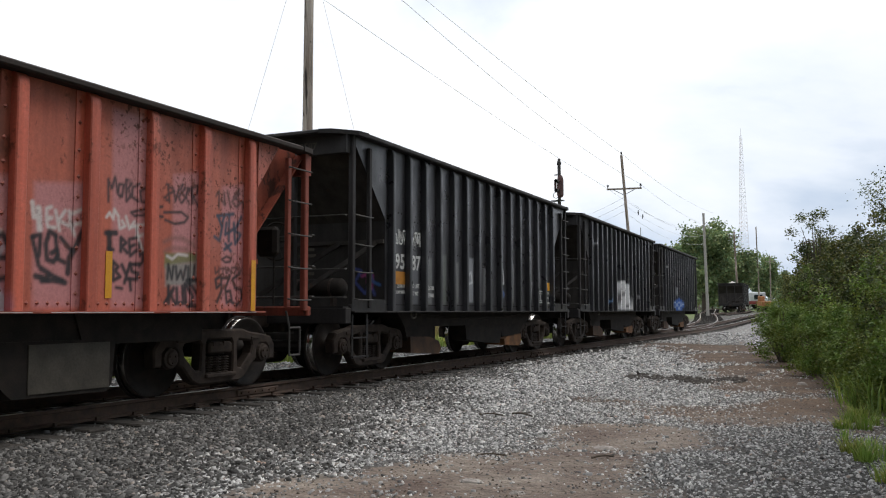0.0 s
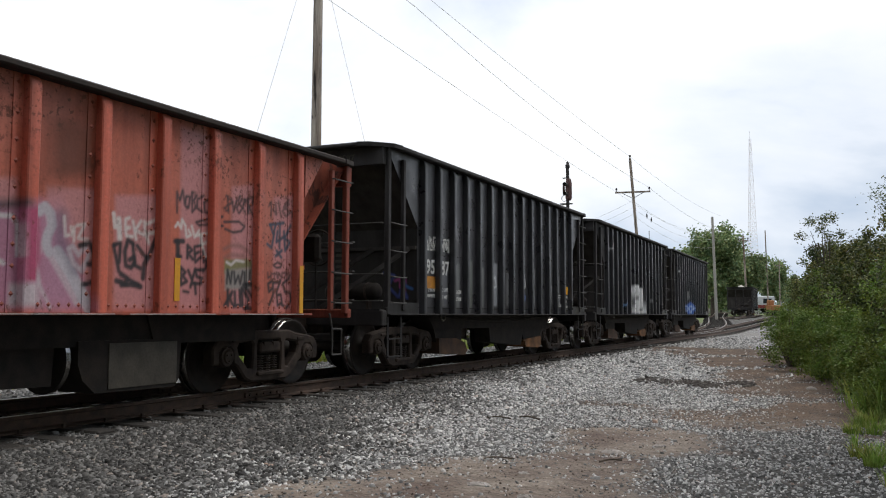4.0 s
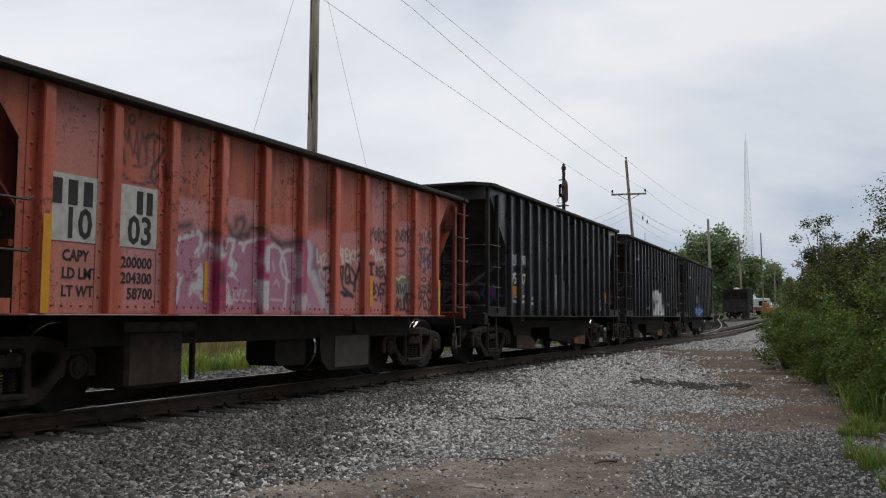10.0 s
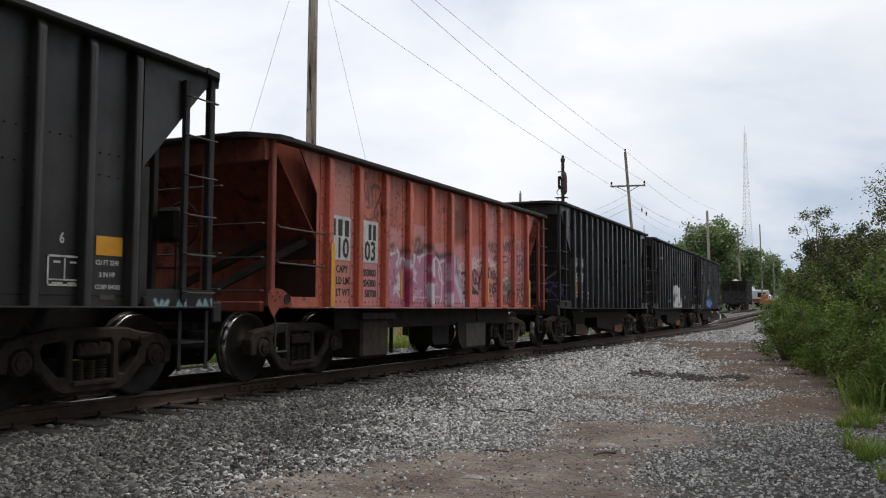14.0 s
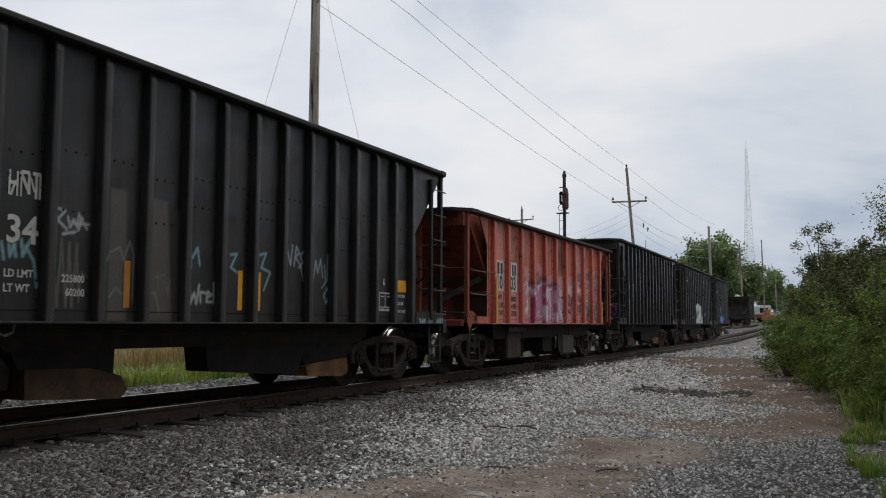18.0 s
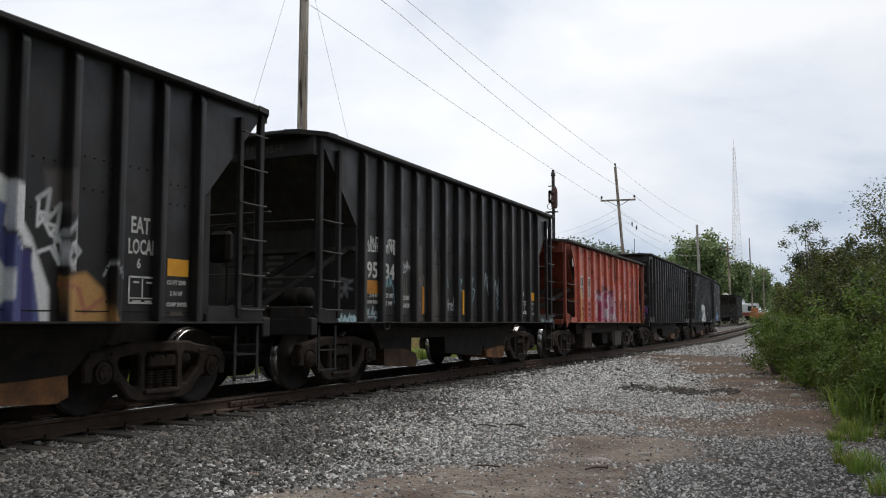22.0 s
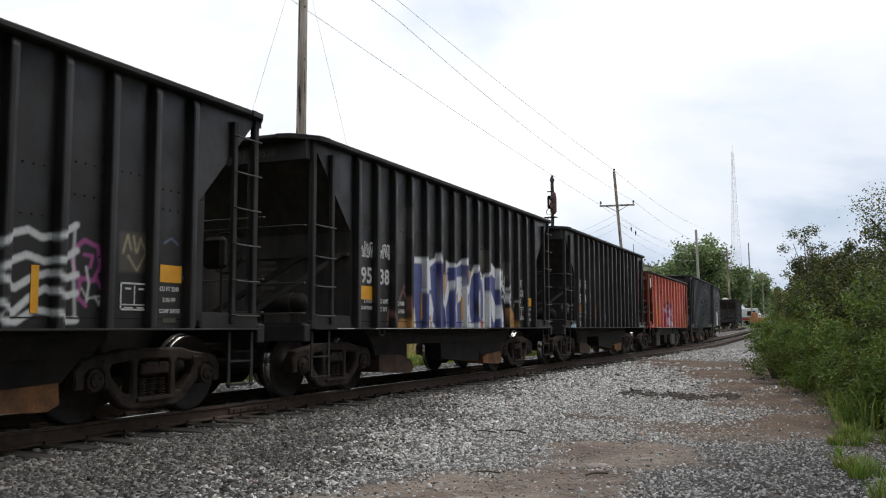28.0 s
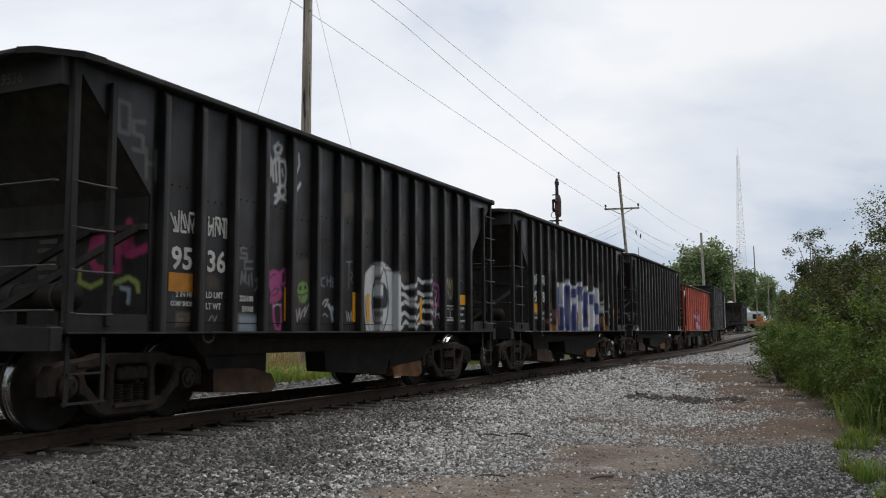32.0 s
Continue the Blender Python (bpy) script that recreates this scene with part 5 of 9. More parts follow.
s.poly([(0.24, 2.16), (0.81, 2.21), (0.87, 1.03), (0.27, 1.03)], (0.52, 0.222, 0.225), 0.06, 0.95)
s.poly([(1.06, 2.18), (1.71, 2.26), (1.73, 1.03), (1.08, 1.03)], (0.52, 0.222, 0.225), 0.06, 0.95)
s.poly([(1.98, 3.06), (2.52, 3.04), (2.55, 1.03), (2.02, 1.03)], (0.52, 0.222, 0.225), 0.06, 0.95)
s.poly([(2.87, 2.5), (3.35, 2.6), (3.37, 1.04), (2.88, 1.04)], (0.52, 0.222, 0.225), 0.06, 0.95)
s.poly([(3.7, 2.48), (4.26, 2.58), (4.27, 1.04), (3.71, 1.04)], (0.52, 0.222, 0.225), 0.06, 0.95)
s.poly([(0.32, 2.8), (0.73, 2.79), (0.77, 2.35), (0.36, 2.27)], (0.15, 0.045, 0.028), 0.12, 0.85)
s.poly([(0.14, 2.85), (0.84, 3.02), (0.84, 2.25), (0.6, 2.3), (0.14, 2.12)], (0.15, 0.042, 0.024), 0.25, 0.7)
s.over_stakes()
s.poly([(-2.43, 1.74), (-2.26, 1.89), (-1.96, 1.96), (-1.79, 1.86), (-1.52, 1.89), (-0.83, 1.97), (-0.69, 1.9), (-0.4, 1.95), (-0.15, 1.95), (0.19, 2.02), (0.4, 1.88), (0.65, 1.4), (0.79, 1.04), (-2.39, 1.01)], (0.41, 0.18, 0.275), 0.12, 0.92)
s.line([(-2.34, 1.95), (-2.2, 1.98), (-2.12, 2)], 0.085, (0.040, 0.035, 0.042), 0.09, 0.88)
s.line([(-1.87, 1.9), (-1.76, 1.95), (-1.72, 1.93)], 0.085, (0.040, 0.035, 0.042), 0.09, 0.88)
s.line([(-1.53, 2.08), (-1.43, 2.01), (-1.37, 1.93), (-1.23, 1.93)], 0.085, (0.040, 0.035, 0.042), 0.09, 0.88)
s.line([(-1.32, 2.05), (-1.3, 2.14), (-1.18, 2.17), (-1.15, 2.1), (-1.23, 1.97), (-1.1, 1.96)], 0.085, (0.040, 0.035, 0.042), 0.09, 0.88)
s.line([(-1.09, 1.98), (-1.02, 2.07), (-0.88, 2.06), (-0.84, 2.02)], 0.085, (0.040, 0.035, 0.042), 0.09, 0.88)
s.line([(-0.7, 2.06), (-0.57, 1.97), (-0.45, 1.93)], 0.085, (0.040, 0.035, 0.042), 0.09, 0.88)
s.line([(-0.45, 1.89), (-0.2, 1.94), (-0.02, 1.97)], 0.085, (0.040, 0.035, 0.042), 0.09, 0.88)
s.line([(-2.38, 1.33), (-2.39, 1.17), (-2.36, 1.07)], 0.085, (0.040, 0.035, 0.042), 0.09, 0.88)
s.line([(-2.4, 1.66), (-2.38, 1.76), (-2.3, 1.82), (-2.09, 1.89), (-1.98, 1.93), (-1.93, 1.89), (-1.94, 1.78), (-2.01, 1.69)], 0.06, (0.57, 0.535, 0.56), 0.025, 0.95)
s.line([(-2.33, 1.77), (-2.32, 1.66), (-2.36, 1.63)], 0.05, (0.57, 0.535, 0.56), 0.025, 0.95)
s.line([(-2.36, 1.44), (-2.24, 1.41), (-2.29, 1.28), (-2.29, 1.18), (-2.34, 1.09)], 0.05, (0.57, 0.535, 0.56), 0.025, 0.95)
s.line([(-2.1, 1.21), (-2.06, 1.27), (-1.96, 1.24), (-1.88, 1.16)], 0.04, (0.57, 0.535, 0.56), 0.025, 0.95)
s.line([(-1.9, 1.7), (-1.86, 1.79), (-1.77, 1.81), (-1.69, 1.74), (-1.68, 1.66), (-1.59, 1.72), (-1.56, 1.87)], 0.05, (0.57, 0.535, 0.56), 0.025, 0.95)
s.line([(-1.56, 1.84), (-1.42, 1.89), (-1.34, 1.88), (-1.37, 1.77)], 0.05, (0.57, 0.535, 0.56), 0.025, 0.95)
s.line([(-1.24, 1.86), (-1.18, 1.85), (-1.17, 1.77), (-1.13, 1.87), (-0.88, 1.94)], 0.045, (0.57, 0.535, 0.56), 0.025, 0.95)
s.line([(-1.34, 1.17), (-0.9, 1.16)], 0.02, (0.57, 0.535, 0.56), 0.025, 0.95)
s.line([(-0.64, 1.86), (-0.55, 1.89), (-0.43, 1.85), (-0.34, 1.76), (-0.29, 1.66), (-0.25, 1.5), (-0.27, 1.17), (-0.31, 1.07)], 0.05, (0.57, 0.535, 0.56), 0.025, 0.95)
s.line([(-0.37, 1.79), (-0.25, 1.84), (-0.12, 1.85), (-0.06, 1.78), (-0.05, 1.51)], 0.045, (0.57, 0.535, 0.56), 0.025, 0.95)
s.line([(-0.35, 1.79), (-0.4, 1.65), (-0.33, 1.49), (-0.18, 1.43)], 0.045, (0.57, 0.535, 0.56), 0.025, 0.95)
s.line([(-0.61, 1.19), (-0.34, 1.18)], 0.02, (0.57, 0.535, 0.56), 0.025, 0.95)
s.line([(0.12, 1.86), (0.17, 1.95), (0.25, 1.94), (0.29, 1.8), (0.19, 1.55), (0.14, 1.52)], 0.06, (0.57, 0.535, 0.56), 0.025, 0.95)
s.line([(0.14, 1.52), (0.2, 1.25), (0.32, 1.05)], 0.04, (0.57, 0.535, 0.56), 0.025, 0.95)
s.line([(-1.34, 1.29), (-1.32, 1.2)], 0.02, (0.57, 0.535, 0.56), 0.025, 0.95)
s.line([(-1.28, 1.28), (-1.24, 1.21), (-1.2, 1.29)], 0.02, (0.57, 0.535, 0.56), 0.025, 0.95)
s.line([(-1.15, 1.21), (-1.13, 1.29), (-1.07, 1.28)], 0.02, (0.57, 0.535, 0.56), 0.025, 0.95)
s.line([(-0.56, 1.68), (-0.53, 1.55)], 0.02, (0.57, 0.535, 0.56), 0.025, 0.95)
s.line([(-0.52, 1.39), (-0.47, 1.45), (-0.41, 1.36)], 0.02, (0.57, 0.535, 0.56), 0.025, 0.95)
s.poly([(-1.97, 1.76), (-1.94, 1.64), (-2.03, 1.64), (-2.02, 1.72)], (0.57, 0.535, 0.56), 0.03, 1.0)
s.poly([(-1.93, 1.61), (-1.88, 1.47), (-1.87, 1.27), (-1.98, 1.27), (-2.11, 1.26), (-2.08, 1.35), (-1.98, 1.36), (-1.97, 1.47), (-2.03, 1.47), (-1.95, 1.55)], (0.57, 0.535, 0.56), 0.03, 1.0)
s.poly([(-1.37, 1.85), (-1.34, 1.86), (-1.38, 1.68), (-1.27, 1.6), (-1.32, 1.47), (-1.21, 1.36), (-1.33, 1.44), (-1.45, 1.45), (-1.37, 1.53), (-1.45, 1.58), (-1.43, 1.68)], (0.57, 0.535, 0.56), 0.03, 1.0)
s.poly([(-1.56, 1.36), (-1.45, 1.37), (-1.39, 1.23), (-1.34, 1.11), (-1.54, 1.08)], (0.57, 0.535, 0.56), 0.03, 1.0)
s.poly([(-1.78, 1.59), (-1.59, 1.63), (-1.54, 1.02), (-1.77, 1.02)], (0.40, 0.045, 0.12), 0.06, 0.95)
s.blob(-1.65, 1.43, 0.07, 0.115, (0.040, 0.035, 0.042), 0.4, 0.7)
s.poly([(-0.92, 1.93), (-0.74, 1.97), (-0.83, 1.82), (-0.89, 1.65)], (0.40, 0.045, 0.12), 0.05, 0.9)
s.poly([(-0.85, 1.86), (-0.66, 1.87), (-0.65, 1.53), (-0.81, 1.52), (-0.87, 1.65)], (0.57, 0.535, 0.56), 0.03, 1.0)
s.poly([(-0.91, 1.64), (-0.81, 1.52), (-0.64, 1.52), (-0.67, 1.41), (-0.88, 1.43)], (0.40, 0.045, 0.12), 0.05, 0.9)
s.poly([(-0.99, 1.43), (-0.7, 1.42), (-0.64, 1.32), (-0.64, 1.04), (-0.86, 1.04), (-0.91, 1.34)], (0.57, 0.535, 0.56), 0.03, 1.0)
s.poly([(-0.04, 1.92), (0.17, 1.97), (0.21, 1.52), (0.15, 1.28), (-0.03, 1.27)], (0.42, 0.06, 0.14), 0.05, 0.95)
s.poly([(-0.12, 1.25), (0.2, 1.28), (0.23, 1.05), (-0.13, 1.05)], (0.57, 0.535, 0.56), 0.06, 0.75)
s.poly([(0.24, 1.56), (0.36, 1.53), (0.76, 1.12), (0.61, 1.06)], (0.57, 0.535, 0.56), 0.03, 1.0)
s.blob(-0.59, 1.85, 0.03, 0.015, (0.57, 0.535, 0.56), 0.4, 0.6)
s.line([(-3.19, 2.79), (-3.15, 2.85), (-3.09, 2.76), (-3.08, 2.88), (-3.01, 2.63), (-2.96, 2.9), (-2.93, 2.59), (-2.89, 2.91), (-2.83, 2.69), (-2.81, 2.9), (-2.85, 2.76)], 0.026, (0.045, 0.03, 0.035), 0.02, 0.85)
s.line([(-3.17, 2.62), (-3.12, 2.53), (-3.14, 2.68)], 0.026, (0.045, 0.03, 0.035), 0.02, 0.85)
s.line([(-2.98, 2.68), (-2.92, 2.57), (-2.82, 2.57), (-2.82, 2.72)], 0.026, (0.045, 0.03, 0.035), 0.02, 0.85)
s.line([(-3, 2.53), (-2.89, 2.52)], 0.026, (0.045, 0.03, 0.035), 0.02, 0.85)
s.line([(-3.18, 2.44), (-3.08, 2.38), (-2.93, 2.34), (-2.75, 2.39), (-2.65, 2.47)], 0.026, (0.045, 0.03, 0.035), 0.02, 0.85)
s.line([(-3.08, 3.02), (-3.04, 3.06), (-3.01, 3.04), (-3, 2.98), (-3.05, 2.96), (-3.08, 3.02)], 0.026, (0.045, 0.03, 0.035), 0.02, 0.85)
s.line([(-2.84, 2.85), (-2.72, 2.91), (-2.6, 2.87), (-2.58, 2.77), (-2.64, 2.65), (-2.73, 2.55), (-2.75, 2.44)], 0.045, (0.045, 0.03, 0.035), 0.02, 0.9)
s.line([(-2.75, 2.44), (-2.69, 2.36), (-2.66, 2.46), (-2.71, 2.63), (-2.71, 2.85)], 0.03, (0.045, 0.03, 0.035), 0.02, 0.85)
s.sheets_again()
s.poly([(0.14, 2.01), (0.37, 2.04), (0.49, 1.88), (0.47, 1.62), (0.78, 1.04), (0.19, 1.01)], (0.46, 0.25, 0.35), 0.2, 0.5)
s.line([(0.39, 1.56), (0.55, 1.37), (0.77, 1.04)], 0.13, (0.50, 0.47, 0.52), 0.025, 0.95)
s.line([(0.17, 1.92), (0.23, 1.97), (0.3, 1.91), (0.32, 1.81), (0.27, 1.71), (0.26, 1.63), (0.29, 1.56)], 0.1, (0.48, 0.45, 0.50), 0.025, 0.95)
s.line([(0.42, 1.9), (0.41, 1.67), (0.51, 1.57), (0.59, 1.42)], 0.12, (0.10, 0.09, 0.14), 0.12, 0.6)
s.line([(0.45, 1.9), (0.47, 1.72), (0.51, 1.73)], 0.028, (0.62, 0.56, 0.55), 0.025, 0.95)
s.line([(0.53, 1.81), (0.55, 1.73), (0.57, 1.81), (0.57, 1.68)], 0.028, (0.62, 0.56, 0.55), 0.025, 0.95)
s.line([(0.6, 1.83), (0.69, 1.85), (0.62, 1.71), (0.73, 1.7)], 0.028, (0.62, 0.56, 0.55), 0.025, 0.95)
s.line([(0.51, 1.6), (0.57, 1.47), (0.67, 1.4), (0.75, 1.56), (0.69, 1.63), (0.63, 1.55), (0.56, 1.63), (0.51, 1.6)], 0.05, (0.46, 0.38, 0.42), 0.025, 0.95)
s.line([(0.64, 1.64), (0.75, 1.67), (0.8, 1.59), (0.82, 1.51), (0.78, 1.47), (0.74, 1.47)], 0.055, INK, 0.025, 0.95)
s.line([(0.7, 1.27), (0.82, 1.3), (0.87, 1.36)], 0.055, INK, 0.025, 0.95)
s.line([(1.05, 1.99), (1.07, 1.88), (1.13, 1.86), (1.07, 1.86)], 0.05, (0.62, 0.56, 0.55), 0.025, 0.95)
s.line([(1.12, 1.94), (1.14, 1.75)], 0.065, (0.62, 0.56, 0.55), 0.025, 0.95)
s.line([(1.26, 1.97), (1.21, 1.95), (1.21, 1.87), (1.27, 1.87), (1.21, 1.84), (1.23, 1.78), (1.31, 1.78)], 0.035, (0.62, 0.56, 0.55), 0.025, 0.95)
s.line([(1.31, 1.94), (1.36, 1.76)], 0.035, (0.62, 0.56, 0.55), 0.025, 0.95)
s.line([(1.42, 1.95), (1.35, 1.85), (1.47, 1.81)], 0.035, (0.62, 0.56, 0.55), 0.025, 0.95)
s.line([(1.47, 1.95), (1.48, 1.86), (1.53, 1.73)], 0.035, (0.62, 0.56, 0.55), 0.025, 0.95)
s.line([(1.5, 1.93), (1.61, 1.98)], 0.035, (0.62, 0.56, 0.55), 0.025, 0.95)
s.line([(1.52, 1.83), (1.71, 1.87)], 0.04, (0.62, 0.56, 0.55), 0.025, 0.95)
s.line([(1.06, 1.67), (1.14, 1.42)], 0.05, INK, 0.025, 0.95)
s.line([(1.07, 1.68), (1.15, 1.7), (1.14, 1.51)], 0.05, INK, 0.025, 0.95)
s.line([(1.32, 1.71), (1.25, 1.74), (1.21, 1.62), (1.23, 1.48), (1.3, 1.46), (1.35, 1.52), (1.34, 1.57), (1.28, 1.54)], 0.055, INK, 0.025, 0.95)
s.line([(1.32, 1.69), (1.35, 1.49), (1.43, 1.46)], 0.05, INK, 0.025, 0.95)
s.line([(1.38, 1.69), (1.5, 1.58)], 0.05, INK, 0.025, 0.95)
s.line([(1.63, 1.78), (1.55, 1.62), (1.48, 1.5), (1.47, 1.36)], 0.06, INK, 0.025, 0.95)
s.line([(1.11, 1.32), (1.23, 1.3), (1.25, 1.35), (1.17, 1.39)], 0.06, INK, 0.025, 0.95)
s.line([(1.18, 1.28), (1.31, 1.29), (1.44, 1.27)], 0.06, INK, 0.025, 0.95)
s.line([(1.27, 1.34), (1.41, 1.29)], 0.05, INK, 0.025, 0.95)
s.line([(1.95, 2.1), (1.94, 2.33), (1.99, 2.23), (2.03, 2.36), (2.07, 2.2), (2.1, 2.17)], 0.034, (0.045, 0.03, 0.035), 0.02, 0.92)
s.line([(2.09, 2.29), (2.07, 2.2), (2.13, 2.17), (2.15, 2.3), (2.09, 2.3)], 0.034, (0.045, 0.03, 0.035), 0.02, 0.92)
s.line([(2.18, 2.35), (2.19, 2.13), (2.25, 2.19), (2.21, 2.26), (2.26, 2.33), (2.18, 2.35)], 0.034, (0.045, 0.03, 0.035), 0.02, 0.92)
s.line([(2.36, 2.33), (2.27, 2.28), (2.27, 2.18), (2.35, 2.15)], 0.034, (0.045, 0.03, 0.035), 0.02, 0.92)
s.line([(2.47, 2.31), (2.37, 2.26), (2.39, 2.15), (2.48, 2.15)], 0.034, (0.045, 0.03, 0.035), 0.02, 0.92)
s.line([(2.71, 2.13), (2.39, 2.06), (2.26, 2.02), (2.31, 1.99), (2.48, 2.02), (2.72, 2.02)], 0.034, (0.045, 0.03, 0.035), 0.02, 0.92)
s.line([(2.74, 2.07), (3.01, 2.1), (3.12, 2.05), (3.06, 1.99), (2.91, 1.96), (2.76, 1.99)], 0.034, (0.045, 0.03, 0.035), 0.02, 0.92)
s.line([(2.79, 2.38), (2.82, 2.19), (2.74, 2.23), (2.89, 2.33), (2.77, 2.39)], 0.034, (0.045, 0.03, 0.035), 0.02, 0.92)
s.line([(2.88, 2.33), (2.91, 2.21), (2.97, 2.37)], 0.034, (0.045, 0.03, 0.035), 0.02, 0.92)
s.line([(3.02, 2.41), (2.99, 2.34), (3.07, 2.27), (3.01, 2.2), (2.96, 2.26), (3.07, 2.38), (3.02, 2.41)], 0.034, (0.045, 0.03, 0.035), 0.02, 0.92)
s.line([(3.09, 2.32), (3.15, 2.37), (3.11, 2.39), (3.08, 2.27), (3.13, 2.22)], 0.034, (0.045, 0.03, 0.035), 0.02, 0.92)
s.line([(3.18, 2.22), (3.17, 2.4), (3.27, 2.43), (3.25, 2.34), (3.18, 2.3), (3.28, 2.19)], 0.034, (0.045, 0.03, 0.035), 0.02, 0.92)
s.line([(1.93, 1.94), (1.97, 1.99), (2.02, 1.93), (2.03, 2.03), (2.09, 1.96)], 0.03, (0.66, 0.62, 0.60), 0.025, 0.95)
s.line([(2.09, 1.93), (2.11, 1.84), (2.18, 1.87), (2.14, 1.92)], 0.03, (0.66, 0.62, 0.60), 0.025, 0.95)
s.line([(2.19, 1.97), (2.24, 1.85), (2.31, 1.93)], 0.03, (0.66, 0.62, 0.60), 0.025, 0.95)
s.line([(2.27, 1.87), (2.44, 1.91)], 0.03, (0.66, 0.62, 0.60), 0.025, 0.95)
s.line([(2.33, 1.89), (2.36, 1.76), (2.43, 1.63)], 0.03, (0.66, 0.62, 0.60), 0.025, 0.95)
s.line([(2.33, 1.77), (2.42, 1.8)], 0.03, (0.66, 0.62, 0.60), 0.025, 0.95)
s.line([(1.93, 1.78), (2.06, 1.79)], 0.06, INK, 0.025, 0.95)
s.line([(1.97, 1.78), (1.98, 1.62)], 0.07, INK, 0.025, 0.95)
s.line([(1.96, 1.63), (2.03, 1.62)], 0.04, INK, 0.025, 0.95)
s.line([(2.13, 1.61), (2.13, 1.75), (2.2, 1.7), (2.14, 1.66), (2.22, 1.6)], 0.045, INK, 0.025, 0.95)
s.line([(2.33, 1.76), (2.24, 1.74), (2.26, 1.57), (2.34, 1.63)], 0.04, INK, 0.025, 0.95)
s.line([(2.25, 1.66), (2.32, 1.69)], 0.04, INK, 0.025, 0.95)
s.line([(2.37, 1.7), (2.39, 1.58), (2.43, 1.61), (2.43, 1.52), (2.38, 1.47)], 0.04, INK, 0.025, 0.95)
s.line([(2.03, 1.5), (2.04, 1.31), (2.13, 1.35), (2.06, 1.41), (2.1, 1.45), (2.03, 1.5)], 0.045, INK, 0.025, 0.95)
s.line([(2.15, 1.47), (2.2, 1.39)], 0.045, INK, 0.025, 0.95)
s.line([(2.26, 1.49), (2.19, 1.29)], 0.045, INK, 0.025, 0.95)
s.line([(2.38, 1.49), (2.27, 1.48), (2.29, 1.41), (2.37, 1.39), (2.35, 1.33), (2.23, 1.33)], 0.045, INK, 0.025, 0.95)
s.line([(2.26, 1.33), (2.28, 1.22)], 0.045, INK, 0.025, 0.95)
s.line([(2.08, 1.24), (2.16, 1.23)], 0.035, INK, 0.025, 0.95)
s.line([(2.75, 1.75), (2.87, 1.8), (3.02, 1.81), (3.17, 1.77), (3.22, 1.73)], 0.05, (0.22, 0.10, 0.09), 0.04, 0.7)
s.line([(2.76, 1.65), (2.87, 1.69), (3.12, 1.69), (3.26, 1.56), (3.34, 1.43)], 0.05, (0.22, 0.10, 0.09), 0.04, 0.6)
s.poly([(2.76, 1.63), (3.26, 1.66), (3.26, 1.56), (2.76, 1.47)], (0.17, 0.18, 0.07), 0.04, 0.9)
s.line([(2.8, 1.6), (2.88, 1.57), (2.97, 1.63), (3.12, 1.62)], 0.03, (0.62, 0.56, 0.55), 0.025, 0.95)
s.poly([(2.77, 1.5), (3.26, 1.56), (3.27, 1.29), (2.78, 1.27)], (0.25, 0.25, 0.235), 0.05, 0.9)
s.line([(2.81, 1.35), (2.82, 1.51), (2.88, 1.35), (2.9, 1.49)], 0.035, INK, 0.025, 0.95)
s.line([(2.94, 1.49), (2.96, 1.35), (3.02, 1.45), (3.06, 1.35), (3.1, 1.5)], 0.035, INK, 0.025, 0.95)
s.line([(3.14, 1.49), (3.14, 1.36), (3.22, 1.36), (3.23, 1.51)], 0.035, INK, 0.025, 0.95)
s.line([(2.83, 1.27), (2.84, 1.09)], 0.05, INK, 0.025, 0.95)
s.line([(2.78, 1.09), (2.91, 1.25), (2.87, 1.17), (2.94, 1.08)], 0.05, INK, 0.025, 0.95)
s.line([(2.96, 1.25), (2.97, 1.09), (3.07, 1.09), (3.05, 1.27)], 0.05, INK, 0.025, 0.95)
s.line([(3.09, 1.3), (3.11, 1.09), (3.19, 1.06), (3.21, 1.17), (3.11, 1.29)], 0.05, INK, 0.025, 0.95)
s.line([(3.31, 1.36), (3.12, 1.34), (3.19, 1.28), (3.36, 1.13), (3.32, 1.05), (3.14, 1.06)], 0.05, INK, 0.025, 0.95)
s.line([(3.72, 1.61), (3.8, 1.65), (3.89, 1.63), (3.87, 1.59), (3.78, 1.58), (3.72, 1.61)], 0.03, INK, 0.025, 0.95)
s.line([(3.6, 2.36), (3.65, 2.42), (3.65, 2.22)], 0.036, (0.10, 0.055, 0.055), 0.025, 0.95)
s.line([(3.74, 2.4), (3.76, 2.26), (3.69, 2.32)], 0.036, (0.10, 0.055, 0.055), 0.025, 0.95)
s.line([(3.8, 2.43), (3.86, 2.25)], 0.036, (0.10, 0.055, 0.055), 0.025, 0.95)
s.line([(4.01, 2.47), (3.92, 2.38), (4.04, 2.32), (3.97, 2.26), (3.89, 2.32), (4.02, 2.43)], 0.036, (0.10, 0.055, 0.055), 0.025, 0.95)
s.line([(4.07, 2.33), (4.18, 2.28)], 0.036, (0.10, 0.055, 0.055), 0.025, 0.95)
s.line([(4.15, 2.37), (4.09, 2.26)], 0.036, (0.10, 0.055, 0.055), 0.025, 0.95)
s.line([(3.64, 2.11), (3.7, 2.01), (3.75, 2.13)], 0.045, (0.045, 0.065, 0.10), 0.025, 0.95)
s.line([(3.72, 2.02), (3.67, 1.83), (3.58, 1.87)], 0.045, (0.045, 0.065, 0.10), 0.025, 0.95)
s.line([(3.62, 2.12), (3.92, 2.17)], 0.045, (0.045, 0.065, 0.10), 0.025, 0.95)
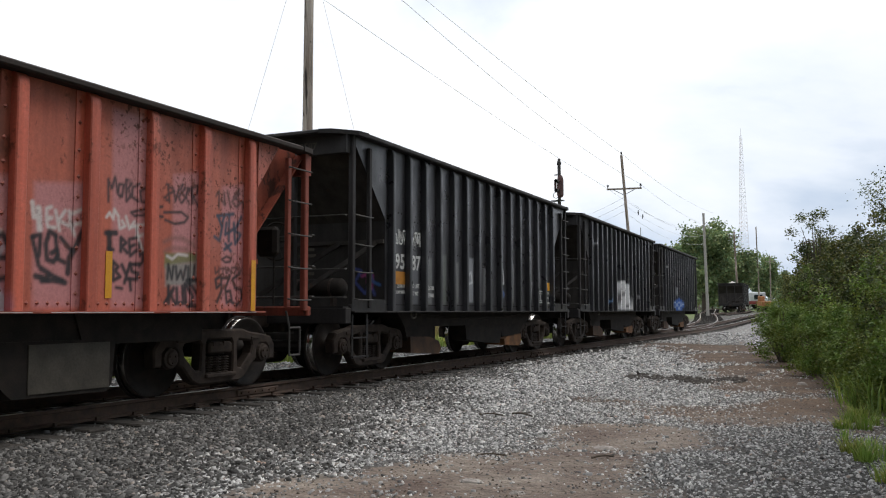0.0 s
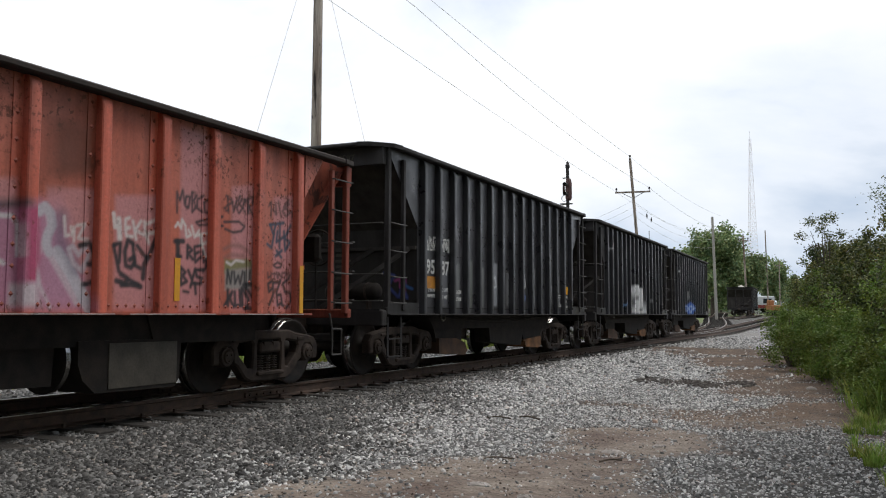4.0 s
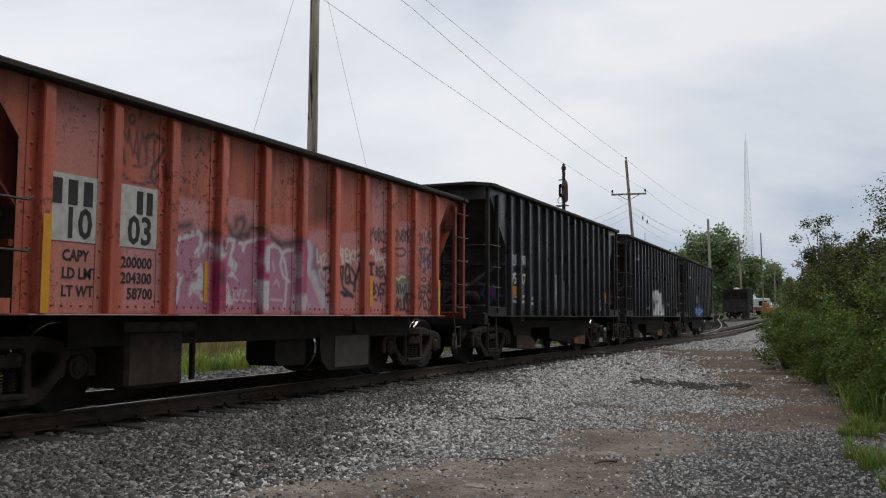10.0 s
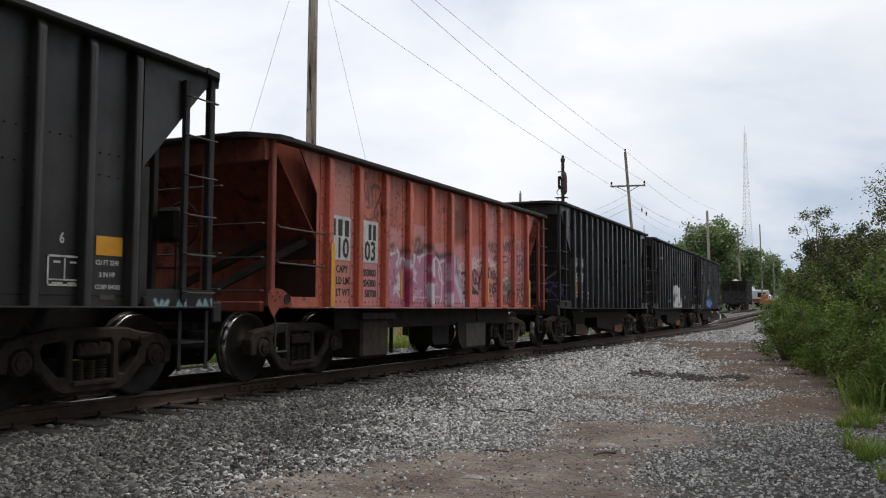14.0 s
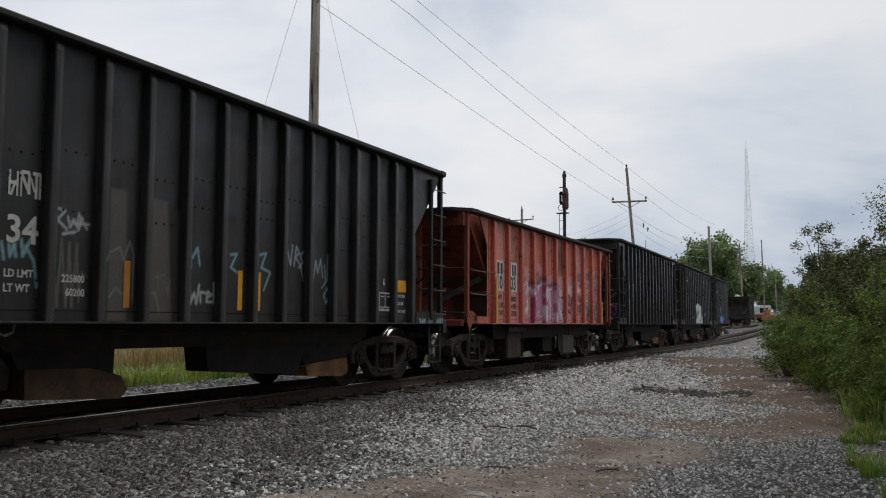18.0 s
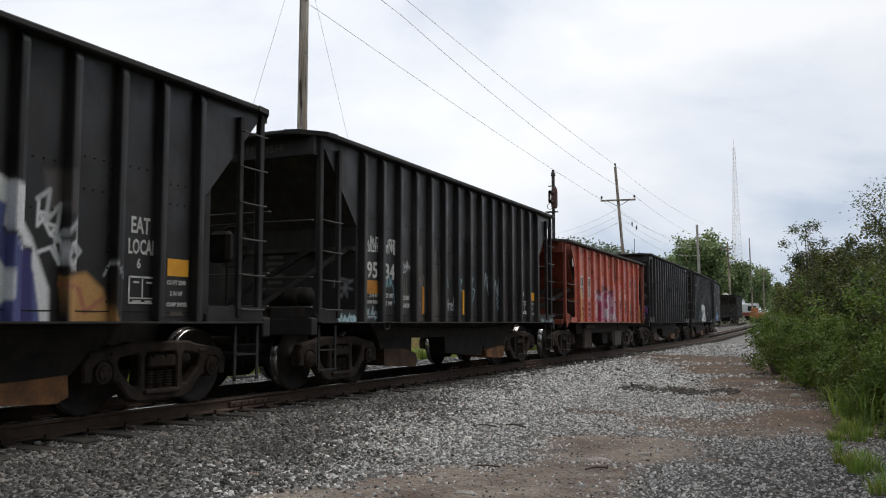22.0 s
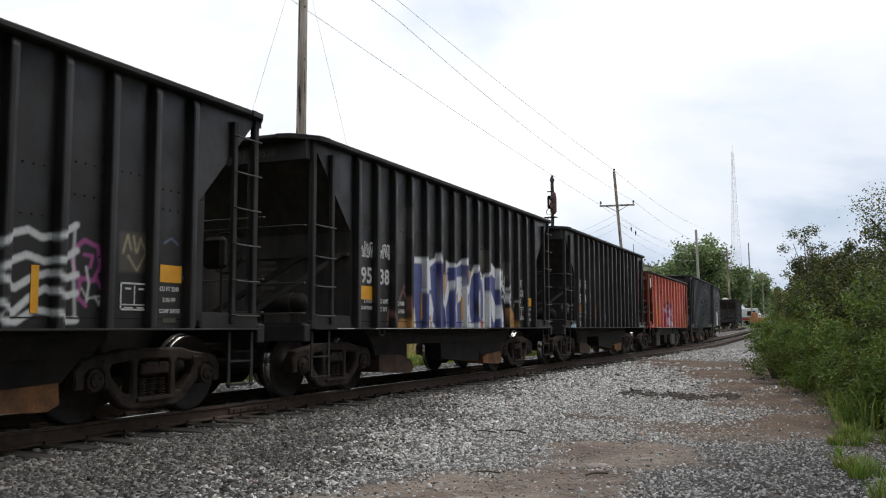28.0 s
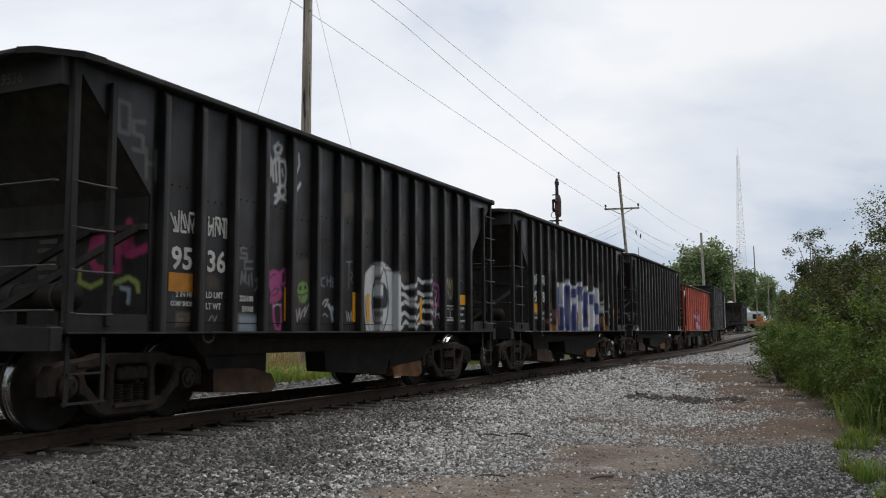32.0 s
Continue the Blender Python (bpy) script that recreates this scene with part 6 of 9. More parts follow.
s.line([(3.84, 2.15), (3.84, 1.84)], 0.045, (0.045, 0.065, 0.10), 0.025, 0.95)
s.line([(3.93, 2.06), (3.96, 1.81), (4.05, 1.93), (3.95, 1.97), (4.06, 2.15)], 0.045, (0.045, 0.065, 0.10), 0.025, 0.95)
s.line([(3.79, 2.05), (3.77, 1.91), (3.93, 1.99)], 0.045, (0.045, 0.065, 0.10), 0.025, 0.95)
s.line([(3.76, 1.73), (3.89, 1.81)], 0.045, (0.045, 0.065, 0.10), 0.025, 0.95)
s.line([(3.78, 1.8), (3.88, 1.72)], 0.045, (0.045, 0.065, 0.10), 0.025, 0.95)
s.line([(3.6, 1.51), (3.61, 1.44), (3.67, 1.48), (3.67, 1.51), (3.67, 1.44)], 0.026, (0.045, 0.03, 0.035), 0.025, 0.95)
s.line([(3.7, 1.5), (3.77, 1.5), (3.74, 1.5), (3.74, 1.45)], 0.026, (0.045, 0.03, 0.035), 0.025, 0.95)
s.line([(3.79, 1.52), (3.8, 1.45)], 0.026, (0.045, 0.03, 0.035), 0.025, 0.95)
s.line([(3.83, 1.45), (3.83, 1.52), (3.9, 1.45), (3.9, 1.52)], 0.026, (0.045, 0.03, 0.035), 0.025, 0.95)
s.line([(3.93, 1.52), (3.99, 1.52), (3.96, 1.45)], 0.026, (0.045, 0.03, 0.035), 0.025, 0.95)
s.line([(4.01, 1.52), (4.07, 1.5), (4.03, 1.45), (4.01, 1.52)], 0.026, (0.045, 0.03, 0.035), 0.025, 0.95)
s.line([(3.7, 1.41), (3.61, 1.37), (3.63, 1.27), (3.71, 1.32), (3.71, 1.4), (3.72, 1.24), (3.64, 1.1)], 0.042, INK, 0.025, 0.95)
s.line([(3.74, 1.39), (3.85, 1.4)], 0.042, INK, 0.025, 0.95)
s.line([(3.87, 1.42), (3.79, 1.27), (3.82, 1.1), (3.91, 1.14), (3.88, 1.24), (3.8, 1.23)], 0.042, INK, 0.025, 0.95)
s.line([(4.04, 1.45), (3.92, 1.38), (3.97, 1.28), (4.07, 1.26), (4.1, 1.17), (4, 1.07), (3.91, 1.11)], 0.042, INK, 0.025, 0.95)
s.line([(4.12, 1.28), (4.21, 1.21), (4.14, 1.14)], 0.042, INK, 0.025, 0.95)
end = Spray(22)
# Bulkhead stains, spread wider to put the recess's shade into the colour.
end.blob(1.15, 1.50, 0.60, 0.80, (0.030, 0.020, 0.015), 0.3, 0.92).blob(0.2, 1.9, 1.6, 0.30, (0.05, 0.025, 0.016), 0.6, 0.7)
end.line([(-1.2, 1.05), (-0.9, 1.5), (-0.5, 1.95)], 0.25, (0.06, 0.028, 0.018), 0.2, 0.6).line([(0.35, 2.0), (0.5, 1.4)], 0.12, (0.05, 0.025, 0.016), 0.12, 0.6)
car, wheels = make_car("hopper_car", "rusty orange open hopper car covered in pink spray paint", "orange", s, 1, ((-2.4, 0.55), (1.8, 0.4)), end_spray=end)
for y, w in ((-4.05, 0.65), (-3.22, 0.62)):
    panel(car, y, 1.68, w, 0.64, "white", name="number_board", label="white painted board with black stencil figures")
for y, w, n in ((-4.00, 0.55, 3), (-2.94, 0.28, 2)):
    for k in range(n):
        panel(car, y + k * w / n, 2.03, w / n * 0.6, 0.24, "ink", x=SHEET_X + 0.008)
lettering(car, "10", -3.87, 1.72, 0.41, "ink", 0.86, SHEET_X + 0.008)
lettering(car, "03", -3.06, 1.72, 0.41, "ink", 0.86, SHEET_X + 0.008)
for k, (a, b) in enumerate((("CAPY", "200000"), ("LD LMT", "204300"), ("LT WT", "58700"))):
    lettering(car, a, -3.86, 1.50 - 0.17 * k, 0.15, "ink", 0.85)
    lettering(car, b, -3.13 + (0.09 if k == 2 else 0), 1.47 - 0.16 * k, 0.16, "ink", 0.9)
panel(car, -4.195, 1.0, 0.09, 0.90, "yellow", x=SHEET_X + 0.134, name="reflector_bar")
panel(car, 4.11, 1.0, 0.08, 0.62, "yellow", x=SHEET_X + 0.134, name="reflector_bar")
yellow_bars(car, (-1.87, -0.15, 1.93), 1.13, 1.60)
for y, w in ((-4.3, 1.6), (-2.4, 3.4), (1.2, 1.3), (2.75, 1.5)):
    panel(car, y, 0.984, w, 0.007, "white", x=1.562, name="overspray_line")
TRAIN.append((car, wheels, -0.02))

# black cars behind it
s = Spray(31)
s.poly([(-2.26, 2.34), (-2.05, 2.34), (-2.01, 1.01), (-2.26, 1.01)], (0.085, 0.072, 0.062), 0.04, 0.9)
s.poly([(-1.72, 2.31), (-1.46, 2.3), (-1.35, 1.01), (-1.73, 1.01)], (0.085, 0.072, 0.062), 0.04, 0.9)
s.poly([(-1.34, 2.23), (-1.08, 2.16), (-1.05, 1.01), (-1.31, 1.01)], (0.06, 0.052, 0.047), 0.05, 0.7)
s.poly([(2.13, 1.61), (2.33, 1.61), (2.43, 1.1), (2.18, 1.1)], (0.045, 0.025, 0.022), 0.06, 0.6)
s.line([(-4.11, 1.19), (-4.05, 1.03), (-4, 1.19), (-3.93, 1.06), (-3.85, 1.18), (-3.76, 1.03), (-3.69, 1.16)], 0.03, (0.20, 0.36, 0.40), 0.02, 0.9)
s.line([(-4.82, 1.55), (-4.74, 1.62), (-4.77, 1.42), (-4.66, 1.58), (-4.64, 1.37), (-4.55, 1.56)], 0.04, (0.23, 0.24, 0.26), 0.03, 0.9)
s.line([(-4.6, 1.65), (-4.46, 1.6), (-4.53, 1.47)], 0.04, (0.23, 0.24, 0.26), 0.03, 0.9)
s.line([(-4.93, 1.02), (-4.87, 1.11), (-4.83, 0.98), (-4.78, 1.09), (-4.69, 0.98), (-4.64, 1.11), (-4.57, 0.99), (-4.5, 1.09)], 0.035, (0.24, 0.38, 0.42), 0.02, 0.95)
s.line([(4.57, 1.06), (4.63, 0.95), (4.67, 1.05)], 0.05, (0.30, 0.44, 0.48), 0.02, 0.95)
s.line([(4.76, 1.05), (4.71, 1), (4.78, 0.96), (4.7, 0.95)], 0.05, (0.30, 0.44, 0.48), 0.02, 0.95)
s.line([(4.89, 0.95), (4.94, 1.06), (4.99, 0.95)], 0.04, (0.30, 0.44, 0.48), 0.02, 0.95)
s.line([(5.03, 1.06), (5.04, 0.96), (5.1, 0.96)], 0.04, (0.30, 0.44, 0.48), 0.02, 0.95)
s.line([(5.2, 0.95), (5.26, 1.06), (5.32, 0.95), (5.36, 1.07), (5.42, 0.95)], 0.04, (0.30, 0.44, 0.48), 0.02, 0.95)
s.line([(5.46, 1.07), (5.51, 0.95), (5.56, 1.07), (5.62, 1.06), (5.62, 0.96), (5.54, 0.96)], 0.04, (0.30, 0.44, 0.48), 0.02, 0.95)
s.line([(-4.89, 1.07), (-4.96, 1.04), (-4.89, 1.01), (-4.94, 0.98)], 0.04, (0.36, 0.50, 0.55), 0.02, 0.95)
s.line([(-4.83, 0.98), (-4.78, 1.07), (-4.73, 0.98)], 0.04, (0.36, 0.50, 0.55), 0.02, 0.95)
s.line([(-4.66, 1.07), (-4.71, 1.02), (-4.64, 0.98)], 0.04, (0.36, 0.50, 0.55), 0.02, 0.95)
s.line([(-4.55, 1.07), (-4.61, 1.07), (-4.6, 0.98), (-4.53, 0.99)], 0.04, (0.36, 0.50, 0.55), 0.02, 0.95)
s.line([(-4.5, 0.98), (-4.51, 1.08), (-4.44, 1.04), (-4.49, 1.02), (-4.42, 0.98)], 0.04, (0.36, 0.50, 0.55), 0.02, 0.95)
s.line([(-4.11, 1.07), (-4.06, 1.22), (-3.99, 1.09)], 0.035, (0.40, 0.46, 0.48), 0.02, 0.9)
s.line([(-3.96, 1.19), (-3.97, 1.07), (-3.87, 1.09)], 0.035, (0.40, 0.46, 0.48), 0.02, 0.9)
s.line([(-3.83, 1.23), (-3.85, 1.07), (-3.75, 1.16), (-3.8, 1.09), (-3.66, 1.06)], 0.035, (0.40, 0.46, 0.48), 0.02, 0.9)
s.line([(-2.92, 1.88), (-2.93, 2.06), (-2.81, 2.04), (-2.9, 1.95), (-2.79, 1.87)], 0.026, (0.42, 0.44, 0.45), 0.02, 0.92)
s.line([(-2.78, 1.99), (-2.75, 1.89), (-2.71, 1.97), (-2.67, 1.9), (-2.65, 2.03)], 0.026, (0.42, 0.44, 0.45), 0.02, 0.92)
s.line([(-2.65, 1.87), (-2.62, 2.0), (-2.55, 1.89)], 0.026, (0.42, 0.44, 0.45), 0.02, 0.92)
s.line([(-2.7, 1.93), (-2.52, 1.94)], 0.026, (0.42, 0.44, 0.45), 0.02, 0.92)
s.line([(-2.83, 1.82), (-2.69, 1.85)], 0.026, (0.42, 0.44, 0.45), 0.02, 0.92)
s.line([(-2.92, 1.74), (-2.92, 1.46), (-2.87, 1.13), (-2.84, 1.77), (-2.77, 1.13), (-2.75, 1.75), (-2.7, 1.13), (-2.66, 1.74), (-2.62, 1.18), (-2.59, 1.47), (-2.53, 1.43)], 0.022, (0.15, 0.132, 0.11), 0.02, 0.8)
s.line([(-3.48, 1.69), (-3.45, 1.54)], 0.03, (0.20, 0.36, 0.40), 0.02, 0.92)
s.line([(-3.41, 1.71), (-3.39, 1.57), (-3.35, 1.7), (-3.33, 1.57)], 0.03, (0.20, 0.36, 0.40), 0.02, 0.92)
s.line([(-3.28, 1.73), (-3.26, 1.58), (-3.18, 1.74)], 0.03, (0.20, 0.36, 0.40), 0.02, 0.92)
s.line([(-3.23, 1.67), (-3.14, 1.54), (-3.1, 1.31)], 0.03, (0.20, 0.36, 0.40), 0.02, 0.92)
s.line([(-1.08, 1.83), (-1.06, 1.61)], 0.03, (0.20, 0.36, 0.40), 0.02, 0.92)
s.line([(-1.04, 1.72), (-0.96, 1.84), (-0.92, 1.64)], 0.03, (0.20, 0.36, 0.40), 0.02, 0.92)
s.line([(-0.38, 1.8), (-0.26, 1.82), (-0.37, 1.65), (-0.2, 1.57)], 0.03, (0.20, 0.36, 0.40), 0.02, 0.92)
s.line([(0.19, 1.84), (0.32, 1.87), (0.22, 1.68), (0.41, 1.63), (0.28, 1.4)], 0.03, (0.20, 0.36, 0.40), 0.02, 0.92)
s.line([(1.74, 1.48), (1.83, 1.38), (1.72, 1.27), (1.66, 1.37), (1.74, 1.48)], 0.03, (0.20, 0.36, 0.40), 0.02, 0.92)
s.line([(-1.08, 1.44), (-1.06, 1.2), (-1.0, 1.33), (-0.96, 1.2), (-0.92, 1.42)], 0.028, (0.42, 0.44, 0.45), 0.02, 0.92)
s.line([(-0.89, 1.22), (-0.9, 1.34), (-0.81, 1.33)], 0.028, (0.42, 0.44, 0.45), 0.02, 0.92)
s.line([(-0.79, 1.28), (-0.7, 1.31), (-0.77, 1.35), (-0.79, 1.23), (-0.69, 1.23)], 0.028, (0.42, 0.44, 0.45), 0.02, 0.92)
s.line([(-0.67, 1.45), (-0.66, 1.21)], 0.028, (0.42, 0.44, 0.45), 0.02, 0.92)
s.line([(-0.56, 1.37), (-0.65, 1.29), (-0.56, 1.21)], 0.028, (0.42, 0.44, 0.45), 0.02, 0.92)
s.line([(0.74, 1.71), (0.75, 2.01), (0.85, 1.75), (0.89, 2.02)], 0.026, (0.30, 0.36, 0.38), 0.02, 0.92)
s.line([(0.93, 1.75), (0.98, 2.01), (1.05, 1.93), (0.96, 1.87), (1.11, 1.73)], 0.026, (0.30, 0.36, 0.38), 0.02, 0.92)
s.line([(1.16, 1.95), (1.06, 1.9), (1.13, 1.8), (1.04, 1.73)], 0.026, (0.30, 0.36, 0.38), 0.02, 0.92)
s.line([(1.08, 1.73), (1.16, 1.56)], 0.026, (0.30, 0.36, 0.38), 0.02, 0.92)
s.line([(1.38, 1.54), (1.45, 1.85), (1.5, 1.68), (1.57, 1.88), (1.63, 1.62)], 0.026, (0.30, 0.36, 0.38), 0.02, 0.92)
s.line([(1.67, 1.8), (1.7, 1.59)], 0.026, (0.30, 0.36, 0.38), 0.02, 0.92)
s.line([(1.75, 1.95), (1.74, 1.59), (1.61, 1.48)], 0.026, (0.30, 0.36, 0.38), 0.02, 0.92)
s.line([(-2.33, 1.19), (-2.34, 1.49), (-2.25, 1.69), (-2.12, 1.75), (-2.05, 1.6)], 0.018, (0.22, 0.21, 0.20), 0.02, 0.7)
s.line([(-2.05, 1.66), (-1.99, 1.82), (-1.93, 1.69), (-1.93, 1.19)], 0.018, (0.22, 0.21, 0.20), 0.02, 0.7)
s.line([(-1.79, 1.12), (-1.72, 1.28), (-1.61, 1.31), (-1.54, 1.09)], 0.018, (0.22, 0.21, 0.20), 0.02, 0.7)
s.line([(-2.24, 1.24), (-2.16, 1.34), (-2.07, 1.27)], 0.018, (0.22, 0.21, 0.20), 0.02, 0.7)
s.line([(-1.58, 1.52), (-1.55, 1.28)], 0.015, (0.16, 0.15, 0.14), 0.02, 0.7)
s.line([(-1.62, 1.47), (-1.48, 1.5)], 0.015, (0.16, 0.15, 0.14), 0.02, 0.7)
s.line([(-1.45, 1.42), (-1.42, 1.29), (-1.39, 1.45)], 0.015, (0.16, 0.15, 0.14), 0.02, 0.7)
s.over_stakes()
end = Spray(32)
end.line([(1.22, 1.66), (1.09, 1.63), (1.08, 1.54), (1.26, 1.51), (1.21, 1.38), (1.12, 1.46)], 0.035, (0.30, 0.30, 0.31), 0.03, 0.9)
end.line([(1.15, 1.58), (1.15, 1.35)], 0.035, (0.30, 0.30, 0.31), 0.03, 0.9)
end.line([(1.26, 1.61), (1.31, 1.38)], 0.035, (0.30, 0.30, 0.31), 0.03, 0.9)
end.line([(1.4, 1.63), (1.26, 1.54), (1.39, 1.49)], 0.035, (0.30, 0.30, 0.31), 0.03, 0.9)
end.line([(1.2, 1.66), (1.38, 1.62)], 0.03, (0.30, 0.30, 0.31), 0.03, 0.9)
car, wheels = make_car("hopper_car", "weathered black open hopper car with grey primer patches and pale tags", "black", s, 1, end_spray=end, paint="lighter_black")
marks_black(car, ("95", "34"), ("225800", "60200"))
lettering(car, "6", 3.36, 1.59, 0.14, squash=0.85)
yellow_bars(car, (-0.24, 0.12), 1.14, 1.62)
panel(car, -2.06, 1.14, 0.085, 0.48, "amber", x=SHEET_X + 0.005, name="reflector_bar")
TRAIN.append((car, wheels, -12.10))

s = Spray(41)
s.poly([(-2.74, 2.87), (-2.56, 3.06), (-2.36, 3.04), (-2.21, 2.59), (-2.71, 2.44)], (0.06, 0.055, 0.05), 0.06, 0.8)
s.poly([(-2.9, 2.47), (-2.52, 2.5), (-2.48, 2.11), (-2.88, 2.03)], (0.05, 0.045, 0.042), 0.06, 0.8)
s.blob(-2.55, 0.94, 0.4, 0.225, SAND, 0.25, 0.9)
s.poly([(-2.43, 1.33), (-2.24, 1.31), (-2.23, 0.99), (-2.49, 0.99)], (0.40, 0.24, 0.08), 0.05, 0.95)
s.line([(-2.73, 1.47), (-2.61, 1.63), (-2.48, 1.51), (-2.45, 1.27)], 0.05, (0.26, 0.13, 0.11), 0.03, 0.8)
s.blob(-2.56, 1.69, 0.055, 0.05, (0.30, 0.15, 0.12), 0.2, 0.7)
s.line([(-3.17, 1.06), (-3.11, 1.28), (-2.99, 1.11), (-2.87, 1.14)], 0.06, (0.24, 0.12, 0.11), 0.03, 0.7)
s.poly([(-2.23, 0.99), (-2.28, 2.22), (-1.81, 2.24), (-1.74, 2.15), (-1.74, 1.65), (-1.65, 1.66), (-1.63, 2.19), (-1.34, 2.26), (-1.27, 2.37), (-1.18, 2.25), (-1.04, 2.23), (-1.03, 1.94), (-0.91, 1.53), (-0.84, 1.96), (-0.83, 2.26), (-0.68, 2.22), (-0.55, 2.2), (-0.36, 2.19), (-0.18, 2.29), (0.03, 2.37), (0.24, 2.25), (0.25, 1.92), (0.38, 2.07), (0.56, 2.26), (0.82, 2.22), (1.02, 2.06), (1.18, 2.14), (1.36, 2.25), (1.48, 2.38), (1.88, 2.21), (1.88, 1.98), (2.03, 1.76), (2.24, 1.3), (2.25, 0.98)], (0.68, 0.685, 0.70), 0.05, 0.97)
s.poly([(-1.74, 1.67), (-1.73, 1.81), (-1.66, 1.94), (-1.61, 1.74), (-1.69, 1.68)], (0.40, 0.25, 0.11), 0.03, 1.0)
s.poly([(-2.2, 2.12), (-1.88, 2.13), (-1.89, 1.64), (-1.82, 1.59), (-1.65, 1.57), (-1.64, 1.41), (-1.78, 1.32), (-1.7, 1.21), (-1.63, 1.16), (-1.64, 0.99), (-2.1, 0.99), (-2.18, 1.41), (-2.21, 1.83)], (0.080, 0.095, 0.24), 0.03, 1.0)
s.poly([(-1.82, 1.59), (-1.65, 1.6), (-1.64, 1.41), (-1.81, 1.37)], (0.036, 0.030, 0.135), 0.03, 1.0)
s.poly([(-1.82, 1.26), (-1.65, 1.21), (-1.62, 0.99), (-1.83, 0.99)], (0.036, 0.030, 0.135), 0.03, 1.0)
s.line([(-1.89, 2.05), (-1.88, 1.7)], 0.025, (0.036, 0.030, 0.135), 0.025, 0.95)
s.poly([(-1.54, 2.09), (-1.28, 2.21), (-1.24, 0.99), (-1.29, 0.99), (-1.43, 1.13), (-1.38, 1.33), (-1.5, 1.61), (-1.63, 1.57), (-1.64, 1.67), (-1.49, 1.68)], (0.080, 0.095, 0.24), 0.03, 1.0)
# Indigo over the stakes: shade on their turned sides put into the blue.
s.poly([(-1.28, 2.21), (-1.18, 2.19), (-1.03, 2.09), (-1, 1.76), (-0.99, 0.99), (-1.24, 0.99)], (0.036, 0.030, 0.135), 0.03, 1.0)
s.poly([(-1.01, 1.52), (-0.88, 1.35), (-0.81, 1.08), (-0.84, 0.99), (-0.99, 0.99)], (0.036, 0.030, 0.135), 0.03, 1.0)
s.poly([(-1.6, 1.18), (-1.49, 1.23), (-1.48, 1.13), (-1.54, 1.13)], (0.40, 0.25, 0.11), 0.03, 1.0)
s.poly([(-1.52, 1.1), (-1.45, 1.1), (-1.46, 0.99), (-1.52, 0.99)], (0.40, 0.25, 0.11), 0.03, 1.0)
s.poly([(-0.97, 1.97), (-0.87, 2.04), (-0.83, 1.84), (-0.89, 1.5), (-0.94, 1.65)], (0.40, 0.25, 0.11), 0.03, 1.0)
s.line([(-0.84, 2.14), (-0.8, 1.84), (-0.86, 1.65)], 0.03, (0.32, 0.10, 0.10), 0.025, 0.95)
s.poly([(-0.78, 2.12), (-0.56, 2.16), (-0.55, 1.61), (-0.61, 1.36), (-0.53, 1.11), (-0.54, 0.99), (-0.79, 0.99), (-0.85, 1.35), (-0.74, 1.54), (-0.62, 1.79), (-0.64, 1.88), (-0.76, 1.87)], (0.080, 0.095, 0.24), 0.03, 1.0)
s.poly([(-0.56, 2.16), (-0.35, 2.18), (-0.33, 1.75), (-0.48, 1.64), (-0.54, 1.55)], (0.036, 0.030, 0.135), 0.03, 1.0)
s.poly([(-0.43, 1.43), (-0.35, 1.62), (-0.25, 1.69), (-0.27, 1.53), (-0.33, 1.24), (-0.41, 1.24)], (0.40, 0.25, 0.11), 0.03, 1.0)
s.poly([(-0.53, 1.11), (-0.31, 1.11), (-0.31, 0.99), (-0.52, 0.99)], (0.036, 0.030, 0.135), 0.03, 1.0)
s.poly([(-0.34, 2.16), (-0.06, 2.24), (-0.05, 2), (-0.33, 1.97)], (0.080, 0.095, 0.24), 0.03, 1.0)
s.poly([(-0.06, 2.23), (0.22, 2.2), (0.23, 1.84), (-0.05, 1.82)], (0.036, 0.030, 0.135), 0.03, 1.0)
s.poly([(-0.31, 1.46), (-0.11, 1.54), (-0.09, 0.99), (-0.3, 0.99)], (0.080, 0.095, 0.24), 0.03, 1.0)
s.poly([(-0.01, 1.65), (0.24, 1.67), (0.24, 1.49), (-0.01, 1.44)], (0.036, 0.030, 0.135), 0.03, 1.0)
s.poly([(0, 1.21), (0.25, 1.25), (0.26, 0.99), (0.01, 0.99)], (0.036, 0.030, 0.135), 0.03, 1.0)
s.poly([(0.24, 2.16), (0.41, 2.11), (0.29, 1.79)], (0.40, 0.25, 0.11), 0.03, 1.0)
s.poly([(0.42, 2), (0.57, 2.12), (0.77, 2.14), (0.95, 1.98), (1.03, 1.63), (1.02, 1.2), (0.91, 1.09), (0.41, 1.09), (0.33, 1.25), (0.3, 1.66)], (0.080, 0.095, 0.24), 0.03, 1.0)
s.poly([(0.58, 1.74), (0.8, 1.79), (0.81, 1.2), (0.68, 1.12), (0.57, 1.26)], (0.68, 0.685, 0.70), 0.03, 1.0)
s.poly([(0.61, 1.47), (0.71, 1.56), (0.78, 1.54), (0.79, 1.2), (0.72, 1.16), (0.62, 1.23)], (0.45, 0.29, 0.08), 0.03, 1.0)
s.poly([(0.57, 2.12), (0.77, 2.14), (0.77, 1.79), (0.58, 1.74)], (0.036, 0.030, 0.135), 0.03, 1.0)
s.line([(0.53, 1.67), (0.57, 1.26), (0.63, 1.12)], 0.025, INK, 0.025, 0.95)
s.line([(0.97, 1.95), (1.03, 1.63), (1.02, 1.2)], 0.025, INK, 0.025, 0.95)
s.poly([(0.85, 1.13), (1.05, 1.16), (1.03, 1), (0.89, 1)], (0.30, 0.08, 0.07), 0.03, 1.0)
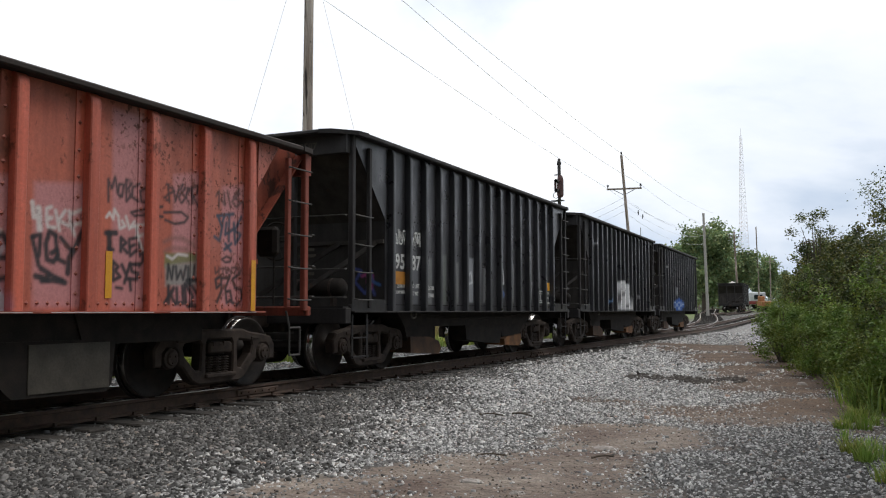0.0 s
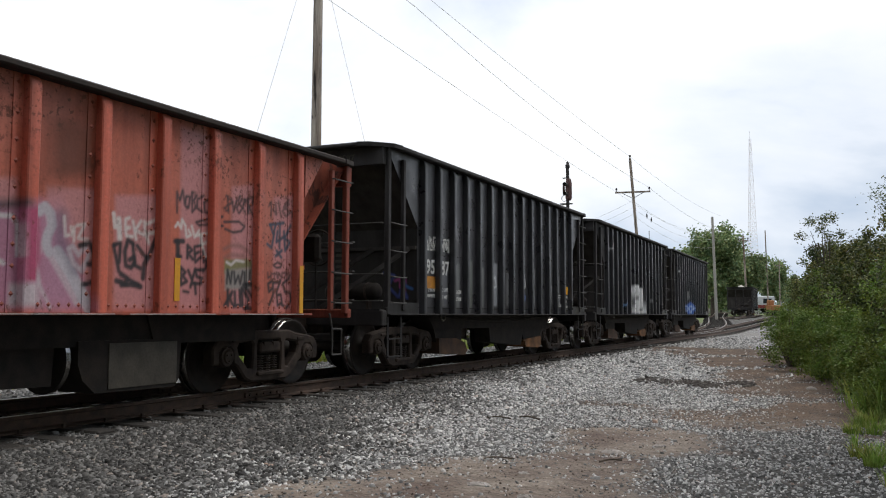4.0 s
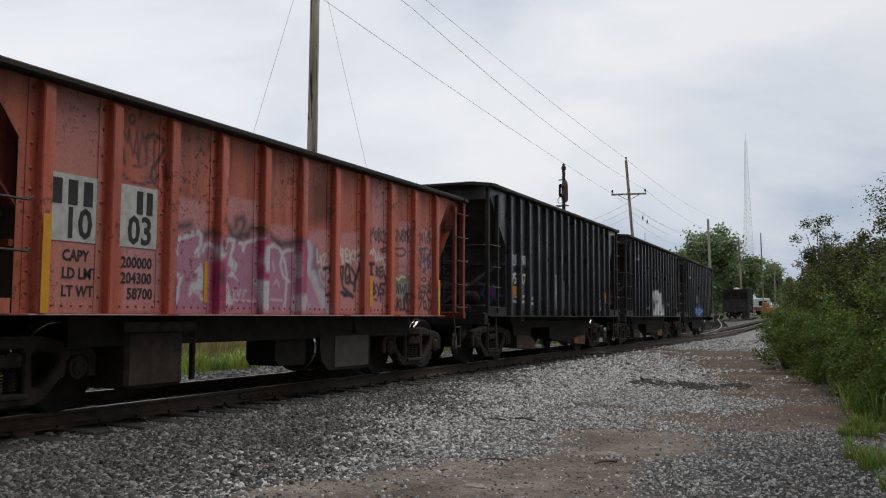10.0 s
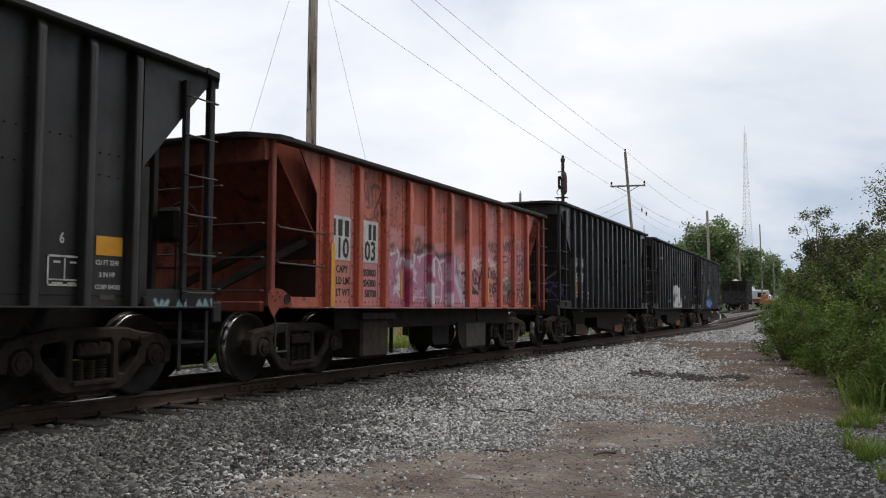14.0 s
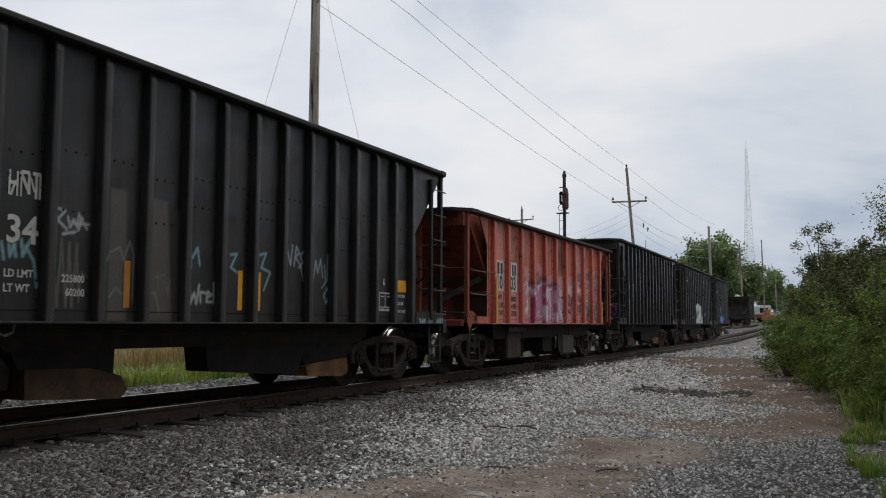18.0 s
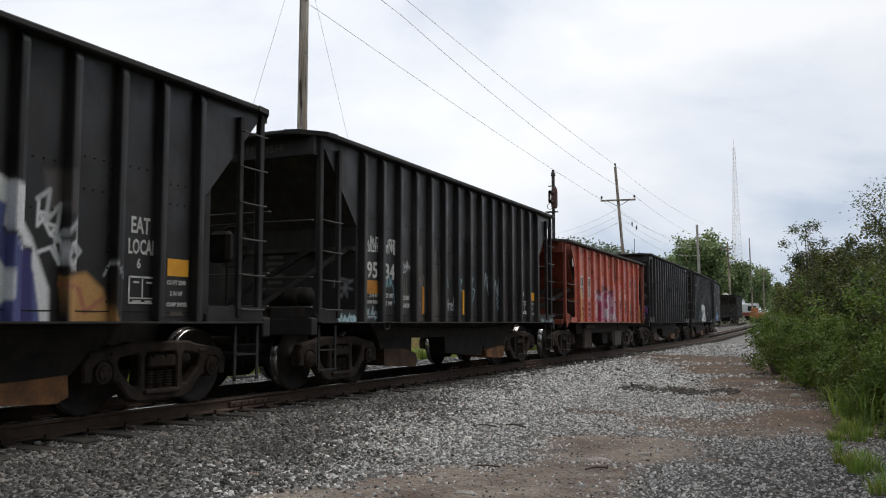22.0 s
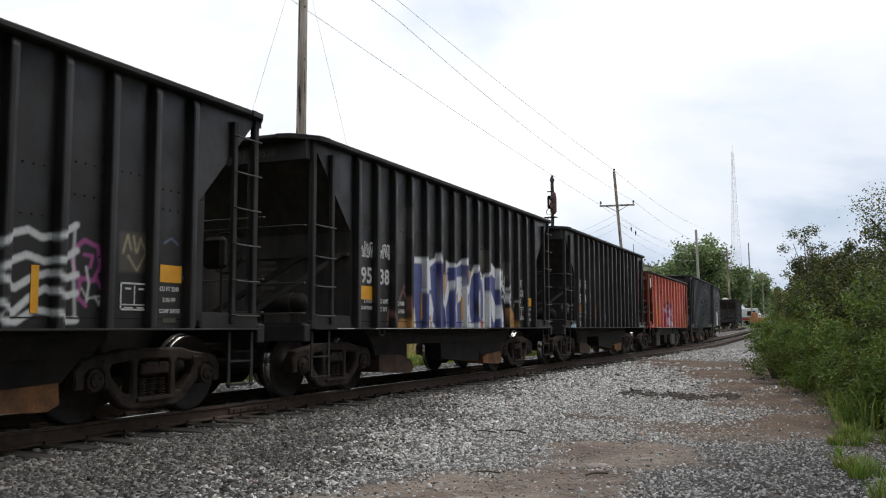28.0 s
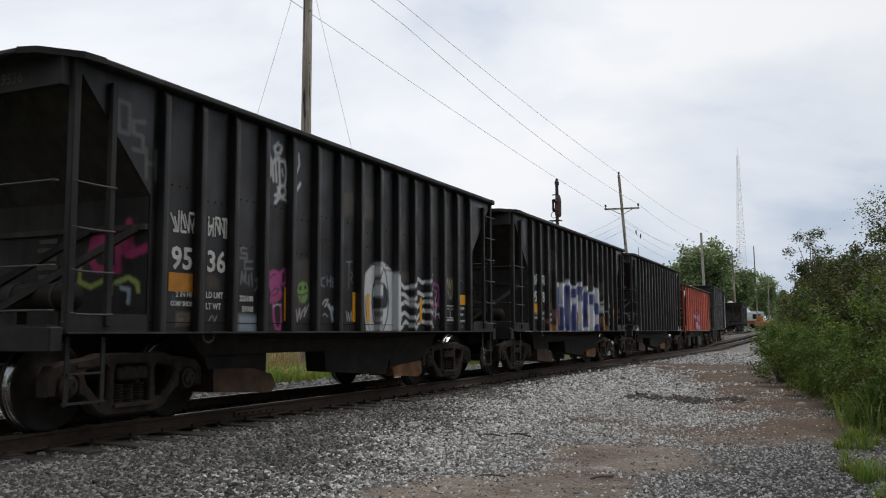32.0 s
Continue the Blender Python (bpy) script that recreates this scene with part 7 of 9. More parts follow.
s.poly([(1.2, 2.09), (1.41, 2.15), (1.45, 0.98), (1.23, 0.99)], (0.036, 0.030, 0.135), 0.03, 1.0)
s.poly([(1.11, 2.03), (1.2, 2.06), (1.21, 1.71), (1.12, 1.78)], (0.080, 0.095, 0.24), 0.03, 1.0)
s.poly([(1.44, 2.15), (1.75, 2.04), (1.73, 1.85), (1.89, 1.6), (2.06, 1.45), (2.15, 0.98), (1.46, 0.98), (1.44, 1.87)], (0.080, 0.095, 0.24), 0.03, 1.0)
s.poly([(1.47, 1.8), (1.6, 1.66), (1.79, 1.44), (1.79, 1.21), (1.64, 1.07), (1.53, 1.28)], (0.68, 0.685, 0.70), 0.03, 1.0)
s.poly([(1.82, 1.63), (2.03, 1.68), (2.07, 0.98), (1.86, 0.98)], (0.036, 0.030, 0.135), 0.03, 1.0)
s.line([(1.73, 1.83), (1.86, 1.71), (2.03, 1.64)], 0.03, INK, 0.025, 0.95)
s.line([(-2.23, 1.09), (-1.8, 1.09)], 0.02, INK, 0.025, 0.95)
s.line([(-1.01, 2), (-0.54, 2.02)], 0.02, INK, 0.025, 0.95)
s.line([(2.09, 2.11), (2.08, 1.88), (2.2, 2), (2.1, 2.01), (2.23, 1.81)], 0.035, (0.68, 0.685, 0.70), 0.025, 0.95)
s.line([(2.16, 1.92), (2.3, 1.89), (2.23, 1.81), (2.35, 1.76)], 0.035, (0.68, 0.685, 0.70), 0.025, 0.95)
s.line([(2.11, 1.64), (2.24, 1.69), (2.34, 1.54), (2.28, 1.71)], 0.035, (0.68, 0.685, 0.70), 0.025, 0.95)
s.line([(2.35, 1.77), (2.4, 1.52), (2.48, 1.62), (2.42, 1.74)], 0.035, (0.68, 0.685, 0.70), 0.025, 0.95)
s.poly([(2.35, 1.42), (2.67, 1.48), (2.9, 1.32), (3.02, 0.99), (2.41, 0.97)], (0.42, 0.23, 0.08), 0.06, 0.95)
s.line([(2.35, 1.35), (2.59, 1.31), (2.67, 1.09), (2.9, 1.23)], 0.05, (0.30, 0.10, 0.07), 0.03, 0.8)
s.line([(0.81, 1.05), (1.03, 1.08), (0.96, 0.98)], 0.05, (0.30, 0.10, 0.07), 0.03, 0.9)
s.poly([(0.81, 2.56), (1.01, 2.68), (1.23, 2.59), (1.24, 2.2), (0.84, 2.2)], (0.075, 0.065, 0.055), 0.06, 0.85)
s.poly([(2.14, 2.41), (2.43, 2.46), (2.47, 2.03), (2.18, 2.03)], (0.07, 0.06, 0.055), 0.06, 0.85)
s.line([(2.07, 2.13), (2.21, 2.23), (2.17, 1.92), (2.34, 2.11), (2.29, 1.75), (2.49, 1.99), (2.44, 1.67)], 0.045, (0.45, 0.46, 0.47), 0.025, 0.9)
s.line([(2.29, 1.66), (2.44, 1.49), (2.59, 1.68), (2.51, 1.76)], 0.04, (0.45, 0.46, 0.47), 0.025, 0.9)
s.line([(2.9, 1.46), (2.98, 1.6), (3.06, 1.46), (3.14, 1.56)], 0.03, (0.42, 0.43, 0.44), 0.02, 0.9)
car, wheels = make_car("hopper_car", "weathered black open hopper car with large blue and white graffiti", "black", s, 1)
marks_black(car, ("95", "38"), ("224600", "61400"), "yellow")
yellow_bars(car, (-1.92, -0.12), 1.14, 1.60)
for y, w in ((-4.9, 0.5), (-3.75, 1.7), (-2.15, 1.2), (-0.85, 1.1), (0.3, 0.8)):
    panel(car, y, 0.984, w, 0.009, "white", x=1.562, name="overspray_line")
lettering(car, "EAT", 3.24, 1.93, 0.24, squash=0.66)
lettering(car, "LOCAL!", 3.21, 1.71, 0.22, squash=0.58)
lettering(car, "6", 3.34, 1.56, 0.14, squash=0.85)
TRAIN.append((car, wheels, -24.38))

s = Spray(51)
s.poly([(-1.62, 1.96), (-1.32, 1.99), (-1.28, 1.17), (-1.6, 1.16)], (0.060, 0.050, 0.040), 0.05, 0.8)
s.poly([(-0.42, 3.05), (-0.13, 3.11), (-0.12, 2.75), (-0.38, 2.69)], (0.080, 0.064, 0.046), 0.06, 0.85)
s.poly([(0.15, 3.09), (0.47, 3.07), (0.48, 2.75), (0.17, 2.74)], (0.075, 0.060, 0.045), 0.06, 0.8)
s.poly([(1.42, 1.99), (1.74, 1.99), (1.75, 1.83), (1.43, 1.81)], (0.07, 0.058, 0.045), 0.06, 0.8)
s.line([(-0.91, 1.76), (-1.0, 1.74), (-1.0, 1.65), (-0.91, 1.63)], 0.025, (0.20, 0.23, 0.27), 0.025, 0.8)
s.line([(-0.85, 1.78), (-0.84, 1.65)], 0.025, (0.20, 0.23, 0.27), 0.025, 0.8)
s.line([(-0.84, 1.72), (-0.75, 1.72)], 0.025, (0.20, 0.23, 0.27), 0.025, 0.8)
s.line([(-0.75, 1.79), (-0.75, 1.64)], 0.025, (0.20, 0.23, 0.27), 0.025, 0.8)
s.line([(-0.61, 1.77), (-0.7, 1.76), (-0.7, 1.64), (-0.59, 1.64)], 0.025, (0.20, 0.23, 0.27), 0.025, 0.8)
s.line([(-0.7, 1.7), (-0.63, 1.71)], 0.025, (0.20, 0.23, 0.27), 0.025, 0.8)
s.line([(-0.8, 1.37), (-0.73, 1.3), (-0.69, 1.16)], 0.06, (0.36, 0.44, 0.50), 0.03, 0.95)
s.line([(-0.7, 1.34), (-0.59, 1.25), (-0.61, 1.17)], 0.045, (0.36, 0.44, 0.50), 0.03, 0.95)
s.line([(-0.96, 1.38), (-0.9, 1.44), (-0.81, 1.45), (-0.9, 1.35), (-0.85, 1.38)], 0.025, (0.52, 0.53, 0.54), 0.02, 0.8)
s.line([(-0.94, 1.23), (-0.89, 1.25), (-0.82, 1.21)], 0.02, (0.52, 0.53, 0.54), 0.02, 0.7)
s.line([(-0.32, 2.03), (-0.14, 2.04)], 0.014, (0.52, 0.53, 0.54), 0.015, 0.7)
s.line([(-0.24, 2.03), (-0.24, 1.63)], 0.014, (0.52, 0.53, 0.54), 0.015, 0.6)
s.line([(-0.19, 1.89), (-0.12, 1.84), (-0.19, 1.78), (-0.12, 1.71)], 0.014, (0.52, 0.53, 0.54), 0.015, 0.6)
s.line([(-0.31, 1.3), (-0.28, 1.15), (-0.25, 1.28), (-0.22, 1.15), (-0.16, 1.3), (-0.16, 1.15)], 0.018, (0.52, 0.53, 0.54), 0.015, 0.75)
s.line([(-1.61, 1.29), (-1.58, 1.13), (-1.53, 1.31), (-1.51, 1.17), (-1.47, 1.26), (-1.39, 1.33), (-1.42, 1.2), (-1.31, 1.37)], 0.018, (0.52, 0.53, 0.54), 0.015, 0.8)
s.line([(2.73, 1.39), (2.8, 1.29), (2.98, 1.32), (3.05, 1.2)], 0.02, (0.52, 0.53, 0.54), 0.02, 0.8)
s.poly([(-2.84, 1.21), (-2.44, 1.19), (-2.43, 0.99), (-2.84, 0.99)], (0.26, 0.31, 0.36), 0.07, 0.85)
s.poly([(-3.44, 1.66), (-3.29, 1.66), (-3.22, 1.6), (-3.21, 1.49), (-3.43, 1.49)], (0.07, 0.055, 0.035), 0.08, 0.7)
s.poly([(-4.0, 1.4), (-3.96, 1.41), (-3.95, 1.3), (-4.0, 1.3)], (0.05, 0.08, 0.16), 0.05, 0.8)
s.poly([(-3.72, 1.66), (-3.68, 1.66), (-3.66, 1.31), (-3.7, 1.31)], (0.05, 0.08, 0.16), 0.05, 0.7)
s.poly([(-3.93, 1.21), (-3.7, 1.21), (-3.71, 1.08), (-3.94, 1.06)], (0.16, 0.12, 0.09), 0.05, 0.8)
s.line([(-3.88, 1.17), (-3.77, 1.17), (-3.81, 1.09), (-3.88, 1.09), (-3.74, 1.09)], 0.03, (0.04, 0.035, 0.03), 0.02, 0.8)
s.line([(-2.7, 2.03), (-2.82, 2.02), (-2.81, 1.96), (-2.7, 1.96), (-2.69, 1.9), (-2.83, 1.9)], 0.028, (0.17, 0.18, 0.19), 0.02, 0.8)
s.line([(-2.58, 1.87), (-2.74, 1.86), (-2.74, 1.77), (-2.57, 1.78)], 0.028, (0.17, 0.18, 0.19), 0.02, 0.8)
s.line([(-2.81, 1.58), (-2.79, 1.73), (-2.75, 1.61), (-2.72, 1.73), (-2.7, 1.59)], 0.028, (0.17, 0.18, 0.19), 0.02, 0.8)
s.line([(-2.65, 1.69), (-2.65, 1.57)], 0.028, (0.17, 0.18, 0.19), 0.02, 0.8)
s.line([(-2.6, 1.72), (-2.58, 1.57)], 0.028, (0.17, 0.18, 0.19), 0.02, 0.8)
s.line([(-2.45, 1.67), (-2.52, 1.64), (-2.45, 1.58), (-2.53, 1.51)], 0.028, (0.17, 0.18, 0.19), 0.02, 0.8)
s.line([(-3.38, 1.13), (-3.33, 1.19), (-3.28, 1.12), (-3.24, 1.19)], 0.012, (0.52, 0.53, 0.54), 0.012, 0.7)
s.line([(-2.08, 3.47), (-2.16, 3.4), (-2.13, 3.33), (-2.03, 3.35), (-1.99, 3.43), (-2.08, 3.47)], 0.05, (0.52, 0.53, 0.54), 0.03, 0.95)
s.line([(-2.27, 3.31), (-2.25, 3.2), (-2.23, 3.03), (-2.27, 2.99)], 0.04, (0.52, 0.53, 0.54), 0.03, 0.95)
s.line([(-2.24, 3.25), (-2.2, 3.19), (-2.17, 2.95)], 0.04, (0.52, 0.53, 0.54), 0.03, 0.95)
s.line([(-2.18, 3.19), (-2.14, 3.26), (-2.1, 2.95)], 0.04, (0.52, 0.53, 0.54), 0.03, 0.95)
s.line([(-2.11, 3.25), (-2.06, 3.29), (-2.02, 2.9)], 0.045, (0.52, 0.53, 0.54), 0.03, 0.95)
s.line([(-2.03, 3.25), (-1.92, 3.25), (-1.88, 3.11), (-1.91, 2.94), (-2.02, 2.9)], 0.05, (0.52, 0.53, 0.54), 0.03, 0.95)
s.line([(-1.98, 3.14), (-1.96, 3.05)], 0.03, (0.52, 0.53, 0.54), 0.03, 0.95)
s.line([(-1.6, 3.41), (-1.58, 3.27), (-1.65, 3.13), (-1.71, 3.19), (-1.68, 3.31)], 0.035, (0.52, 0.53, 0.54), 0.03, 0.95)
s.line([(-1.7, 2.95), (-1.65, 2.9), (-1.55, 3.02)], 0.035, (0.52, 0.53, 0.54), 0.03, 0.95)
s.line([(-2.07, 2.88), (-2.02, 2.8)], 0.05, (0.52, 0.53, 0.54), 0.03, 0.95)
s.line([(-2.02, 2.92), (-2.06, 2.79), (-2.13, 2.77)], 0.05, (0.52, 0.53, 0.54), 0.03, 0.95)
s.line([(-2.13, 2.67), (-2.02, 2.77), (-1.92, 2.75), (-1.82, 2.71)], 0.05, (0.52, 0.53, 0.54), 0.03, 0.95)
s.line([(-1.93, 2.92), (-1.87, 2.85), (-1.96, 2.78)], 0.045, (0.52, 0.53, 0.54), 0.03, 0.95)
s.line([(-1.71, 2.97), (-1.63, 2.91), (-1.56, 2.99)], 0.035, (0.52, 0.53, 0.54), 0.03, 0.95)
s.poly([(-2.22, 1.77), (-2.15, 1.8), (-2.03, 1.79), (-1.97, 1.72), (-1.99, 1.6), (-1.93, 1.49), (-1.98, 1.41), (-2.13, 1.36), (-2.21, 1.36), (-2.19, 1.49), (-2.23, 1.59)], (0.36, 0.06, 0.21), 0.03, 0.97)
s.line([(-1.97, 1.66), (-1.98, 1.76), (-1.91, 1.81), (-1.85, 1.77), (-1.86, 1.66), (-1.91, 1.61), (-1.96, 1.63)], 0.05, (0.36, 0.06, 0.21), 0.03, 0.97)
s.line([(-2.13, 1.34), (-2.12, 1.18), (-2.07, 1.04), (-1.98, 1.03), (-1.95, 1.16), (-1.97, 1.34)], 0.045, (0.36, 0.06, 0.21), 0.03, 0.97)
s.line([(-2.2, 1.68), (-2.14, 1.74), (-2.09, 1.73)], 0.022, INK, 0.02, 0.9)
s.line([(-2.17, 1.5), (-2.1, 1.56), (-2.01, 1.55), (-2.06, 1.49), (-2.15, 1.46)], 0.022, INK, 0.02, 0.9)
s.line([(-1.93, 1.66), (-1.92, 1.73), (-1.89, 1.75), (-1.91, 1.67)], 0.022, INK, 0.02, 0.9)
s.line([(-2.13, 1.32), (-2.05, 1.35), (-1.96, 1.34)], 0.02, (0.52, 0.53, 0.54), 0.02, 0.85)
s.poly([(-1.59, 1.54), (-1.56, 1.64), (-1.47, 1.68), (-1.36, 1.66), (-1.32, 1.57), (-1.34, 1.45), (-1.42, 1.38), (-1.53, 1.4)], (0.16, 0.30, 0.09), 0.03, 0.97)
s.poly([(-1.55, 1.6), (-1.49, 1.62), (-1.49, 1.56), (-1.54, 1.55)], INK, 0.02, 1.0)
s.poly([(-1.43, 1.62), (-1.38, 1.63), (-1.36, 1.58), (-1.42, 1.57)], INK, 0.02, 1.0)
s.line([(-1.57, 1.5), (-1.47, 1.49), (-1.34, 1.53)], 0.022, INK, 0.02, 0.95)
s.poly([(-1.53, 1.48), (-1.47, 1.48), (-1.48, 1.41), (-1.51, 1.42)], (0.25, 0.05, 0.06), 0.02, 0.9)
s.poly([(3.2, 1.99), (3.62, 2.01), (3.65, 1.59), (3.21, 1.58)], (0.075, 0.066, 0.052), 0.05, 0.85)
s.line([(2.62, 1.76), (2.75, 1.86), (2.92, 1.81), (2.96, 1.62), (2.88, 1.47), (2.67, 1.49), (2.61, 1.65), (2.62, 1.76)], 0.05, (0.30, 0.07, 0.22), 0.022, 0.92)
s.line([(2.71, 1.46), (2.69, 1.3), (2.79, 1.22)], 0.045, (0.30, 0.07, 0.22), 0.022, 0.92)
s.line([(2.92, 1.48), (3.03, 1.34), (2.96, 1.24)], 0.045, (0.30, 0.07, 0.22), 0.022, 0.92)
s.line([(2.75, 1.72), (2.86, 1.71), (2.83, 1.6)], 0.04, (0.30, 0.07, 0.22), 0.022, 0.92)
s.line([(2.78, 1.6), (2.82, 1.44), (2.8, 1.27)], 0.03, (0.50, 0.50, 0.52), 0.022, 0.92)
s.line([(2.9, 1.31), (2.96, 1.24), (3.0, 1.31)], 0.025, (0.50, 0.50, 0.52), 0.022, 0.92)
s.line([(3.26, 1.78), (3.32, 1.97), (3.37, 1.82)], 0.022, (0.38, 0.34, 0.20), 0.022, 0.92)
s.line([(3.4, 1.96), (3.44, 1.8)], 0.022, (0.38, 0.34, 0.20), 0.022, 0.92)
s.line([(3.46, 1.8), (3.5, 1.94), (3.58, 1.81)], 0.022, (0.38, 0.34, 0.20), 0.022, 0.92)
s.line([(3.33, 1.75), (3.46, 1.6), (3.57, 1.78)], 0.018, (0.38, 0.34, 0.20), 0.022, 0.92)
s.line([(3.86, 1.93), (3.97, 1.99), (4.07, 1.93)], 0.02, (0.12, 0.16, 0.26), 0.022, 0.92)
s.line([(3.88, 1.63), (3.96, 1.56), (4.09, 1.62), (4.17, 1.56)], 0.04, (0.08, 0.16, 0.30), 0.022, 0.92)
s.over_stakes()
s.poly([(0.25, 1.89), (0.42, 2.03), (0.63, 2.1), (0.85, 2.09), (1.08, 2.01), (1.26, 1.89), (1.38, 1.71), (1.41, 1.52), (1.41, 1.26), (1.34, 1.0), (0.29, 1.0), (0.24, 1.24), (0.21, 1.54)], (0.56, 0.57, 0.58), 0.04, 0.97)
s.line([(0.75, 2.1), (0.58, 1.88), (0.48, 1.63), (0.46, 1.44), (0.51, 1.2), (0.65, 1.0)], 0.035, INK, 0.025, 0.95)
s.line([(0.75, 2.1), (0.91, 1.93), (0.99, 1.66), (1.01, 1.46), (0.96, 1.21), (0.83, 1.0)], 0.035, INK, 0.025, 0.95)
s.poly([(0.48, 1.54), (0.74, 1.55), (0.74, 1.65), (0.66, 1.74), (0.86, 1.77), (0.97, 1.66), (1.0, 1.5), (0.95, 1.38), (0.75, 1.33), (0.48, 1.34)], INK, 0.03, 1.0)
s.poly([(0.51, 1.32), (0.75, 1.34), (0.75, 1.25), (0.55, 1.2)], (0.10, 0.10, 0.11), 0.03, 1.0)
s.line([(0.25, 1.93), (0.48, 2.05), (0.72, 2.05)], 0.03, INK, 0.025, 0.95)
s.line([(0.79, 1.98), (1.05, 1.98), (1.26, 1.98)], 0.02, INK, 0.025, 0.95)
s.line([(0.49, 1.71), (0.64, 1.76), (0.77, 1.71)], 0.03, INK, 0.025, 0.95)
s.line([(0.24, 1.54), (0.28, 1.24), (0.4, 1.01)], 0.02, INK, 0.025, 0.95)
s.line([(0.59, 1.17), (0.64, 1.07), (0.73, 1.09)], 0.03, INK, 0.025, 0.95)
s.line([(1.36, 1.69), (1.39, 1.35), (1.32, 1.01)], 0.02, INK, 0.025, 0.95)
s.line([(1.39, 1.81), (1.57, 1.72), (1.75, 1.74), (1.93, 1.85), (2.09, 1.9), (2.25, 1.84), (2.45, 1.88), (2.65, 2.0)], 0.068, (0.56, 0.57, 0.58), 0.025, 0.95)
s.line([(1.4, 1.62), (1.57, 1.61), (1.76, 1.53), (1.94, 1.61), (2.09, 1.67), (2.29, 1.62), (2.5, 1.66), (2.66, 1.75)], 0.068, (0.56, 0.57, 0.58), 0.025, 0.95)
s.line([(1.42, 1.43), (1.6, 1.49), (1.8, 1.44), (1.97, 1.36), (2.14, 1.46), (2.34, 1.52), (2.5, 1.46), (2.67, 1.52)], 0.068, (0.56, 0.57, 0.58), 0.025, 0.95)
s.line([(1.42, 1.26), (1.58, 1.31), (1.77, 1.23), (1.96, 1.14), (2.13, 1.28), (2.3, 1.37), (2.51, 1.3), (2.67, 1.34)], 0.068, (0.56, 0.57, 0.58), 0.025, 0.95)
s.line([(1.45, 1.05), (1.62, 1.16), (1.81, 1.07), (2.0, 1.06), (2.19, 1.17), (2.39, 1.15), (2.55, 1.07), (2.68, 1.08)], 0.068, (0.56, 0.57, 0.58), 0.025, 0.95)
s.line([(1.42, 1.89), (1.41, 1.6), (1.47, 1.18)], 0.04, (0.56, 0.57, 0.58), 0.03, 0.8)
s.line([(2.63, 1.99), (2.62, 1.66), (2.66, 1.1)], 0.035, (0.56, 0.57, 0.58), 0.03, 0.7)
s.line([(1.54, 1.48), (1.76, 1.38), (1.62, 1.33)], 0.018, INK, 0.02, 0.8)
s.sheets_again()
s.line([(-4.72, 3.36), (-4.88, 3.37), (-4.86, 3.05), (-4.72, 3.05), (-4.72, 3.36)], 0.05, (0.085, 0.085, 0.09), 0.03, 0.9)
s.line([(-4.50, 3.22), (-4.66, 3.2), (-4.66, 3.07), (-4.52, 3.06), (-4.52, 2.9), (-4.66, 2.9)], 0.05, (0.085, 0.085, 0.09), 0.03, 0.9)
s.line([(-4.47, 2.94), (-4.46, 2.63)], 0.05, (0.085, 0.085, 0.09), 0.03, 0.9).line([(-4.31, 2.94), (-4.30, 2.63)], 0.05, (0.085, 0.085, 0.09), 0.03, 0.9).line([(-4.46, 2.79), (-4.30, 2.79)], 0.04, (0.085, 0.085, 0.09), 0.03, 0.9)
end = Spray(52)
end.line([(0.66, 1.91), (0.8, 1.94), (0.78, 2.03), (0.66, 2.01), (0.62, 1.82), (0.71, 1.69), (0.84, 1.67)], 0.1, (0.42, 0.045, 0.15), 0.03, 0.9)
end.line([(0.85, 2.03), (0.9, 1.65), (0.96, 1.66)], 0.1, (0.42, 0.045, 0.15), 0.03, 0.9)
end.line([(1.04, 1.66), (1.01, 2.02), (1.09, 2.05), (1.16, 1.83)], 0.09, (0.42, 0.045, 0.15), 0.03, 0.9)
end.line([(1.02, 1.83), (1.15, 1.89)], 0.06, (0.42, 0.045, 0.15), 0.03, 0.9)
end.line([(1.17, 2.18), (1.22, 1.83), (1.49, 1.91)], 0.1, (0.42, 0.045, 0.15), 0.03, 0.9)
end.line([(0.47, 1.55), (0.64, 1.49), (0.84, 1.56), (0.93, 1.5), (0.92, 1.41)], 0.06, (0.36, 0.42, 0.11), 0.03, 0.9)
end.line([(1.01, 1.53), (1.19, 1.58), (1.31, 1.52), (1.33, 1.43)], 0.06, (0.36, 0.42, 0.11), 0.03, 0.9)
end.line([(1.09, 1.47), (1.2, 1.45), (1.19, 1.31)], 0.05, (0.36, 0.45, 0.50), 0.03, 0.9)
end.line([(0.48, 1.73), (0.47, 1.55)], 0.05, (0.36, 0.42, 0.11), 0.03, 0.9)
end.line([(0.87, 1.26), (0.93, 1.41)], 0.05, (0.36, 0.42, 0.11), 0.03, 0.9)
end.line([(0.45, 2.81), (0.62, 2.83), (0.57, 2.9), (0.79, 2.78), (0.91, 2.84)], 0.04, (0.30, 0.34, 0.08), 0.03, 0.9)
end.line([(0.49, 2.74), (0.71, 2.63), (0.92, 2.65), (0.79, 2.78), (1.12, 2.57)], 0.04, (0.34, 0.14, 0.10), 0.03, 0.9)
car, wheels = make_car("hopper_car", "weathered black open hopper car with white oval and wavy graffiti", "black", s, 1, end_spray=end)
marks_black(car, ("95", "36"), ("226100", "59900"))
yellow_bars(car, (-1.90, -0.14, 0.29, 2.14), 1.14, 1.58)
TRAIN.append((car, wheels, -36.60))

# a loaded car waiting on the branch
s = Spray(61)
s.blob(0, 1.5, 2, 0.3, (0.05, 0.09, 0.10), 0.5, 0.4)
waiting, _ = make_car("waiting_hopper_car", "dark loaded hopper car standing on the branch track", "black", s, 3, ((-2.6, 0.45), (-0.8, 0.38), (2.5, 0.4)))
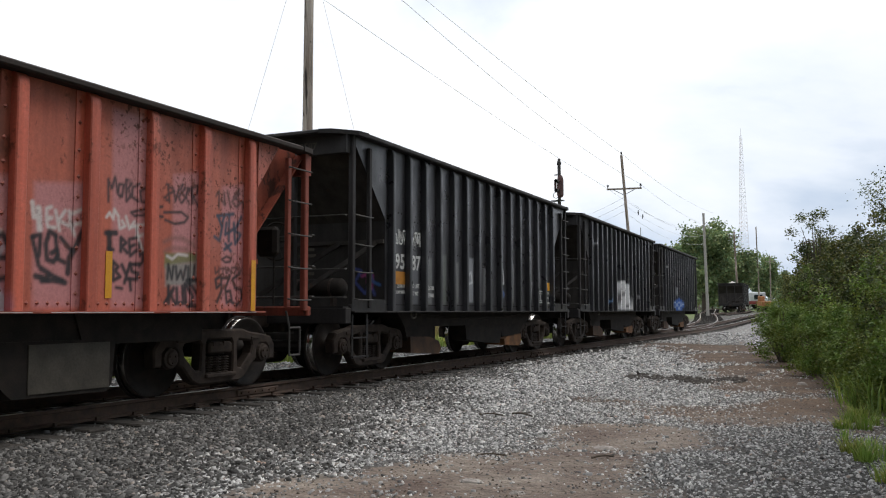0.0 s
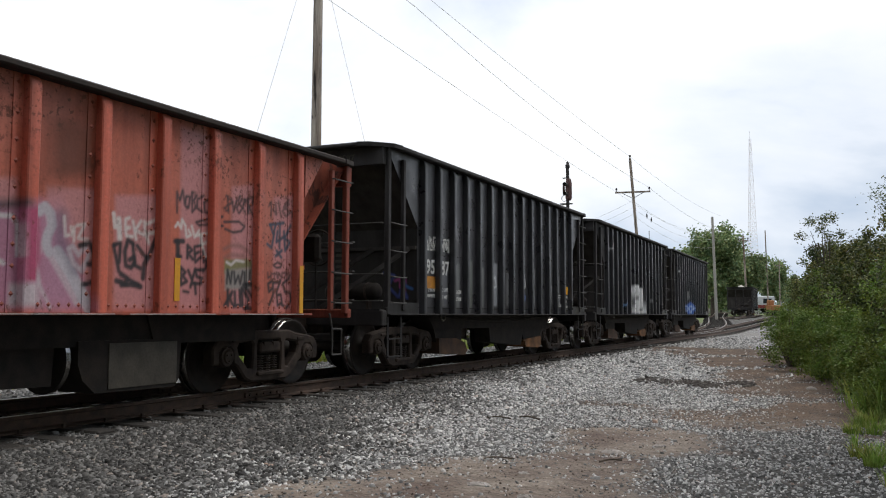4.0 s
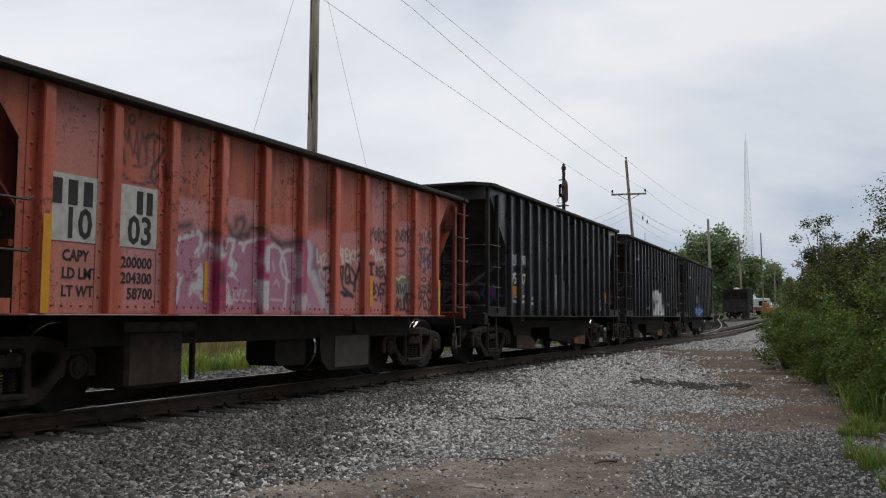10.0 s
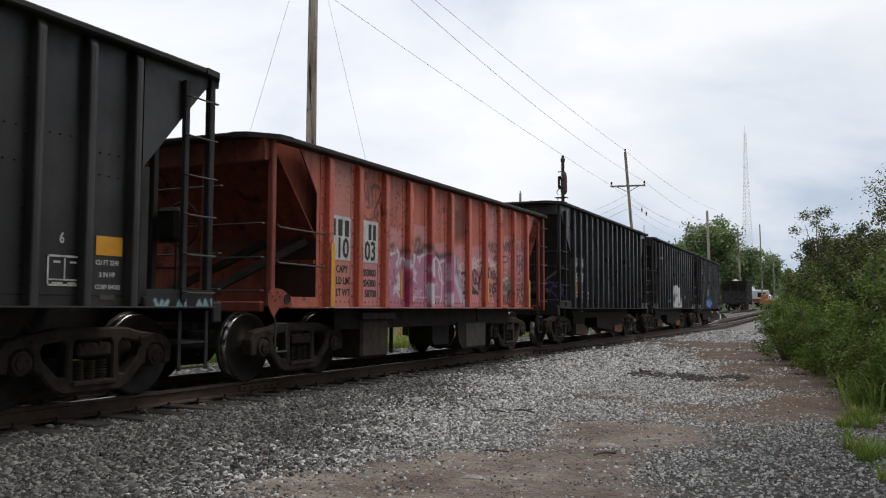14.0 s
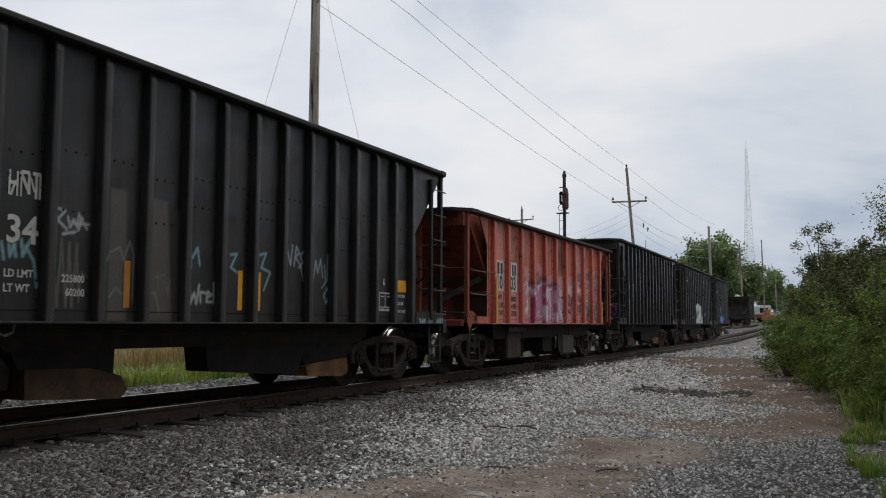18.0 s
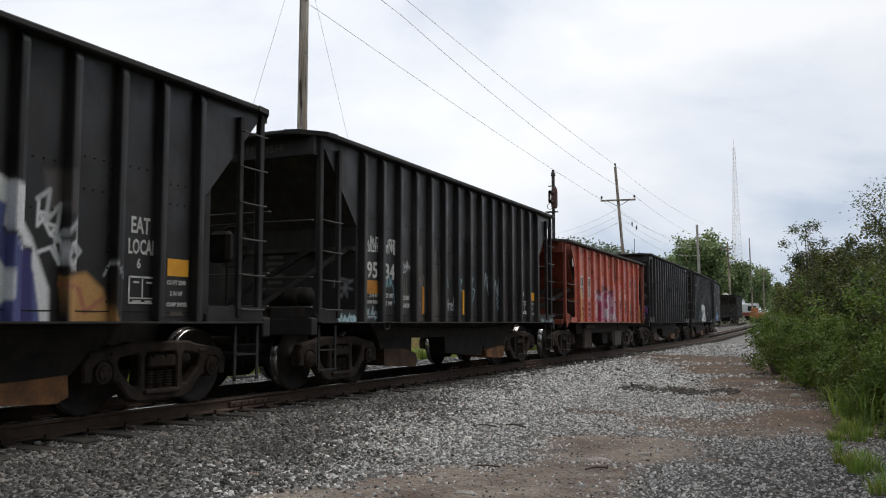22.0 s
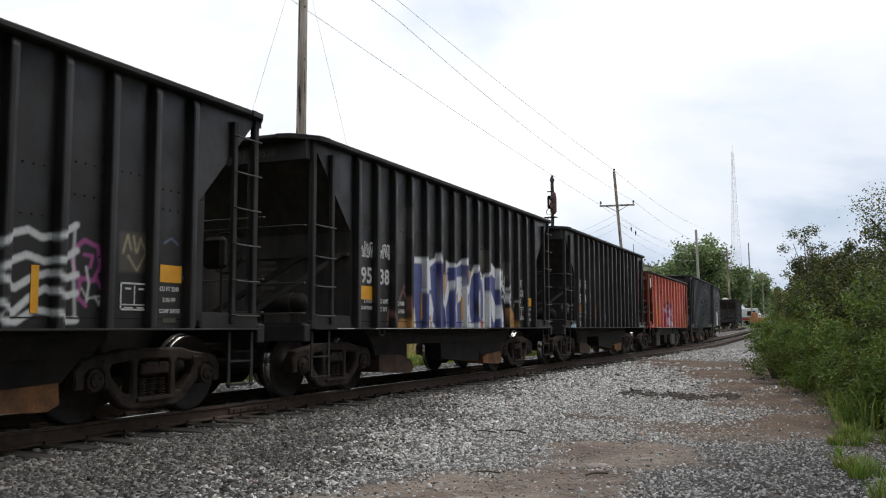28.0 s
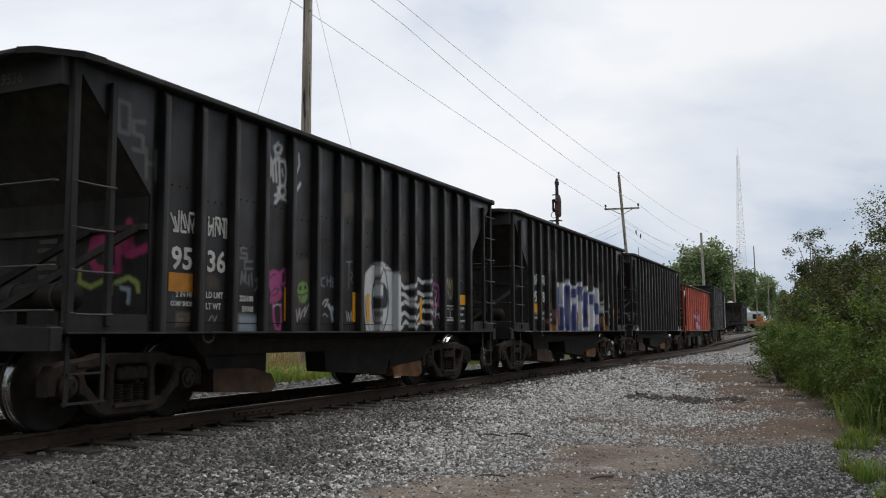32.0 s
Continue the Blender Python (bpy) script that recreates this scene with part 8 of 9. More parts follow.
waiting.matrix_basis = pose(-13.6, 122, RAIL_Z + rise(122), 0, 0, 2)
# ---- poles, wires, signal, mast ----


def make_pole(x, y, h, r, lean=(0, 0), arm=0.0, arm_turn=0.0, arm_drop=1.6, label="weathered grey-brown timber utility pole", mat="pole"):
    z0 = ground_z(x, y) - 0.3
    pole = thing("utility_pole", pose(x, y, z0), label, "utility pole", "line of utility poles")
    s, rows = Shape(), 7
    pts = [(lean[0] * k / (rows - 1), lean[1] * k / (rows - 1), (h + 0.3) * k / (rows - 1)) for k in range(rows)]
    ring = [[(p[0] + r * (1 - 0.3 * k / rows) * math.cos(t) * (1 + 0.05 * math.sin(5 * t + k)), p[1] + r * (1 - 0.3 * k / rows) * math.sin(t), p[2]) for t in np.linspace(0, 2 * math.pi, 15)] for k, p in enumerate(pts)]
    s.grid(ring).add([ring[-1][i] for i in range(14)], [tuple(range(14))])
    part("post", s.mesh("post", [MAT[mat]], smooth=False), pole)
    if arm:
        top = Vector(pts[-1])
        f = (h + 0.3 - arm_drop) / (h + 0.3)
        c = Vector((lean[0] * f, lean[1] * f, h + 0.3 - arm_drop))
        turn = Matrix.Rotation(radians(arm_turn), 4, "Z")
        a = Shape()
        a.box((0, 0, 0), (arm, 0.10, 0.12), edge=0.01)
        part("crossarm", a.mesh("crossarm", [MAT["pole"]]), pole, Matrix.Translation(c) @ turn @ Matrix.Translation((0, -r - 0.04, 0)))
        for e in (-1, 1):
            b = Shape().rod((e * 0.75, -r - 0.05, -0.05), (0, -r - 0.02, -0.45), 0.022, 6)
            part("arm_brace", b.mesh("arm_brace", [MAT["steel"]]), pole, Matrix.Translation(c) @ turn)
            ins = shared("insulator", lambda s: s.lathe([(0.0, 0.0), (0.025, 0.0), (0.025, 0.10), (0.07, 0.11), (0.085, 0.16), (0.05, 0.18), (0.075, 0.22), (0.04, 0.27), (0.0, 0.28)], (0, 0, 0), "z", 10), "signal")
            part("insulator", ins, pole, Matrix.Translation(c) @ turn @ Matrix.Translation((e * (arm / 2 - 0.08), -r - 0.04, 0.06)))
        part("top_pin", shared("top_pin", lambda s: s.rod((0, 0, -0.1), (0, 0, 0.22), 0.04, 8).rod((0, 0, 0.1), (0, 0, 0.24), 0.065, 8), "signal"), pole, Matrix.Translation(top))
    return pole


def fuse(me):
    """Joins doubled points, so that a tube closes."""
    bm = bmesh.new()
    bm.from_mesh(me)
    bmesh.ops.remove_doubles(bm, verts=bm.verts, dist=0.0005)
    bmesh.ops.recalc_face_normals(bm, faces=bm.faces)
    bm.to_mesh(me)
    bm.free()


def make_wire(a, b, sag, r=0.0105, group="overhead wires", n=18):
    a, b = Vector(a), Vector(b)
    pts = [tuple(a.lerp(b, k / n) - Vector((0, 0, 4 * sag * (k / n) * (1 - k / n)))) for k in range(n + 1)]
    d = (b - a).normalized()
    u = d.orthogonal().normalized()
    v = d.cross(u)
    rows = [[tuple(Vector(p) + r * (math.cos(k * math.pi / 2) * u + math.sin(k * math.pi / 2) * v)) for k in range(5)] for p in pts]
    me = Shape().grid(rows).mesh("wire", [MAT["wire"]], fix=False)
    fuse(me)
    thing("overhead_wire", Matrix(), "thin slack overhead wire between poles", "wire", group, data=me)


make_pole(-16.08, 24.1, 14.9, 0.195)
make_pole(-13.36, 61.4, 12.3, 0.125, lean=(-0.95, 0.0), arm=2.45, arm_turn=8, arm_drop=2.45)
make_pole(-13.81, 99.0, 11.3, 0.17, lean=(-0.25, 0), label="pale grey utility pole beside the branch track", mat="pale_pole")
make_pole(-13.63, 127.2, 11.4, 0.15, lean=(-0.35, 0), arm=1.4, arm_drop=0.7)
make_pole(-13.8, 161.4, 14.6, 0.13, lean=(-0.25, 0))
make_pole(-14.0, 190.0, 10.8, 0.13, arm=1.8, arm_drop=0.9)
make_pole(-30.8, 85.0, 12.8, 0.16, arm=3.0, arm_turn=-10, arm_drop=1.2)

WIRES = (((-16.2, 25.7, 12.05), (-15.45, 61.2, 10.1), 0.15), ((-13.5, 26.3, 11.85), (-13.05, 61.5, 10.25), 0.5), ((-15.3, 24.1, 14.3), (-14.33, 61.4, 12.5), 0.2))
for a, b, sag in WIRES:
    d = Vector(a) - Vector(b)
    make_wire(Vector(a) + d * 0.6, a, 0.0)
    make_wire(a, b, sag)
    make_wire(b, Vector(b) - d * 1.06 + Vector((0, 0, 1.6)), 0.5)
make_wire((-16.05, 24.1, 14.5), (-20.5, 23.3, -0.15), 0.0, 0.007, "guy wires")
make_wire((-16.05, 24.1, 13.5), (-13.7, 26.7, -0.1), 0.0, 0.007, "guy wires")
for k in range(3):
    make_wire((-32.0, 84.9, 9.8 + 0.5 * k), (-14.15, 61.3, 8.3 + 0.5 * k), 1.2, 0.010)
    make_wire((-14.15, 61.5, 8.3 + 0.5 * k), (-14.2, 99, 8.6 + 0.9 * k), 0.8, 0.010)


def make_bird(x, y, z, turn):
    s = Shape().lathe([(0.0, -0.12), (0.04, -0.10), (0.065, -0.02), (0.05, 0.06), (0.03, 0.08), (0.045, 0.11), (0.03, 0.15), (0.0, 0.165)], (0, 0, 0), "z", 8)
    bird = thing("bird", pose(x, y, z, 0, 0, turn), "small dark bird perched on an overhead wire", "bird", "birds on the wire")
    part("body", s.mesh("body", [MAT["signal"]], smooth=True), bird)
    part("beak", Shape().rod((0, 0.03, 0.12), (0, 0.075, 0.115), 0.012, 5, 0, 0.002).mesh("beak", [MAT["signal"]]), bird)
    part("tail", Shape().prism([(-0.03, -0.10), (0.03, -0.10), (0.03, -0.22), (-0.03, -0.22)], "y", -0.05, -0.03).mesh("tail", [MAT["signal"]]), bird)


def make_signal(x, y, h):
    z0 = ground_z(x, y)
    sg = thing("railway_signal", pose(x, y, z0, 0, 0, -12), "dark searchlight railway signal mast with ladder", "railway signal")
    part("mast", Shape().rod((0, 0, -0.2), (0, 0, h), 0.075, 12).rod((0, 0, 0), (0, 0, 0.25), 0.22, 12).mesh("mast", [MAT["signal"]]), sg)
    part("finial", Shape().lathe([(0, 0.30), (0.05, 0.26), (0.07, 0.16), (0.10, 0.12), (0.10, 0.0), (0.0, 0.0)], (0, 0, h), "z", 10).mesh("finial", [MAT["signal"]]), sg)
    head = Shape().lathe([(0.0, -0.52), (0.10, -0.52), (0.145, -0.42), (0.145, 0.20), (0.12, 0.36), (0.08, 0.46), (0.0, 0.47)], (0.05, 0, 0), "z", 14)
    hd = part("signal_head", head.mesh("signal_head", [MAT["maroon"]]), sg, pose(0, 0, h - 0.95), "rust-stained maroon signal housing")
    for k in range(2):
        z = 0.18 - 0.42 * k
        part("hood", shared("hood", lambda s: s.lathe([(0.075, 0.0), (0.085, -0.20), (0.07, -0.20), (0.06, 0.0)], (0, 0, 0), "y", 12), "signal"), hd, pose(0.02, -0.14, z))
        part("lens", shared("lens", lambda s: s.lathe([(0.0, 0.0), (0.06, 0.0), (0.06, -0.03), (0.0, -0.04)], (0, 0, 0), "y", 12), "glass"), hd, pose(0.02, -0.17, z))
    part("target", Shape().box((-0.17, -0.05, 0.05), (0.05, 0.16, 0.44), edge=0.015).mesh("target", [MAT["maroon"]]), sg, pose(0, 0, h - 0.95))
    part("bracket", Shape().box((-0.08, 0, 0), (0.32, 0.06, 0.04)).mesh("bracket", [MAT["signal"]]), sg, pose(0, 0, h - 0.45))
    part("cage_ring", Shape().lathe([(0.13, 0.0), (0.145, 0.0), (0.145, 0.04), (0.13, 0.04), (0.13, 0.0)], (0, 0, 0), "y", 16).mesh("cage_ring", [MAT["signal"]]), sg, pose(-0.18, 0, h - 1.36))
    part("platform", Shape().box((-0.08, 0, 0), (0.50, 0.3, 0.04)).mesh("platform", [MAT["signal"]]), sg, pose(0, 0, h - 1.62))
    for e in (-0.14, 0.16):
        part("ladder_stile", shared("stile", lambda s: s.box((0, 0, (h - 1.6) / 2), (0.025, 0.02, h - 1.6)), "steel"), sg, pose(-0.22 + e * 0.7, 0.1, 0))
    for k in range(15):
        part("ladder_rung", shared("signal_rung", lambda s: s.rod((-0.098, 0, 0), (0.112, 0, 0), 0.010, 6), "steel"), sg, pose(-0.22, 0.1, 0.5 + 0.38 * k))


make_signal(-11.5, 37.3, 7.75)
make_bird(-14.15, 66.0, 8.72, 30)
make_bird(-14.15, 67.6, 8.58, -20)


def make_mast(x, y, h, w0):
    """A far three-legged lattice tower."""
    m = thing("radio_tower", pose(x, y, 1.0), "tall slender red and grey lattice radio tower", "radio tower")
    leg = lambda k, z: Vector((math.cos(2.1 * k + 0.4), math.sin(2.1 * k + 0.4), 0)) * (w0 * (1 - z / h) ** 1.15 + 0.45) + Vector((0, 0, z))
    for k in range(3):
        part("leg", Shape().pipe([leg(k, h * i / 24) for i in range(25)], 0.05, 5).mesh("leg", [MAT["tower"]]), m)
    s = Shape()
    for i in range(46):
        a, b = h * i / 46, h * (i + 1) / 46
        for k in range(3):
            s.rod(leg(k, a), leg((k + 1) % 3, b), 0.022, 4).rod(leg(k, b), leg((k + 1) % 3, b), 0.03, 4).rod(leg((k + 1) % 3, a), leg(k, b), 0.022, 4)
    part("lattice", s.mesh("lattice", [MAT["tower"]], fix=False), m)
    part("antenna", Shape().rod((0, 0, h), (0, 0, h + 3), 0.06, 6).mesh("antenna", [MAT["tower"]]), m)


make_mast(-35.0, 348, 67.2, 2.9)

# ---- plants ----


def leaf_material(name, stops, trans=0.35):
    def f(n, l, b, mix, noise_at, ramp, bump, attr):
        g = n.new("ShaderNodeNewGeometry")
        a = ramp(g.outputs["Random Per Island"], *stops)
        k = ramp(noise_at(0.5, 3), (0.35, 0.66), (0.65, 1.3))
        a = mix(1.0, a, k, "MULTIPLY")
        a = mix(1.0, a, ramp(noise_at(1.7, 4), (0.36, (1.28, 1.0, 0.86)), (0.60, (0.92, 1.04, 1.0))), "MULTIPLY")
        l.new(a, b.inputs["Base Color"])
        t = n.new("ShaderNodeBsdfTranslucent")
        l.new(a, t.inputs[0])
        s = n.new("ShaderNodeMixShader")
        s.inputs[0].default_value = trans
        l.new(b.outputs[0], s.inputs[1])
        l.new(t.outputs[0], s.inputs[2])
        l.new(s.outputs[0], n["Material Output"].inputs[0])
    return material(name, f, 0.6)


LEAF = {
    "bush": leaf_material("bush_leaves", ((0.0, (0.030, 0.046, 0.014)), (0.5, (0.062, 0.086, 0.021)), (0.85, (0.115, 0.138, 0.034)), (1.0, (0.20, 0.190, 0.075)))),
    "weed": leaf_material("weed_leaves", ((0.0, (0.066, 0.112, 0.018)), (0.6, (0.120, 0.190, 0.030)), (1.0, (0.185, 0.255, 0.055)))),
    "grass": leaf_material("verge_grass_blades", ((0.0, (0.12, 0.19, 0.030)), (0.5, (0.19, 0.29, 0.045)), (0.85, (0.27, 0.36, 0.08)), (1.0, (0.34, 0.33, 0.13)))),
    "tree": leaf_material("tree_leaves", ((0.0, (0.050, 0.088, 0.026)), (0.6, (0.090, 0.145, 0.042)), (1.0, (0.125, 0.175, 0.060)))),
    # Paler than the near leaves: distance haze put into the colour.
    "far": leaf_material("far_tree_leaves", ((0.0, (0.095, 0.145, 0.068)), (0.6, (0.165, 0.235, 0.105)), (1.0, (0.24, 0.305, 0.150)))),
    "meadow": leaf_material("meadow_blades", ((0.0, (0.105, 0.165, 0.030)), (0.6, (0.185, 0.255, 0.050)), (1.0, (0.28, 0.30, 0.10)))),
    # Greyed leaves of the far hill, with painted haze.
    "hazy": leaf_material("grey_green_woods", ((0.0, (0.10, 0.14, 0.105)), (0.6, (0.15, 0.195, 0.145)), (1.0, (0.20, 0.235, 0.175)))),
    "dry": leaf_material("dry_grass", ((0.0, (0.16, 0.15, 0.05)), (0.6, (0.26, 0.21, 0.10)), (1.0, (0.36, 0.29, 0.16)))),
    "bronze": leaf_material("brownish_shrub_leaves", ((0.0, (0.05, 0.06, 0.022)), (0.6, (0.085, 0.085, 0.035)), (1.0, (0.12, 0.10, 0.05)))),
}


def leaves_mesh(name, centres, sizes, mat, rs, droop=0.0, slim=0.55):
    """Folded diamond leaves about the given centres, turned at random."""
    n = len(centres)
    a = rs.normal(size=(n, 3))
    a[:, 2] = a[:, 2] * 0.6 - droop
    a /= np.linalg.norm(a, axis=1)[:, None]
    b = np.cross(a, rs.normal(size=(n, 3)))
    b /= np.linalg.norm(b, axis=1)[:, None]
    c = np.cross(a, b)
    L, W = sizes[:, None], sizes[:, None] * slim
    v = np.stack([centres - a * L * 0.5, centres + b * W * 0.5 + c * W * 0.15, centres + a * L * 0.5, centres - b * W * 0.5 + c * W * 0.15], 1).reshape(-1, 3)
    i = np.arange(n)[:, None] * 4
    f = np.concatenate([i + np.array([[0, 1, 2]]), i + np.array([[0, 2, 3]])], 0)
    me = bpy.data.meshes.new(name)
    me.vertices.add(len(v))
    me.vertices.foreach_set("co", v.astype(np.float32).ravel())
    me.loops.add(f.size)
    me.loops.foreach_set("vertex_index", f.astype(np.int32).ravel())
    me.polygons.add(len(f))
    me.polygons.foreach_set("loop_start", (np.arange(len(f)) * 3).astype(np.int32))
    me.polygons.foreach_set("loop_total", np.full(len(f), 3, np.int32))
    me.materials.append(mat)
    me.update(calc_edges=True)
    me.validate()
    return me


def clumps(rs, n, k, spots, spread):
    """n leaf centres scattered in clumps about spots."""
    i = rs.randint(0, len(spots), n)
    return spots[i] + rs.normal(size=(n, 3)) * spread


def make_bush(x, y, r, h, n, seed, kind="bush", leaf=0.10, name="bush", label="dense green roadside bush", stems=9):
    rs = np.random.RandomState(seed)
    z0 = ground_z(x, y) - 0.05
    ob = thing(name, pose(x, y, z0), label, "bush" if name == "bush" else name, "bushes along the yard road")
    for k in range(stems):
        a = rs.uniform(0, 6.28)
        q = Vector((math.cos(a) * r * rs.uniform(0.1, 0.75), math.sin(a) * r * rs.uniform(0.1, 0.75), h * rs.uniform(0.55, 0.95)))
        mid = q * 0.5 + Vector((rs.uniform(-0.2, 0.2), rs.uniform(-0.2, 0.2), 0.15 * h))
        base = Vector((q.x * 0.25, q.y * 0.25, 0))
        part("stem", Shape().rod(base, mid, 0.03, 5, 0, 0.02).rod(mid, q, 0.02, 5, 0, 0.006).mesh("stem", [MAT["bark"]]), ob)
    m = int(170 * r * r)
    sp = []
    while len(sp) < m:
        ang, el = rs.uniform(0, 6.28), math.asin(rs.uniform(0.0, 1.0) ** 0.9)
        w = 1 - 0.45 * rs.uniform() ** 1.5
        lump = 1 + 0.16 * math.sin(ang * 3 + seed) + 0.12 * math.sin(ang * 7 + el * 6 + seed) + 0.10 * math.sin(el * 11 + ang * 2)
        wide = math.cos(el) ** 0.55
        sp.append((r * w * lump * math.cos(ang) * wide, r * w * lump * math.sin(ang) * wide, 0.1 + h * w * (0.02 + 0.95 * math.sin(el)) * (0.80 + 0.20 * lump)))
    sp = np.array(sp)
    c = clumps(rs, n, 0, sp, np.array([1, 1, 0.9]) * (0.065 + 0.025 * r))
    c[:, 2] = np.abs(c[:, 2])
    part("foliage", leaves_mesh("foliage", c, leaf * rs.uniform(0.6, 1.35, n), LEAF[kind], rs), ob)
    return ob


def make_tree(x, y, h, r, n, seed, leaf=0.55, kind="tree", label="broad leafy green tree", z=None, crown_from=0.25, limbs=16):
    rs = np.random.RandomState(seed)
    ob = thing("tree", pose(x, y, ground_z(x, y) - 0.1 if z is None else z), label, "tree", "trees round the yard")
    s = Shape()
    s.rod((0, 0, 0), (0, 0, h * 0.35), 0.03 * h, 9, 0, 0.022 * h).rod((0, 0, h * 0.35), (0.1, 0, h * 0.7), 0.022 * h, 8, 0, 0.010 * h)
    sp = []
    for k in range(limbs):
        a = rs.uniform(0, 6.28)
        t = rs.uniform(0.3, 0.95)
        reach = r * math.sqrt(max(0.05, 1 - ((t - 0.55) / 0.5) ** 2)) * rs.uniform(0.6, 0.95)
        tip = Vector((reach * math.cos(a), reach * math.sin(a), h * (crown_from + (1 - crown_from) * t)))
        s.rod((0, 0, h * (0.25 + 0.3 * t)), tip, 0.010 * h, 6, 0, 0.003 * h)
        for j in range(6):
            sp.append(np.array(tip) * np.array([rs.uniform(0.55, 1.05), rs.uniform(0.55, 1.05), rs.uniform(0.85, 1.02)]) + rs.normal(size=3) * r * 0.10)
    part("trunk", s.mesh("trunk", [MAT["bark"]]), ob)
    c = clumps(rs, n, 0, np.array(sp), r * 0.13)
    c[:, 2] = np.clip(c[:, 2], 0.4, None)
    part("crown", leaves_mesh("crown", c, leaf * rs.uniform(0.6, 1.3, n), LEAF[kind], rs, slim=0.8), ob)
    return ob


for k, (x, y, r, h, n) in enumerate(((2.15, 14.2, 1.7, 2.75, 46000), (1.35, 18.0, 1.55, 3.05, 42000), (0.65, 22.6, 1.5, 3.15, 34000), (0.1, 28.0, 1.5, 3.4, 22000),
                                     (-0.55, 34.5, 1.5, 3.5, 19000), (-1.0, 43.0, 1.6, 3.6, 15000), (-1.2, 54.0, 2.0, 3.7, 12000), (3.7, 18.5, 2.2, 3.3, 12000), (3.0, 26.0, 2.2, 3.6, 11000), (4.6, 13.4, 1.8, 2.9, 8000))):
    make_bush(x, y, r, h, int(n * 1.9), 100 + k, "bush", 0.046 + 0.0011 * y)
make_bush(-0.72, 24.6, 0.62, 3.95, 8000, 131, "bush", 0.06, label="thin sapling rising above the bushes")
make_bush(0.82, 15.4, 0.40, 3.0, 2600, 132, "bush", 0.055, label="thin sapling with drooping leafy twigs")
for k, (x, y, r, h, n) in enumerate(((0.95, 12.3, 0.75, 0.9, 6500), (0.42, 14.3, 0.6, 0.8, 4500), (0.3, 16.2, 0.7, 1.1, 5500), (-0.15, 18.6, 0.7, 1.0, 5000), (-0.7, 21.0, 0.7, 1.2, 5000), (-1.35, 23.0, 0.6, 1.2, 4500), (-1.3, 27.5, 0.8, 1.3, 4000), (-1.9, 32.5, 0.8, 1.3, 3500), (1.0, 10.6, 0.5, 0.5, 3500), (0.5, 12.4, 0.35, 0.4, 1600), (1.35, 13.4, 0.9, 1.7, 8000), (0.85, 15.6, 0.8, 1.9, 8000), (0.35, 19.6, 0.8, 2.0, 7000), (-0.35, 23.8, 0.8, 2.1, 6000), (-0.9, 29.5, 0.8, 2.2, 4500))):
    make_bush(x - 0.08, y, r, 1.2 * h, int(1.6 * n), 150 + k, "weed", 0.039 + 0.0008 * y, label="low leafy weeds at the gravel's edge", stems=6)



def make_twig(base, tip, n, seed):
    """A slender leaning sapling, leafy towards its end."""
    rs = np.random.RandomState(seed)
    base, tip = Vector(base), Vector(tip)
    ob = thing("sapling", pose(*base), "slender leaning sapling with a leafy drooping end", "sapling", "bushes along the yard road")
    d = tip - base
    pts = [d * u + Vector((0, 0, 0.5 * u * (1 - u))) for u in (0, 0.25, 0.5, 0.75, 1.0)]
    part("stem", Shape().pipe([tuple(p) for p in pts], 0.012, 5).mesh("stem", [MAT["bark"]]), ob)
    u = rs.uniform(0.62, 1.06, n)
    c = np.array(d)[None] * u[:, None] + rs.normal(size=(n, 3)) * np.array([0.10, 0.14, 0.075])
    c[:, 2] += 0.5 * u * (1 - np.minimum(u, 1)) + 0.08 * np.sin(u * 25)
    part("foliage", leaves_mesh("foliage", c, 0.031 * rs.uniform(0.6, 1.3, n), LEAF["bush"], rs, 0.3), ob)


make_twig((1.9, 12.6, 0.2), (0.40, 12.0, 2.60), 2600, 7)
make_twig((1.7, 12.9, 0.2), (0.60, 12.2, 2.72), 2400, 8)
for k, (x, y, h, r, n) in enumerate(((-21.3, 148.6, 13.9, 5.4, 12000), (-17.0, 151.5, 11.8, 3.6, 6500), (-26.2, 152, 11.6, 4.2, 7000), (-17.5, 205, 12.0, 4.5, 6000), (-13.5, 208, 9.5, 3.6, 5000), (-8.0, 215, 5.0, 4.0, 4000), (-1.5, 225, 7.0, 5.0, 4000), (6.0, 230, 7.0, 6.0, 4000))):
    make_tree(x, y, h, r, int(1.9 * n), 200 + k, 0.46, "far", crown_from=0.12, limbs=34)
for k in (0, 1, 2, 3, 4, 5, 6, 10, 11, 12, 13, 14, 15):
    make_tree(-46 + 3.6 * k, 176 + 9 * math.sin(k * 2.2), 4.6 + 0.9 * math.sin(k * 1.3), 3.2, 1600, 300 + k, 0.6, "far", "low far hedge tree behind the yard", crown_from=0.0)
for k in range(20):
    y = 6 + 5.5 * k + 1.5 * math.sin(k * 3.1)
    x = -27 - 0.10 * y - 3.0 * (1 + math.sin(k * 1.7))
    make_tree(x, y, 6.4 + 1.4 * math.sin(k * 2.3) + 0.03 * y, 3.3, 3400, 240 + k, 0.34, "tree" if k % 3 else "bronze", "tall shrub in the thicket beyond the tracks", crown_from=0.05)

# Unseen trees, added to block sky light from the right.
for k in range(15):
    make_tree(6.6 + 1.2 * math.sin(k * 2.1), -32 + 3.0 * k, 12.5 + 1.2 * math.sin(k * 1.7), 3.6, 2400, 400 + k, 0.9, "tree", "unseen leafy tree added to block sky light beside the yard", crown_from=0.05)
